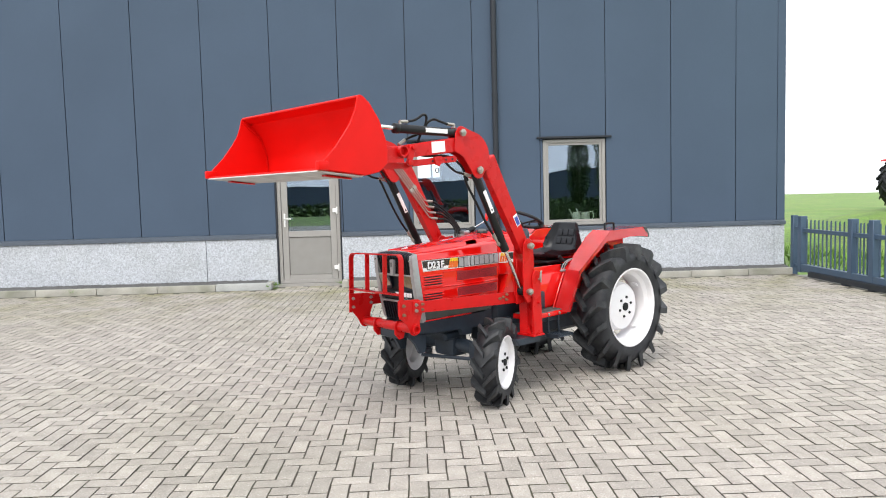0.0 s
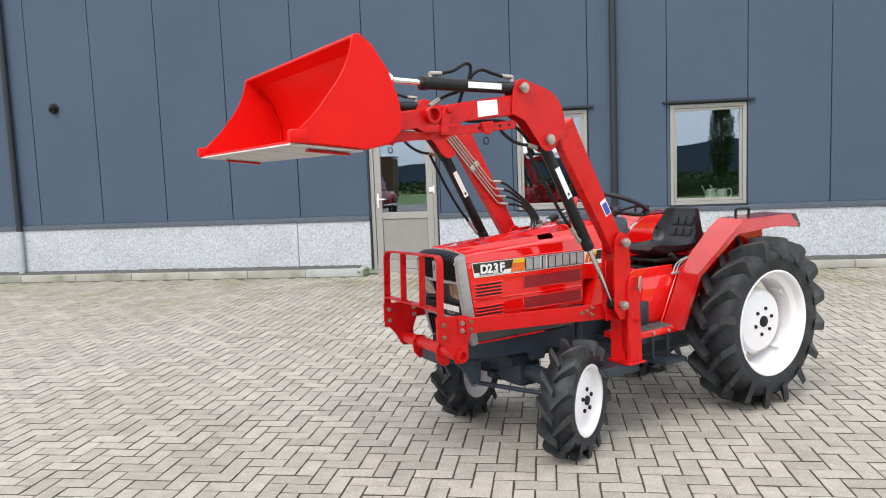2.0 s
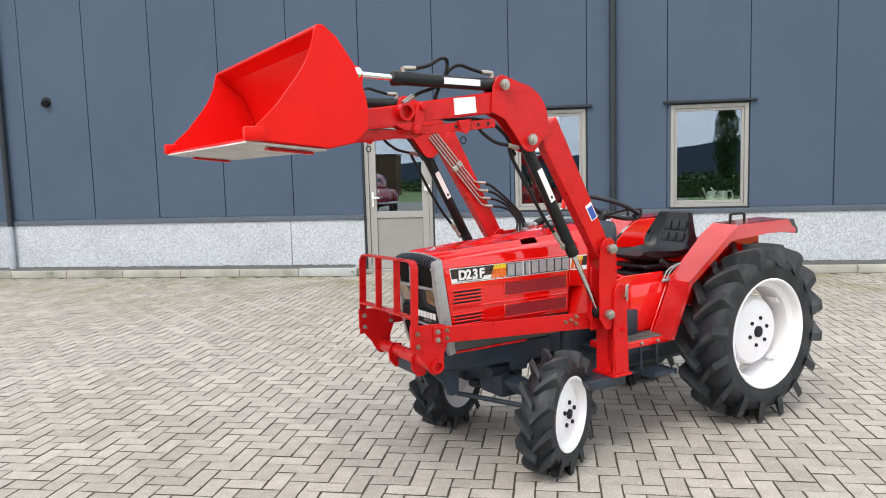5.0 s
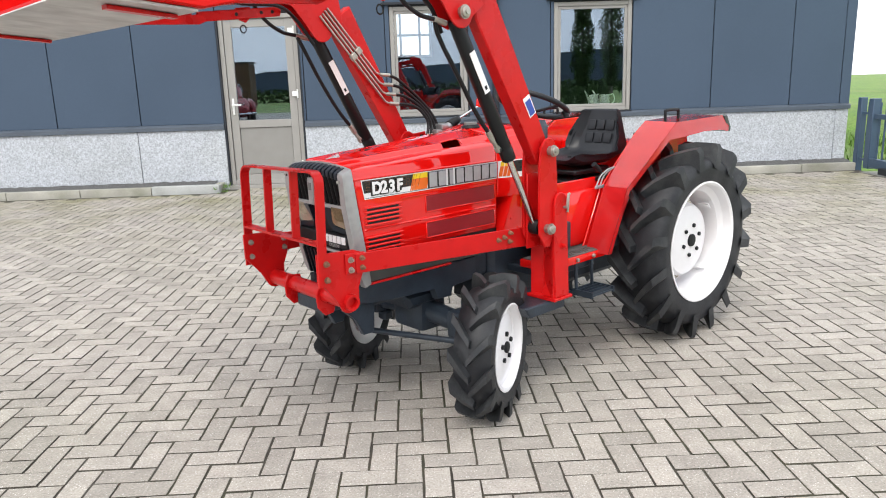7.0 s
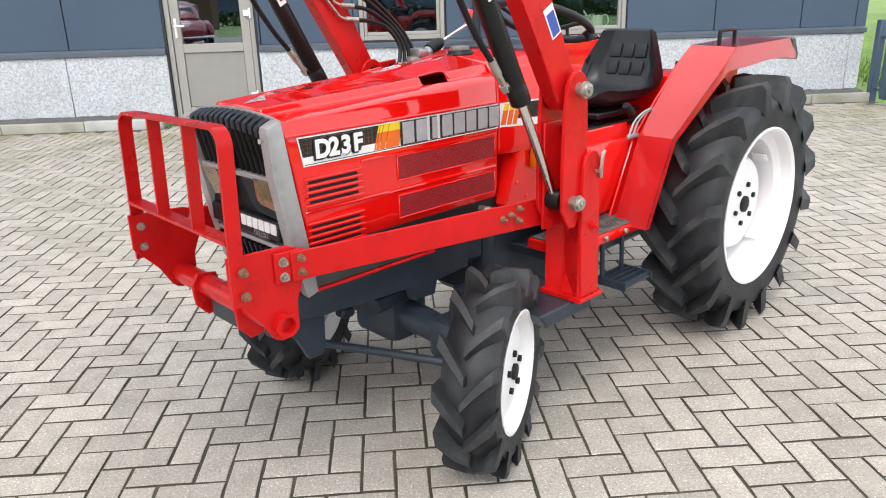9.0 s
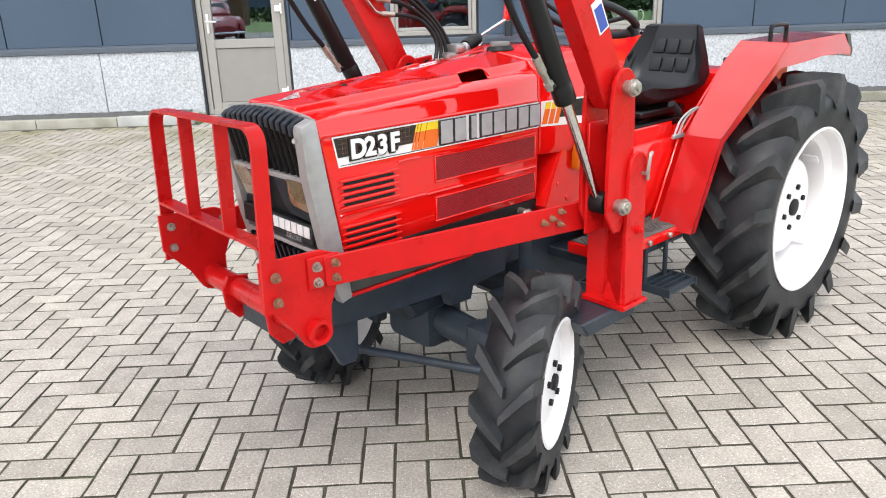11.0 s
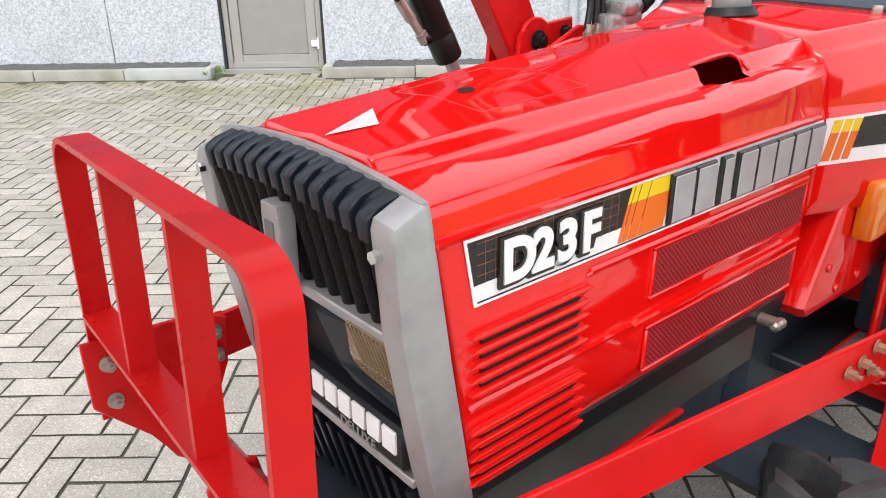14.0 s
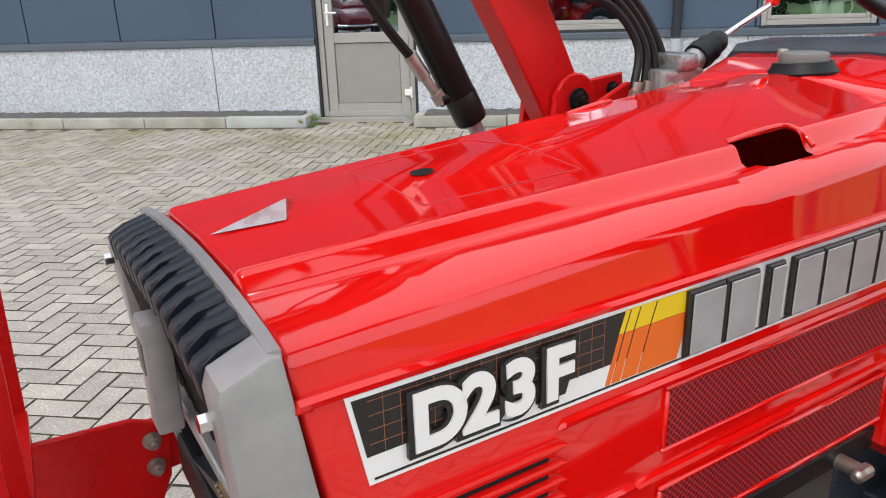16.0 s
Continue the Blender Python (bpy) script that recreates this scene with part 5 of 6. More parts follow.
    ft = lp("tower_foot", prism([(0.782, 0.455), (0.908, 0.455), (0.908, 0.468), (0.782, 0.468)], s * 0.398, s * 0.566, 0.002), M_RED2)
    lp("gusset", prism([(0.80, 0.47), (0.86, 0.47), (0.845, 0.56)], s * 0.470, s * 0.535, 0.002), M_RED2, parent=ft)
    lp("subframe", prism([(0.66, 0.40), (0.90, 0.40), (0.90, 0.452), (0.62, 0.452)], s * 0.14, s * 0.530, 0.006), M_IRON)
    lp("hook", tube(smooth_path([(0.850, s * 0.558, 0.880), (0.850, s * 0.575, 0.885), (0.854, s * 0.578, 0.930), (0.867, s * 0.575, 0.940), (0.874, s * 0.565, 0.925), (0.872, s * 0.562, 0.855)], 4), 0.006, 8), M_BOLT)
    pin(arm, 0.770, 1.135, s * 0.535, s * 0.580, 0.020)
    pin(arm, 0.752, 0.797, s * 0.535, s * 0.580, 0.020)
    pin(arm, 0.284, 1.690, s * 0.518, s * 0.552, 0.021)
    pin(arm, 0.128, 1.939, s * 0.518, s * 0.552, 0.020)
    bolt(tw_p, 0.845, s * 0.556, 0.704, s, 0.010, M_RED2)
    # lift cylinder
    y = -0.480 if s < 0 else 0.515
    c = lp("lift_cylinder", cyl((0.284, y, 1.668), (0.577, y, 1.120), 0.0295, seg=24, bevel=0.004), M_CYL, "black hydraulic lift cylinder")
    lp("rod", cyl((0.577, y, 1.120), (0.750, y, 0.797), 0.0145, seg=16), M_CHROME if s < 0 else M_SILVER, parent=c)
    lp("rod_eye", cyl((0.752, y - 0.03, 0.797), (0.752, y + 0.03, 0.797), 0.034, seg=18, bevel=0.004), M_HOSE, parent=c)
    lp("gland", cyl((0.553, y, 1.165), (0.581, y, 1.112), 0.0305, seg=24, bevel=0.004), M_CYL, parent=c)
    q = Matrix.Translation(Vector((0.388, y - 0.0292, 1.470))) @ Matrix.Rotation(math.atan2(0.293, 0.548) * -1, 4, "Y")
    st_ = lp("sticker", box(-0.015, 0.015, -0.0015, 0.0015, -0.088, 0.088, m=q), M_STICK, "worn white sticker", c)
    lp("sticker_mark", box(-0.006, 0.006, -0.0022, -0.0016, -0.074, -0.058, m=q), M_BLACK, parent=st_)
    hz = bmesh.new()
    add_tube(hz, smooth_path([(0.185, y, 1.665), (0.215, y - s * 0.01, 1.600), (0.30, y, 1.455), (0.39, y, 1.315), (0.465, y, 1.225)], 5), 0.009, 8)
    lp("hose", hz, M_HOSE, parent=c)
    ft_ = cyl((0.455, y, 1.238), (0.483, y, 1.198), 0.0125, seg=12)
    add_cyl(ft_, (0.480, y, 1.202), (0.512, y, 1.160), 0.0095, seg=6)
    add_cyl(ft_, (0.505, y, 1.170), (0.518, y, 1.152), 0.014, seg=6)
    lp("hose_fitting", ft_, M_BOLT, parent=c)
    lp("port", cyl((0.512, y, 1.156), (0.556, y, 1.170), 0.014, seg=12), M_CYL, parent=c)
    # short hose looping under the knee
    lp("knee_hose", tube(smooth_path([(-0.02, y, 1.790), (0.035, y, 1.725), (0.110, y, 1.680), (0.190, y, 1.664)], 6), 0.0085, 8), M_HOSE, "black hydraulic hose", c)
    lp("hose_fitting", cyl((0.180, y, 1.666), (0.240, y, 1.652), 0.012, seg=10), M_BOLT, parent=c)
    # bucket cylinder
    y = s * 0.486
    c = lp("bucket_cylinder", cyl((0.110, y, 1.940), (-0.418, y, 1.951), 0.029, seg=20, bevel=0.004), M_CYL, "black hydraulic bucket cylinder")
    lp("rod", cyl((-0.41, y, 1.951), (-0.605, y, 1.960), 0.0135, seg=16), M_CHROME, parent=c)
    lp("gland", cyl((-0.424, y, 1.951), (-0.390, y, 1.950), 0.033, seg=20, bevel=0.003), M_CYL, parent=c)
    lp("cylinder_eye", cyl((0.128, y - 0.026, 1.939), (0.128, y + 0.026, 1.939), 0.034, seg=18), M_CYL, parent=c)
    lp("rod_eye", cyl((-0.608, y - 0.05, 1.960), (-0.608, y + 0.05, 1.960), 0.022, seg=18, bevel=0.003), M_CHROME, parent=c)
    q = Matrix.Translation((-0.088, y + s * 0.0285, 1.945)) @ Matrix.Rotation(radians(1.2), 4, "Y")
    lp("sticker", box(-0.095, 0.095, -0.0015, 0.0015, -0.014, 0.014, m=q), M_STICK, "white sticker with grey print", c)
    for fx in (-0.372, 0.092):
        f = cyl((fx, y, 1.97), (fx, y, 1.998), 0.010, seg=10)
        add_cyl(f, (fx, y, 1.994), (fx + (0.06 if fx < 0 else -0.06), y, 1.996), 0.011, seg=10)
        lp("hose_fitting", f, M_BOLT, parent=c)
    hz = bmesh.new()
    add_tube(hz, smooth_path([(-0.32, y, 1.996), (-0.245, y, 2.012), (-0.178, y, 2.047), (-0.142, y - s * 0.01, 2.037), (-0.145, y - s * 0.02, 1.985), (-0.172, y - s * 0.04, 1.92), (-0.185, y - s * 0.05, 1.86), (-0.15, y - s * 0.06, 1.79), (0.06, y - s * 0.04, 1.785), (0.17, y - s * 0.02, 1.72), (0.24, y - s * 0.03, 1.62)], 6), 0.0085, 8)
    add_tube(hz, smooth_path([(0.035, y, 1.995), (-0.03, y, 2.010), (-0.088, y, 2.022), (-0.13, y - s * 0.015, 1.998), (-0.16, y - s * 0.03, 1.945), (-0.20, y - s * 0.04, 1.922), (-0.26, y - s * 0.045, 1.902), (-0.31, y - s * 0.045, 1.878)], 6), 0.0085, 8)
    lp("hose", hz, M_HOSE, parent=c)
    lp("hose_fitting", cyl((-0.30, y - s * 0.045, 1.884), (-0.352, y - s * 0.045, 1.852), 0.012, seg=10), M_BOLT, parent=c)
    # side rail to the front guard
    SHIFT = 0.0
    m = Matrix.Identity(4)
    rl = bmesh.new()
    o = [(-0.075, s * -0.0), (0.80, 0)]
    a, b = Vector((-0.10, s * 0.293, 0)), Vector((0.785, s * 0.425, 0))
    dirv = (b - a).normalized()
    nrm = Vector((-dirv.y, dirv.x, 0)) * 0.005
    vs = []
    for p, z0, z1 in ((a, 0.722, 0.800), (b, 0.700, 0.790)):
        vs.append([rl.verts.new((p + k * nrm) + Vector((0, 0, z))) for k, z in ((-1, z0), (1, z0), (1, z1), (-1, z1))])
    for i in range(4):
        rl.faces.new((vs[0][i], vs[0][(i + 1) % 4], vs[1][(i + 1) % 4], vs[1][i]))
    rl.faces.new(vs[0])
    rl.faces.new(vs[1][::-1])
    bmesh.ops.bevel(rl, geom=rl.edges[:], offset=0.002, segments=1, affect="EDGES")
    rl = lp("side_rail", rl, M_RED2, "long red flat side rail")
    for bx, bz in ((0.590, 0.752), (0.622, 0.760), (0.655, 0.776), (0.652, 0.738)):
        bolt(rl, bx, s * (0.293 + (bx + 0.10) * 0.149 + 0.006), bz, s, 0.0075, M_RUST)
    bolt(rl, -0.075, s * 0.302, 0.782, s, 0.0075, M_RUST)
    bolt(rl, -0.075, s * 0.302, 0.744, s, 0.0075, M_RUST)

SHIFT = 0.0
# cross tubes between the arms
ct = bmesh.new()
ct = lathe([(0.036, -0.545), (0.036, 0.545), (0.027, 0.545), (0.027, -0.545)], 24, True)
bmesh.ops.transform(ct, matrix=Matrix.Translation((-0.390, 0, 1.806)), verts=ct.verts)
lp("cross_tube", ct, M_RED2, "red cross tube with open ends")
lp("label_sheet", prism([(-0.132, 1.798), (-0.016, 1.812), (-0.022, 1.882), (-0.136, 1.872)], -0.5150, -0.5115), M_STICK, "white label sheet with faint print")
q = Matrix.Translation((0.672, -0.5145, 1.328)) @ Matrix.Rotation(radians(-30), 4, "Y")
lp("label", box(-0.022, 0.022, -0.0008, 0.0008, -0.045, 0.045, m=q), M_STICK, "small blue and white warning label")
lp("label_field", box(-0.017, 0.017, -0.0018, -0.0010, -0.040, 0.028, m=q), M_STBLUE)

# pipes along the far lift arm, with hoses to the valve block
for k in range(4):
    y = 0.405
    n_, d_ = Vector((0.755, 0, 0.656)), Vector((0.656, 0, -0.755))
    a_ = Vector((0.272, y, 1.748)) + n_ * 0.0185 * k
    b_ = Vector((0.630, y, 1.346)) + n_ * 0.0185 * k - d_ * 0.047 * k
    lp("pipe", tube([a_, b_, b_ + Vector((0.022, -0.006, -0.010))], 0.0052, 8), M_BOLT, "steel hydraulic pipe")
    e_ = b_ + Vector((0.022, -0.006, -0.010))
    lp("pipe_end", cyl(e_, e_ + Vector((0.045, -0.016, -0.004)), 0.0095, seg=10), M_BOLT)
    hz = tube(smooth_path([e_ + Vector((0.04, -0.015, -0.004)), e_ + Vector((0.10, -0.03, -0.012 - 0.008 * k)), (0.800 + 0.012 * k, 0.345, 1.300 + 0.008 * k), (0.835 + 0.018 * k, 0.320, 1.235), (0.815 + 0.026 * k, 0.305, 1.165)], 6), 0.0078, 8)
    lp("hose", hz, M_HOSE, "black hydraulic hose")
for k in range(2):
    m = Matrix.Translation((0.443 + 0.030 * k, 0.402, 1.566 + 0.026 * k)) @ Matrix.Rotation(radians(49), 4, "Y")
    lp("pipe_clamp", box(-0.016, 0.016, -0.014, 0.006, -0.017, 0.017, 0.003, 1, m), M_BOLT)
vb = box(0.845, 0.950, 0.262, 0.322, 1.125, 1.195, 0.008, 2)
add_box(vb, 0.875, 0.925, 0.255, 0.330, 1.190, 1.222, 0.008, 2)
add_cyl(vb, (0.940, 0.292, 1.195), (0.962, 0.294, 1.210), 0.022, seg=14, bevel=0.003)
valve = lp("valve_block", vb, M_CAST, "cast metal hydraulic valve block")
for k in range(4):
    x = 0.815 + 0.026 * k
    f = cyl((x, 0.303, 1.135), (x + 0.002, 0.301, 1.160), 0.0125, seg=6)
    add_cyl(f, (x + 0.002, 0.301, 1.160), (x + 0.004, 0.300, 1.176), 0.0095, seg=12)
    lp("hose_fitting", f, M_BOLT, parent=valve)
for k in range(2):
    f = cyl((0.860 + 0.03 * k, 0.262, 1.165), (0.820 + 0.03 * k, 0.222, 1.150), 0.012, seg=6)
    add_cyl(f, (0.825 + 0.03 * k, 0.227, 1.152), (0.795 + 0.03 * k, 0.197, 1.142), 0.009, seg=12)
    lp("hose_fitting", f, M_BOLT, parent=valve)
ax_ = Vector((0.085, 0.008, 0.034))
bo = lathe([(0, -0.002), (0.026, 0.0), (0.028, 0.018), (0.022, 0.022), (0.026, 0.028), (0.026, 0.044), (0.019, 0.048), (0.022, 0.054), (0.021, 0.072), (0.010, 0.090), (0, 0.092)], 20)
bmesh.ops.transform(bo, matrix=Matrix.Translation((0.960, 0.294, 1.208)) @ ax_.to_track_quat("Y", "Z").to_matrix().to_4x4(), verts=bo.verts)
lp("boot", bo, M_BLACK, "ribbed black rubber boot", valve)
lp("joystick", cyl((1.035, 0.301, 1.240), (1.205, 0.316, 1.300), 0.006, seg=10), M_CHROME, parent=valve)
lp("joystick_knob", cyl((1.200, 0.315, 1.292), (1.215, 0.318, 1.352), 0.013, 0.016, 14, 0.004), M_RED, "red joystick knob", valve)
lp("valve_bracket", prism([(0.72, 1.02), (1.02, 1.02), (1.02, 1.16), (0.84, 1.17), (0.72, 1.12)], 0.345, 0.357, 0.003), M_RED2)

fb = lp("far_bracket", prism([(0.800, 1.06), (0.800, 1.172), (0.895, 1.180), (0.905, 1.06)], 0.412, 0.422, 0.003), M_RED2, "red bracket plate with bolts")
bolt(fb, 0.865, 0.411, 1.150, -1, 0.010, M_CYL)
bolt(fb, 0.765, 0.396, 1.140, -1, 0.015, M_CYL)


# front guard
def guard_x(z, y):
    """The guard leans a little and stands slightly askew."""
    return -0.2310 + 0.026 * y - (1.12 - z) * 0.03


guard = bmesh.new()
GW = 0.290
lo, hi, rad = 0.690, 1.125, 0.045
cen = [(-GW, lo)] + [(-GW + rad + rad * math.cos(radians(180 - 90 * k / 6)), hi - rad + rad * math.sin(radians(180 - 90 * k / 6))) for k in range(7)]
cen += [(0.312 / GW * -y, z) for y, z in reversed(cen)]
cen = [(y, z - 0.025 * y) for y, z in cen]
th = 0.0042


def flat_bar(bm, pts, half_depth=0.019):
    """A bent flat bar: its width lies fore and aft."""
    rows = []
    for i, (y, z) in enumerate(pts):
        a, b = pts[max(i - 1, 0)], pts[min(i + 1, len(pts) - 1)]
        t = Vector((b[0] - a[0], b[1] - a[1])).normalized()
        n = Vector((-t.y, t.x)) * th
        x = guard_x(z, y)
        rows.append([bm.verts.new((x + dx, y + k * n.x, z + k * n.y)) for dx, k in ((-half_depth, -1), (half_depth, -1), (half_depth, 1), (-half_depth, 1))])
    for a, b in zip(rows, rows[1:]):
        for i in range(4):
            bm.faces.new((a[i], a[(i + 1) % 4], b[(i + 1) % 4], b[i]))
    bm.faces.new(rows[0])
    bm.faces.new(rows[-1][::-1])
    return bm


fg = lp("front_guard", flat_bar(guard, cen), M_RED2, "red flat-bar front guard", angle=30)
for y in (-0.104, 0.108):
    lp("guard_bar", flat_bar(bmesh.new(), [(y, 0.860), (y, 1.120 - 0.025 * y)], 0.017), M_RED2, parent=fg)
lp("guard_rail", flat_bar(bmesh.new(), [(-GW + 0.005, 0.860), (0.307, 0.856)], 0.021), M_RED2, parent=fg)
for s in (-1, 1):
    SHIFT = 0.012 if s > 0 else 0.0
    o = [(-0.268, 0.824), (-0.10, 0.816), (-0.052, 0.796), (-0.060, 0.715), (-0.085, 0.665)] + arc(-0.130, 0.611, 0.046, 20, -140, 8) + [(-0.195, 0.640), (-0.268, 0.718)]
    gp = lp("guard_plate", prism(o, s * 0.274, s * 0.284, 0.002), M_RED2, "red side plate of the front guard")
    for bx, bz in ((-0.238, 0.786), (-0.238, 0.724)):
        bolt(gp, bx, s * 0.300, bz, s, 0.0085, M_RUST if s < 0 else M_BOLT)
        if s > 0:
            bolt(gp, bx, 0.272, bz, -1, 0.0082)
    for bx, bz in ((-0.122, 0.780), (-0.122, 0.740)):
        bolt(gp, bx, s * 0.292, bz, s, 0.0085)
        if s > 0:
            bolt(gp, bx + 0.044, 0.272, bz, -1, 0.0082)
    lp("lap_plate", prism([(-0.145, 0.806), (-0.054, 0.802), (-0.060, 0.722), (-0.145, 0.724)], s * 0.284, s * 0.293, 0.003), M_RED2, parent=gp)
    lp("hook_plate", prism([(-0.160, 0.655), (-0.10, 0.645), (-0.085, 0.57), (-0.10, 0.525), (-0.14, 0.520), (-0.175, 0.56), (-0.180, 0.62)], s * 0.11, s * 0.122, 0.003), M_RED2, "red hook plate", gp)
SHIFT = 0.0
gt = lathe([(0.033, -0.305), (0.033, 0.295), (0.022, 0.295), (0.022, -0.305)], 24, True)
bmesh.ops.transform(gt, matrix=Matrix.Translation((-0.130, 0, 0.611)), verts=gt.verts)
lp("guard_tube", gt, M_RED2, "red cross tube with an open end")
lp("guard_mount", box(-0.14, 0.0, -0.10, 0.10, 0.52, 0.62, 0.008), M_IRON)

# bucket
BW = 0.69
SHIFT = -0.008
shell = [(-1.115, 1.680), (-0.81, 1.648), (-0.711, 1.668), (-0.655, 1.719), (-0.653, 1.80), (-0.660, 1.853), (-0.705, 1.968), (-0.773, 2.062), (-0.835, 2.096)]
inner = [(-1.115, 1.690), (-0.81, 1.658), (-0.716, 1.677), (-0.665, 1.724), (-0.663, 1.80), (-0.670, 1.850), (-0.714, 1.963), (-0.780, 2.055), (-0.840, 2.087)]
bk = lp("bucket", prism(shell + inner[::-1], -BW, BW, 0.001), M_REDB, "raised bright red loader bucket", angle=25)
side = [(-1.105, 1.684), (-0.81, 1.650), (-0.711, 1.670), (-0.653, 1.720), (-0.651, 1.80), (-0.658, 1.853), (-0.703, 1.968), (-0.770, 2.062)] + arc(-0.832, 2.078, 0.025, 40, 165, 6) + [(-0.868, 2.018), (-0.900, 1.955), (-0.935, 1.903), (-1.014, 1.804), (-1.09, 1.734)]
for s in (-1, 1):
    lp("bucket_side", prism(side, s * (BW - 0.002), s * (BW + 0.010), 0.003), M_REDB, parent=bk)
    lp("edge_block", box(-1.137, -1.062, s * (BW - 0.012), s * (BW + 0.022), 1.678, 1.729, 0.008, 2), M_REDB, parent=bk)
lp("cutting_edge", prism([(-1.128, 1.672), (-0.82, 1.640), (-0.82, 1.647), (-1.12, 1.679)], -BW + 0.01, BW - 0.01), M_SCUFF, "scuffed bare pale steel underside", bk)
lp("top_lip", tube([(-0.839, -BW, 2.094), (-0.839, BW, 2.094)], 0.009, 8), M_REDB, parent=bk)
for s in (-1, 1):
    lp("weld_seam", tube([(-0.845, s * (BW - 0.006), 2.07), (-0.722, s * (BW - 0.006), 1.960), (-0.676, s * (BW - 0.006), 1.85), (-0.670, s * (BW - 0.006), 1.727), (-0.72, s * (BW - 0.006), 1.681), (-0.81, s * (BW - 0.006), 1.661)], 0.005, 6), M_REDB, parent=bk)
    for y in (0.446, 0.518):
        lp("bucket_bracket", prism([(-0.652, 1.72), (-0.61, 1.70), (-0.595, 1.80), (-0.583, 1.955), (-0.598, 1.985), (-0.64, 1.990), (-0.695, 1.975), (-0.658, 1.86)], s * y, s * (y + 0.008), 0.002), M_REDB, parent=bk)
    lp("lower_bracket", prism([(-0.652, 1.690), (-0.30, 1.700), (-0.262, 1.716), (-0.285, 1.738), (-0.652, 1.732)], s * 0.44, s * 0.45, 0.002), M_RED2, parent=bk)
    sk = prism([(-1.02, 1.648), (-0.84, 1.629), (-0.84, 1.6395), (-1.02, 1.6585)], s * 0.58 - 0.02, s * 0.58 + 0.02, 0.002)
    lp("skid", sk, M_RED2, parent=bk)
SHIFT = 0.0

# ---- fence and sliding gate ----
fence = thing("fence", (9.0, 0.42, 0), 0, "short blue-grey bar fence beside the shed corner", "fence")
part("post", box(-0.045, 0.045, -0.045, 0.045, -0.1, 1.01, 0.006), M_BLUE, fence)
for k in (1, 2):
    part("bar", box(-0.01, 0.01, -0.045 - 0.115 * k - 0.012, -0.045 - 0.115 * k + 0.012, 0.10, 0.95, 0.002), M_BLUE, fence)
for z in (0.14, 0.78):
    part("rail", box(-0.012, 0.012, -0.36, -0.045, z, z + 0.03, 0.002), M_BLUE, fence)
gate = thing("sliding_gate", (8.95, 0.08, 0), 0, "long blue-grey sliding bar gate on a low beam", "gate")
for y in (-0.02, -1.445, -1.95, -3.3, -4.7, -6.0):
    part("post", box(-0.055, 0.055, y - 0.055, y + 0.055, 0.06, 1.005, 0.006), M_BLUE, gate)
y = -0.16
while y > -6.0:
    if min(abs(y - q) for q in (-1.445, -1.95, -3.3, -4.7, -6.0)) > 0.075:
        o = [(y - 0.010, 0.20), (y + 0.010, 0.20), (y + 0.010, 0.93), (y - 0.010, 0.955)]
        part("bar", prism(o, -0.008, 0.008, plane="yz"), M_BLUE, gate)
    y -= 0.118 if y > -1.445 or y < -1.95 else 0.085
part("top_rail", box(-0.028, 0.028, -6.0, -0.08, 0.735, 0.80, 0.004), M_BLUE, gate)
part("bottom_beam", box(-0.05, 0.05, -6.05, 0.05, 0.08, 0.20, 0.006), M_BLUE, gate)
part("guide_beam", prism([(-0.085, 0.02), (-0.05, 0.02), (-0.05, 0.11), (-0.085, 0.095)], -6.0, -0.35, 0.003, plane="xz"), M_TRIM, gate)
for y in (-1.35, -2.0, -4.0):
    part("roller", box(-0.08, 0.05, y - 0.06, y + 0.06, -0.02, 0.07, 0.006), M_TRIM, gate)
tagged(mesh_object("gate_footing", box(8.90, 9.25, -8.0, 0.2, -0.1, -0.004), M_KERB), "concrete strip under the gate", "footing", kind="structure")

# ---- meadow beyond the gate ----
M_BLADE = surf("grass_blades", (0.13, 0.24, 0.04), 0.8, var=0.3, island=0.4)
rg = random.Random(21)
v, f = [], []
for k in range(9000):
    d = rg.uniform(0, 1) ** 1.6 * 30
    x = 9.6 + d + rg.uniform(0, 3)
    y = rg.uniform(-4.0, 6.0) + d * 0.85
    if 8.9 < y < 12.6 and x < 40:
        continue
    r = math.hypot(x, y + 4)
    z = -0.11 - max(r - 20, 0) * 0.0105 - 0.01
    hgt = rg.uniform(0.10, 0.28) * (1 + d * 0.02)
    a, wdt = rg.uniform(0, math.tau), rg.uniform(0.012, 0.03) * (1 + d * 0.06)
    dx, dy = math.cos(a) * wdt, math.sin(a) * wdt
    lean = (rg.uniform(-0.1, 0.1), rg.uniform(-0.1, 0.1))
    n = len(v)
    v += [(x - dx, y - dy, z), (x + dx, y + dy, z), (x + lean[0], y + lean[1], z + hgt)]
    f.append((n, n + 1, n + 2))
me = bpy.data.meshes.new("meadow_blades")
me.from_pydata(v, [], f)
me.materials.append(M_BLADE)
tagged(new("meadow_grass", me), "long green meadow grass beyond the gate", "grass", kind="stuff")
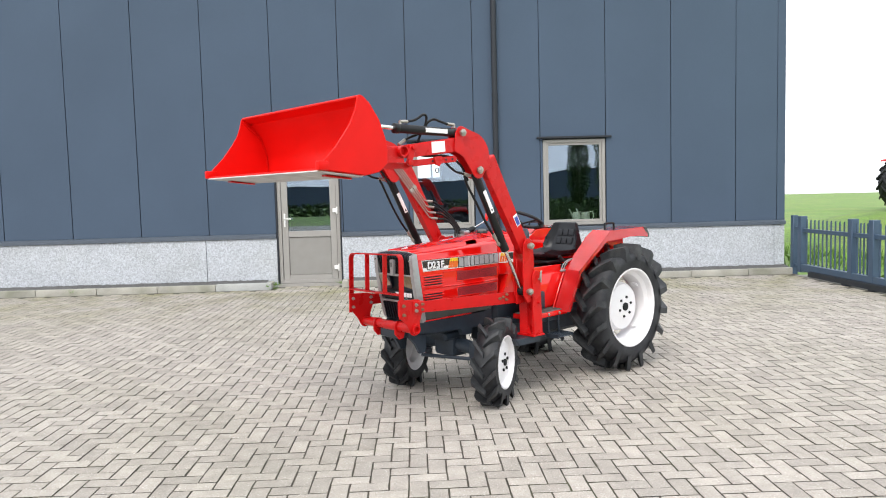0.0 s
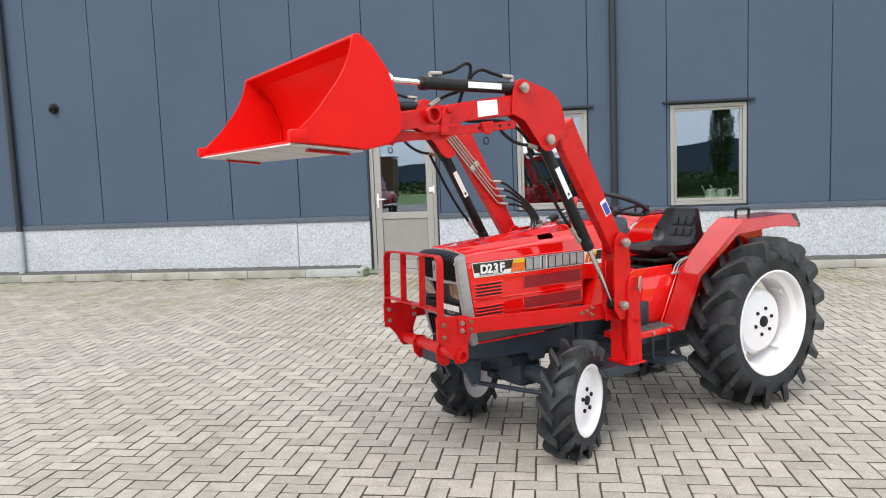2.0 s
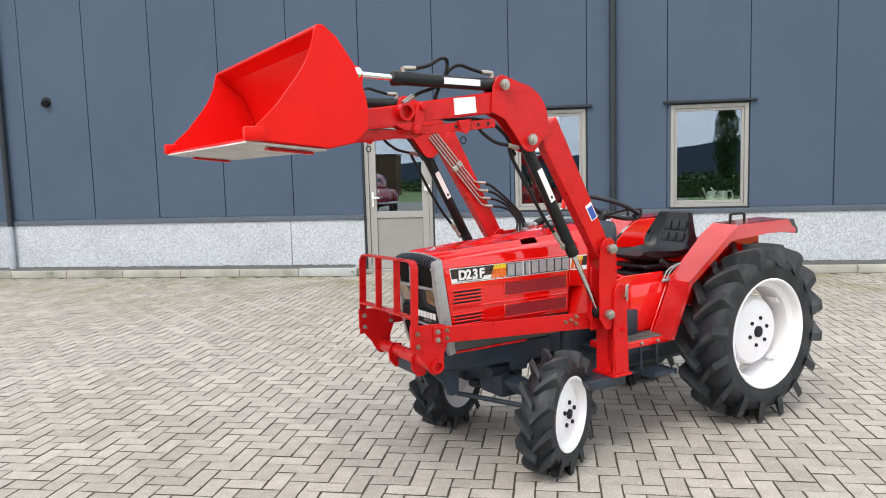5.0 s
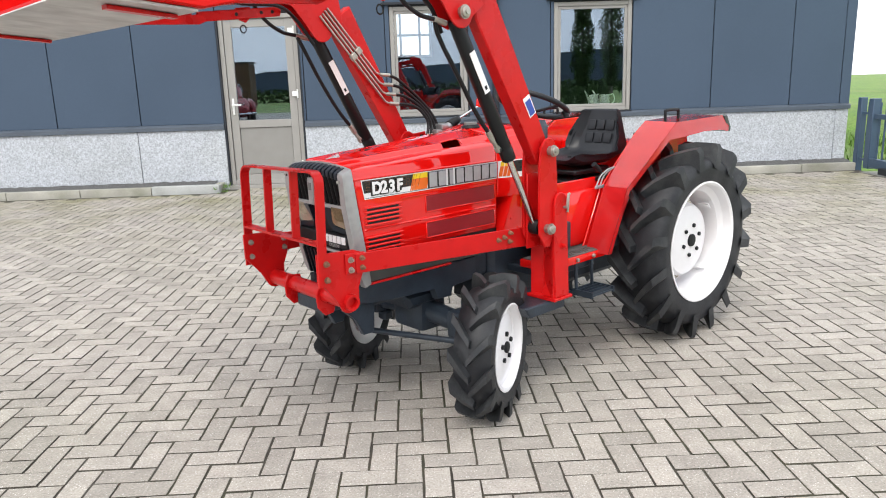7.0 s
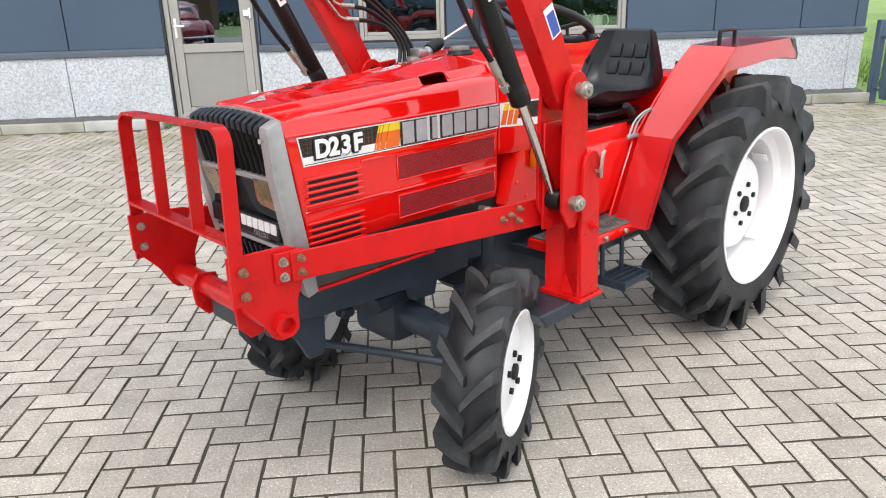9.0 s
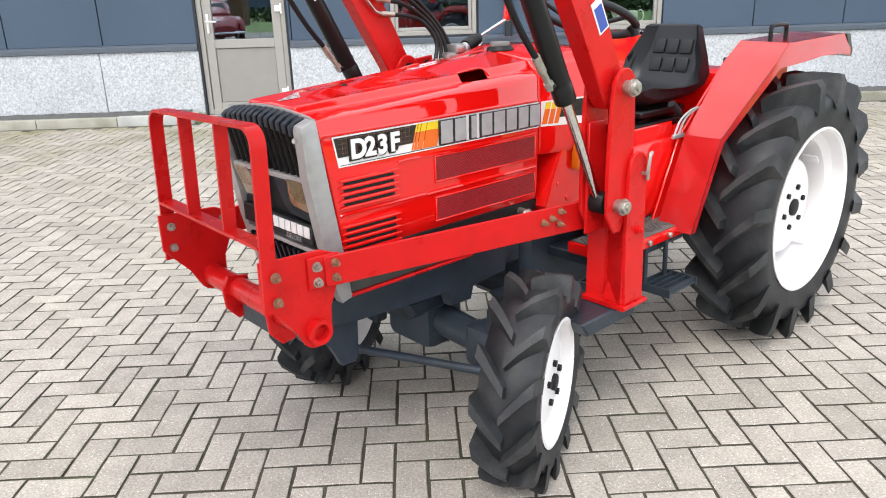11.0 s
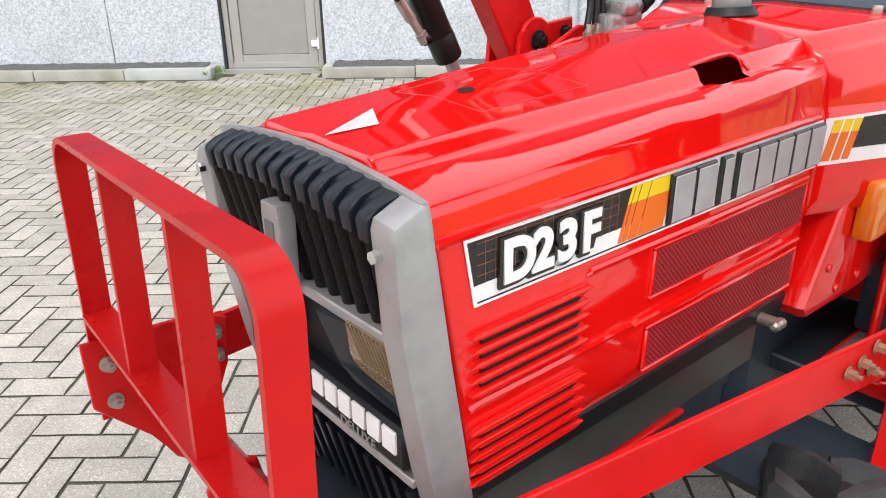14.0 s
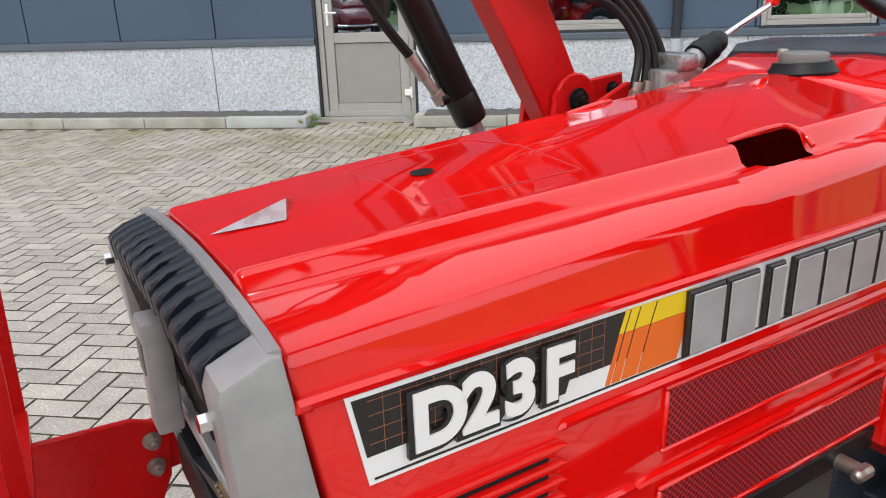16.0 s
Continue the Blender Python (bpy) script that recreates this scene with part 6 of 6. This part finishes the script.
# tufts at the kerb ends beside the door
for cx, cy, nn, hh in ((0.04, 0.52, 90, 0.07), (-0.03, 0.37, 40, 0.05), (1.15, 0.56, 40, 0.05), (-5.2, 0.36, 20, 0.06), (-3.3, 0.36, 16, 0.05), (2.2, 0.64, 14, 0.05), (3.1, 0.36, 20, 0.05)):
    v, f = [], []
    for k in range(nn):
        x, y = cx + rg.gauss(0, 0.035), cy + rg.gauss(0, 0.03)
        a, wdt, hgt = rg.uniform(0, math.tau), rg.uniform(0.002, 0.005), rg.uniform(0.4, 1) * hh
        z = 0.0 if y < 0.5 and abs(x - 0.6) < 0.62 else 0.06
        n = len(v)
        v += [(x - math.cos(a) * wdt, y - math.sin(a) * wdt, z - 0.01), (x + math.cos(a) * wdt, y + math.sin(a) * wdt, z - 0.01), (x + rg.uniform(-0.04, 0.04), y + rg.uniform(-0.04, 0.04), z + hgt)]
        f.append((n, n + 1, n + 2))
    me = bpy.data.meshes.new("tuft")
    me.from_pydata(v, [], f)
    me.materials.append(M_BLADE)
    tagged(new("grass_tuft", me), "small tuft of weeds at the kerb", "weeds", kind="stuff")

# ---- second shed far beyond the gate ----
shed = thing("far_shed", (35.8, 36.0, -0.6), -37, "distant dark shed with a pale plinth and light corner pipes", "shed")
part("wall", box(0, 26, 0, 12, 1.2, 7.5), M_PANEL, shed)
part("plinth", box(-0.05, 26, -0.06, 12, -0.2, 1.19), M_PLINTH, shed)
part("roof", box(-0.2, 26.2, -0.2, 12.2, 7.51, 7.8), M_TRIM, shed)
for k in range(3):
    part("corner_pipe", cyl((-0.25 - 0.33 * k, 0.0, 1.0), (-0.25 - 0.33 * k, 0.0, 7.5), 0.10, seg=10), M_ZINC if k < 2 else M_BLUE, shed)

# ---- large red tractor on a grass bank beyond the gate ----
BX, BY = 17.2, 6.8
bank = bmesh.new()
rows = []
for i in range(25):
    r = []
    for j in range(25):
        x, y = (-12 + i) * 0.52, (-12 + j) * 0.52
        d = math.hypot(x, y) / 6.0
        r.append(bank.verts.new((BX + x, BY + y, -0.3 + 1.25 * max(0, math.cos(min(d, 1) * math.pi / 2)) ** 0.8 if d < 1 else -0.6)))
    rows.append(r)
for i in range(24):
    for j in range(24):
        bank.faces.new((rows[i][j], rows[i + 1][j], rows[i + 1][j + 1], rows[i][j + 1]))
tagged(mesh_object("grass_bank", bank, M_GRASS), "low green bank in the meadow", "bank", kind="structure")
M_ORIM = surf("orange_rim_paint", (0.72, 0.09, 0.02), 0.4, var=0.1)
big = thing("large_tractor", (BX - 1.0, BY, 0.86), 200, "large dark red farm tractor with orange rims on the bank", "tractor")
big.scale = (0.72, 0.72, 0.72)
for s in (-1, 1):
    wheel("rear_wheel", (0.95, s * 0.85, 0.88), 0, s, 0.90, 0.22, 0.50, 14, 0.35, 0.06, 0.06, 6, 0.13, -0.11, 0.27, "orange rear wheel rim", big, M_ORIM)
    wheel("front_wheel", (-1.35, s * 0.75, 0.58), 0, s, 0.60, 0.16, 0.33, 13, 0.35, 0.05, 0.05, 6, 0.10, -0.09, 0.2, "orange front wheel rim", big, M_ORIM)
    part("mudguard", prism([(0.0, 1.3), (0.35, 1.75), (1.0, 1.9), (1.6, 1.75), (1.62, 1.70), (1.0, 1.85), (0.38, 1.70), (0.05, 1.28)], s * 0.60, s * 1.05), M_RED2, big)
part("bonnet", box(-2.0, -0.1, -0.4, 0.4, 0.95, 1.65, 0.08, 2), M_RED2, big)
part("chassis", box(-1.9, 1.2, -0.25, 0.25, 0.5, 0.95, 0.04), M_IRON, big)
part("cab", box(0.0, 1.2, -0.6, 0.6, 1.2, 2.6, 0.1, 2), M_IRON, big)

# ---- behind the camera: what the window panes mirror ----
old_car = thing("vintage_car", (-4.35, -16.4, -0.004), 62, "old dark red rounded saloon car on the yard", "car")
old_car.scale = (1.08, 1.08, 1.08)
M_CAR = surf("dull_wine_red_car_paint", (0.26, 0.022, 0.026), 0.3, var=0.08, coat=0.3)
M_CGL = surf("dark_car_glass", (0.02, 0.024, 0.028), 0.08, var=0.05, coat=0.5)


def hull(sections):
    bm = bmesh.new()
    rings = []
    for x, w, z0, z1, p in sections:
        ring = []
        for k in range(20):
            a = k * math.tau / 20
            c, s_ = math.cos(a), math.sin(a)
            ring.append(bm.verts.new((x, w * math.copysign(abs(c) ** p, c), (z0 + z1) / 2 + (z1 - z0) / 2 * math.copysign(abs(s_) ** p, s_))))
        rings.append(ring)
    for a, b in zip(rings, rings[1:]):
        for k in range(20):
            bm.faces.new((a[k], b[k], b[(k + 1) % 20], a[(k + 1) % 20]))
    bm.faces.new(rings[0][::-1])
    bm.faces.new(rings[-1])
    return bm


part("body", hull([(-2.0, 0.30, 0.35, 0.62, 0.7), (-1.85, 0.52, 0.28, 0.80, 0.7), (-1.4, 0.60, 0.25, 0.98, 0.7), (-0.8, 0.66, 0.24, 1.05, 0.7), (0.6, 0.68, 0.24, 1.05, 0.7), (1.3, 0.62, 0.25, 0.96, 0.7), (1.75, 0.52, 0.28, 0.82, 0.7), (2.0, 0.34, 0.36, 0.62, 0.7)]), M_CAR, old_car)
part("cabin", hull([(-1.15, 0.40, 0.85, 1.02, 0.7), (-0.75, 0.54, 0.85, 1.36, 0.7), (-0.2, 0.58, 0.85, 1.48, 0.7), (0.4, 0.58, 0.85, 1.46, 0.7), (0.95, 0.50, 0.85, 1.28, 0.7), (1.4, 0.38, 0.85, 0.98, 0.7)]), M_CAR, old_car)
for s in (-1, 1):
    part("side_window", prism([(-0.72, 1.06), (-0.60, 1.30), (-0.05, 1.38), (-0.05, 1.06)], s * 0.50, s * 0.575, 0.01), M_CGL, old_car)
    part("side_window", prism([(0.03, 1.06), (0.03, 1.38), (0.55, 1.34), (0.85, 1.06)], s * 0.50, s * 0.575, 0.01), M_CGL, old_car)
    for x in (-1.25, 1.25):
        part("wing", hull([(x - 0.52, s * 0.0 + 0.06, 0.40, 0.55, 0.8), (x - 0.35, 0.13, 0.35, 0.78, 0.8), (x, 0.15, 0.35, 0.88, 0.8), (x + 0.35, 0.13, 0.35, 0.78, 0.8), (x + 0.52, 0.06, 0.40, 0.55, 0.8)]), M_CAR, old_car).location = (0, s * 0.62, 0)
        t_ = lathe([(0.20, -0.07), (0.30, -0.075), (0.32, -0.04), (0.32, 0.04), (0.30, 0.075), (0.20, 0.07)], 32, True)
        wh = part("wheel", t_, M_RUBBER, old_car)
        wh.location = (x, s * 0.65, 0.32)
        part("hub", lathe([(0, -0.05), (0.12, -0.055), (0.20, -0.04), (0.20, 0.04), (0.12, 0.055), (0, 0.05)], 24), M_SILVER, wh)
part("windscreen", prism([(-1.06, 1.02), (-0.80, 1.32), (-0.76, 1.30), (-1.0, 1.0)], -0.40, 0.40, 0.01), M_CGL, old_car)
part("rear_window", prism([(1.30, 1.03), (0.98, 1.27), (0.94, 1.25), (1.24, 1.0)], -0.30, 0.30, 0.01), M_CGL, old_car)
for x in (-2.06, 2.06):
    part("bumper", tube(smooth_path([(x * 0.93, -0.62, 0.42), (x, -0.3, 0.42), (x, 0.3, 0.42), (x * 0.93, 0.62, 0.42)], 5), 0.035, 8), M_CHROME, old_car)
for s in (-1, 1):
    part("headlamp", cyl((-1.70, s * 0.58, 0.70), (-1.80, s * 0.58, 0.70), 0.085, 0.07, 18, 0.01), M_LENS, old_car)

M_WOODB = surf("brown_weathered_boards", (0.11, 0.055, 0.028), 0.8, var=0.25, scale=2)
barn = thing("board_container", (-13.6, -50.0, -0.45), 0, "tall brown boarded storage box on the meadow", "container")
for k in range(16):
    part("board", box(-3.0 + 0.39 * k, -2.62 + 0.39 * k, 0, 0.06, 0, 3.5, 0.01), M_WOODB, barn)
part("box", box(-3.0, 3.2, -2.4, -0.004, 0, 3.45), M_WOODB, barn)
part("lid", box(-3.1, 3.3, -2.5, 0.1, 3.5, 3.62), M_TRIM, barn)


def poplar(x, y, z, height, seed):
    r = random.Random(seed)
    tree = thing("poplar", (x, y, z), r.uniform(0, 360), "tall narrow dark green poplar tree in the meadow", "tree", "row of poplars")
    bm = cyl((0, 0, 0), (0.1, 0, height * 0.85), 0.22, 0.04, 10)
    for k in range(18):
        a, h0 = r.uniform(0, math.tau), height * r.uniform(0.12, 0.75)
        add_cyl(bm, (0, 0, h0), (math.cos(a) * 0.8, math.sin(a) * 0.8, h0 + 1.6), 0.05, 0.015, 6)
    part("trunk", bm, M_BARK, tree)
    v, f = [], []
    for k in range(9000):
        t = r.uniform(0.06, 1)
        rad = 1.35 * min(t * 5, 1) * (1 - t ** 2.2) ** 0.7 * r.uniform(0.35, 1.08) * (0.85 + 0.3 * noise.noise((t * 9, seed, 0)))
        a = r.uniform(0, math.tau)
        c = Vector((math.cos(a) * rad, math.sin(a) * rad, t * height))
        u = Vector((r.gauss(0, 1), r.gauss(0, 1), r.gauss(0, 1))).normalized() * r.uniform(0.06, 0.13)
        w = u.orthogonal().normalized() * u.length * 0.7
        n = len(v)
        v += [c - u, c + w, c + u, c - w]
        f.append((n, n + 1, n + 2, n + 3))
    me = bpy.data.meshes.new("crown")
    me.from_pydata(v, [], f)
    me.materials.append(M_LEAF)
    o = new("crown", me)
    o.parent = tree
    return tree


poplar(19.0, -60.0, -0.5, 11.5, 3)
poplar(21.9, -60.5, -0.5, 13.0, 5)
poplar(27.5, -62.0, -0.5, 12.0, 8)
# hedge and far wooded ridge
rh = random.Random(5)
v, f = [], []
for k in range(6000):
    c = Vector((rh.uniform(-45, 30), -66 + rh.uniform(-1, 1), -0.6 + rh.uniform(0, 1) ** 0.8 * (1.3 + 0.6 * noise.noise((k * 0.001, 3, 0)))))
    u = Vector((rh.gauss(0, 1), rh.gauss(0, 1), rh.gauss(0, 1))).normalized() * rh.uniform(0.1, 0.3)
    w = u.orthogonal().normalized() * u.length * 0.7
    n = len(v)
    v += [c - u, c + w, c + u, c - w]
    f.append((n, n + 1, n + 2, n + 3))
me = bpy.data.meshes.new("hedge_leaves")
me.from_pydata(v, [], f)
me.materials.append(M_LEAF)
tagged(new("hedge", me), "low dark green hedge along the far meadow edge", "hedge", kind="stuff")
# leafy stand-in added out of view, darkening the window's mirror image low down
v, f = [], []
for k in range(5000):
    c = Vector((rh.uniform(7.2, 12.2), -24.6 + rh.uniform(-0.35, 0.35), rh.uniform(0, 0.82)))
    u = Vector((rh.gauss(0, 1), rh.gauss(0, 1), rh.gauss(0, 1))).normalized() * rh.uniform(0.03, 0.07)
    w = u.orthogonal().normalized() * u.length * 0.7
    n = len(v)
    v += [c - u, c + w, c + u, c - w]
    f.append((n, n + 1, n + 2, n + 3))
me = bpy.data.meshes.new("low_standin_leaves")
me.from_pydata(v, [], f)
me.materials.append(M_LEAF)
tagged(new("low_hedge", me), "low dark leafy stand-in for an unidentified dark shape mirrored in the window", "hedge", kind="stuff")
M_RIDGE = surf("distant_blue_green_wood", (0.045, 0.066, 0.092), 0.95, var=0.3, scale=0.05)
bm = bmesh.new()
low, high = [], []
for k in range(161):
    x = -300 + k * 5
    top = 6.0 + 8.5 * max(0, min(1, (x - 10) / 110)) + 1.6 * noise.noise((x * 0.03, 0, 0)) + 0.8 * noise.noise((x * 0.13, 2, 0))
    low.append(bm.verts.new((x, -318, -6)))
    high.append(bm.verts.new((x, -322, top)))
for k in range(160):
    bm.faces.new((low[k], low[k + 1], high[k + 1], high[k]))
tagged(mesh_object("backdrop", bm, M_RIDGE), "distant blue-green wooded ridge on the horizon", "woods", kind="structure")

# ---- on the window sill ----
M_CAN = surf("pale_green_plastic", (0.55, 0.62, 0.50), 0.4, var=0.08)
for k, x in enumerate((5.36, 5.53)):
    can = thing("watering_can", (x, WALL_Y + 0.36, 0.934), 40 - 80 * k, "pale green plastic watering can on the window sill", "watering can", "watering cans")
    b = lathe([(0, 0.0), (0.07, 0.0), (0.078, 0.02), (0.066, 0.20), (0.06, 0.21), (0, 0.21)], 24)
    bmesh.ops.transform(b, matrix=Matrix.Rotation(radians(90), 4, "X"), verts=b.verts)
    part("body", b, M_CAN, can)
    part("handle", tube(smooth_path([(0.06, 0, 0.20), (0.13, 0, 0.21), (0.15, 0, 0.12), (0.075, 0, 0.04)], 5), 0.009, 8), M_CAN, can)
    part("spout", cyl((-0.06, 0, 0.06), (-0.20, 0, 0.27), 0.02, 0.010, 12), M_CAN, can)

# ---- herringbone paving ----
PW, PX, PY = 0.1044, 0.8 * 0.1044, 0.77 * 0.1044
PL = 2 * PW


def paver_outline(lx, ly, inset, rnd):
    """Outline of a block with slightly chipped, uneven edges."""
    nx, ny = (3, 2) if lx > ly else (2, 3)
    pts = [(lx * k / nx, 0) for k in range(nx)] + [(lx, ly * k / ny) for k in range(ny)]
    pts += [(lx - lx * k / nx, ly) for k in range(nx)] + [(0, ly - ly * k / ny) for k in range(ny)]
    out = []
    for x, y in pts:
        e = inset + rnd.uniform(-0.0012, 0.0022)
        out.append((min(max(x, e), lx - e), min(max(y, e), ly - e)))
    return out


def paver_rings(lx, ly, rnd):
    """Foot, arris and top of one block, from below the joint sand up."""
    g, c = 0.0041, 0.0030
    edge = paver_outline(lx, ly, g, rnd)
    top = [(x + math.copysign(c, lx / 2 - x) * (abs(x - lx / 2) > lx * 0.4), y + math.copysign(c, ly / 2 - y) * (abs(y - ly / 2) > ly * 0.4)) for x, y in edge]
    return [[(x, y, -0.02) for x, y in edge], [(x, y, -0.002) for x, y in edge], [(x, y, 0.0) for x, y in top]]


def paver_mesh(name, lx, ly, rnd):
    """One paver: a chamfered block with its foot below the joint sand."""
    bm = bmesh.new()
    lo, md, hi = [[bm.verts.new(p) for p in ring] for ring in paver_rings(lx, ly, rnd)]
    for a, b in ((lo, md), (md, hi)):
        for i in range(10):
            bm.faces.new((a[i], a[(i + 1) % 10], b[(i + 1) % 10], b[i])).material_index = int(a is lo)
    bm.faces.new(hi)
    me = bpy.data.meshes.new(name)
    bm.to_mesh(me)
    bm.free()
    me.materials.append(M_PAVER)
    me.materials.append(M_JOINT)
    return me


paving = thing("pavement", (0, 0, 0), 0, "yard of grey concrete pavers laid in herringbone", "pavement", kind="structure")
rp = random.Random(11)
lying = [paver_mesh("paver_lying", PL, PW, rp) for _ in range(12)]
standing = [paver_mesh("paver_standing", PW, PL, rp) for _ in range(12)]
near, far = [], []
for i in range(int(-13.5 / PW), int(9.2 / PW)):
    for j in range(int(-15.1 / PW), int(0.9 / PW)):
        f = (i + j + 1) % 4
        if f not in (0, 2):
            continue
        x, y = PX + i * PW, PY + j * PW
        lx, ly = (PL, PW) if f == 0 else (PW, PL)
        top_y = KERB_Y - 0.012 if not (0.05 < x < 1.10) else WALL_Y + 0.02
        if y + ly > top_y or x + lx > 8.9:
            continue
        d = math.hypot(x - 1.95, (y + 6.75) * 0.9)
        (near if d < 2.2 and y < -5.6 else far).append((d, x, y, lx, ly))
near.sort()
far += near[300:]
for d, x, y, lx, ly in near[:300]:
    ob = new("paver", rp.choice(lying if lx > ly else standing))
    ob.parent = paving
    ob.location = (x, y, rp.uniform(-0.0015, 0.0015))
    ob.rotation_euler = (rp.uniform(-0.004, 0.004), rp.uniform(-0.004, 0.004), rp.uniform(-0.006, 0.006))
verts, faces = [], []
for d, x, y, lx, ly in far:
    z = rp.uniform(-0.0015, 0.0015)
    tx, ty, tr = rp.uniform(-0.012, 0.012), rp.uniform(-0.012, 0.012), rp.uniform(-0.006, 0.006)
    k = len(verts)
    for ring in paver_rings(lx, ly, rp):
        for u, v, zz in ring:
            a, b = u - lx / 2, v - ly / 2
            verts.append((x + lx / 2 + a - tr * b, y + ly / 2 + b + tr * a, z + zz + tx * a * 0.5 + ty * b * 0.5))
    for r in (0, 10):
        for q in range(10):
            p = (q + 1) % 10
            faces.append((k + r + q, k + r + p, k + r + 10 + p, k + r + 10 + q))
    faces.append(tuple(range(k + 20, k + 30)))
me = bpy.data.meshes.new("pavers_further_off")
me.from_pydata(verts, [], faces)
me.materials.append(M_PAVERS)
me.materials.append(M_JOINT)
me.polygons.foreach_set("material_index", np.tile([1] * 10 + [0] * 11, len(far)).astype(np.int32))
ob = new("pavers", me)
ob.parent = paving
tagged(ob, kind="stuff")
# plain paving beyond sight
for a, b, c, d in ((-26, 9, -26, -15.06), (-26, -13.56, -15.05, 0.25)):
    o = mesh_object("paving_beyond", box(a, b, c, d, -0.05, -0.004), M_PAVERS)
    tagged(o, "plain stretch of grey paving at the edge of the yard", "paving", kind="structure")
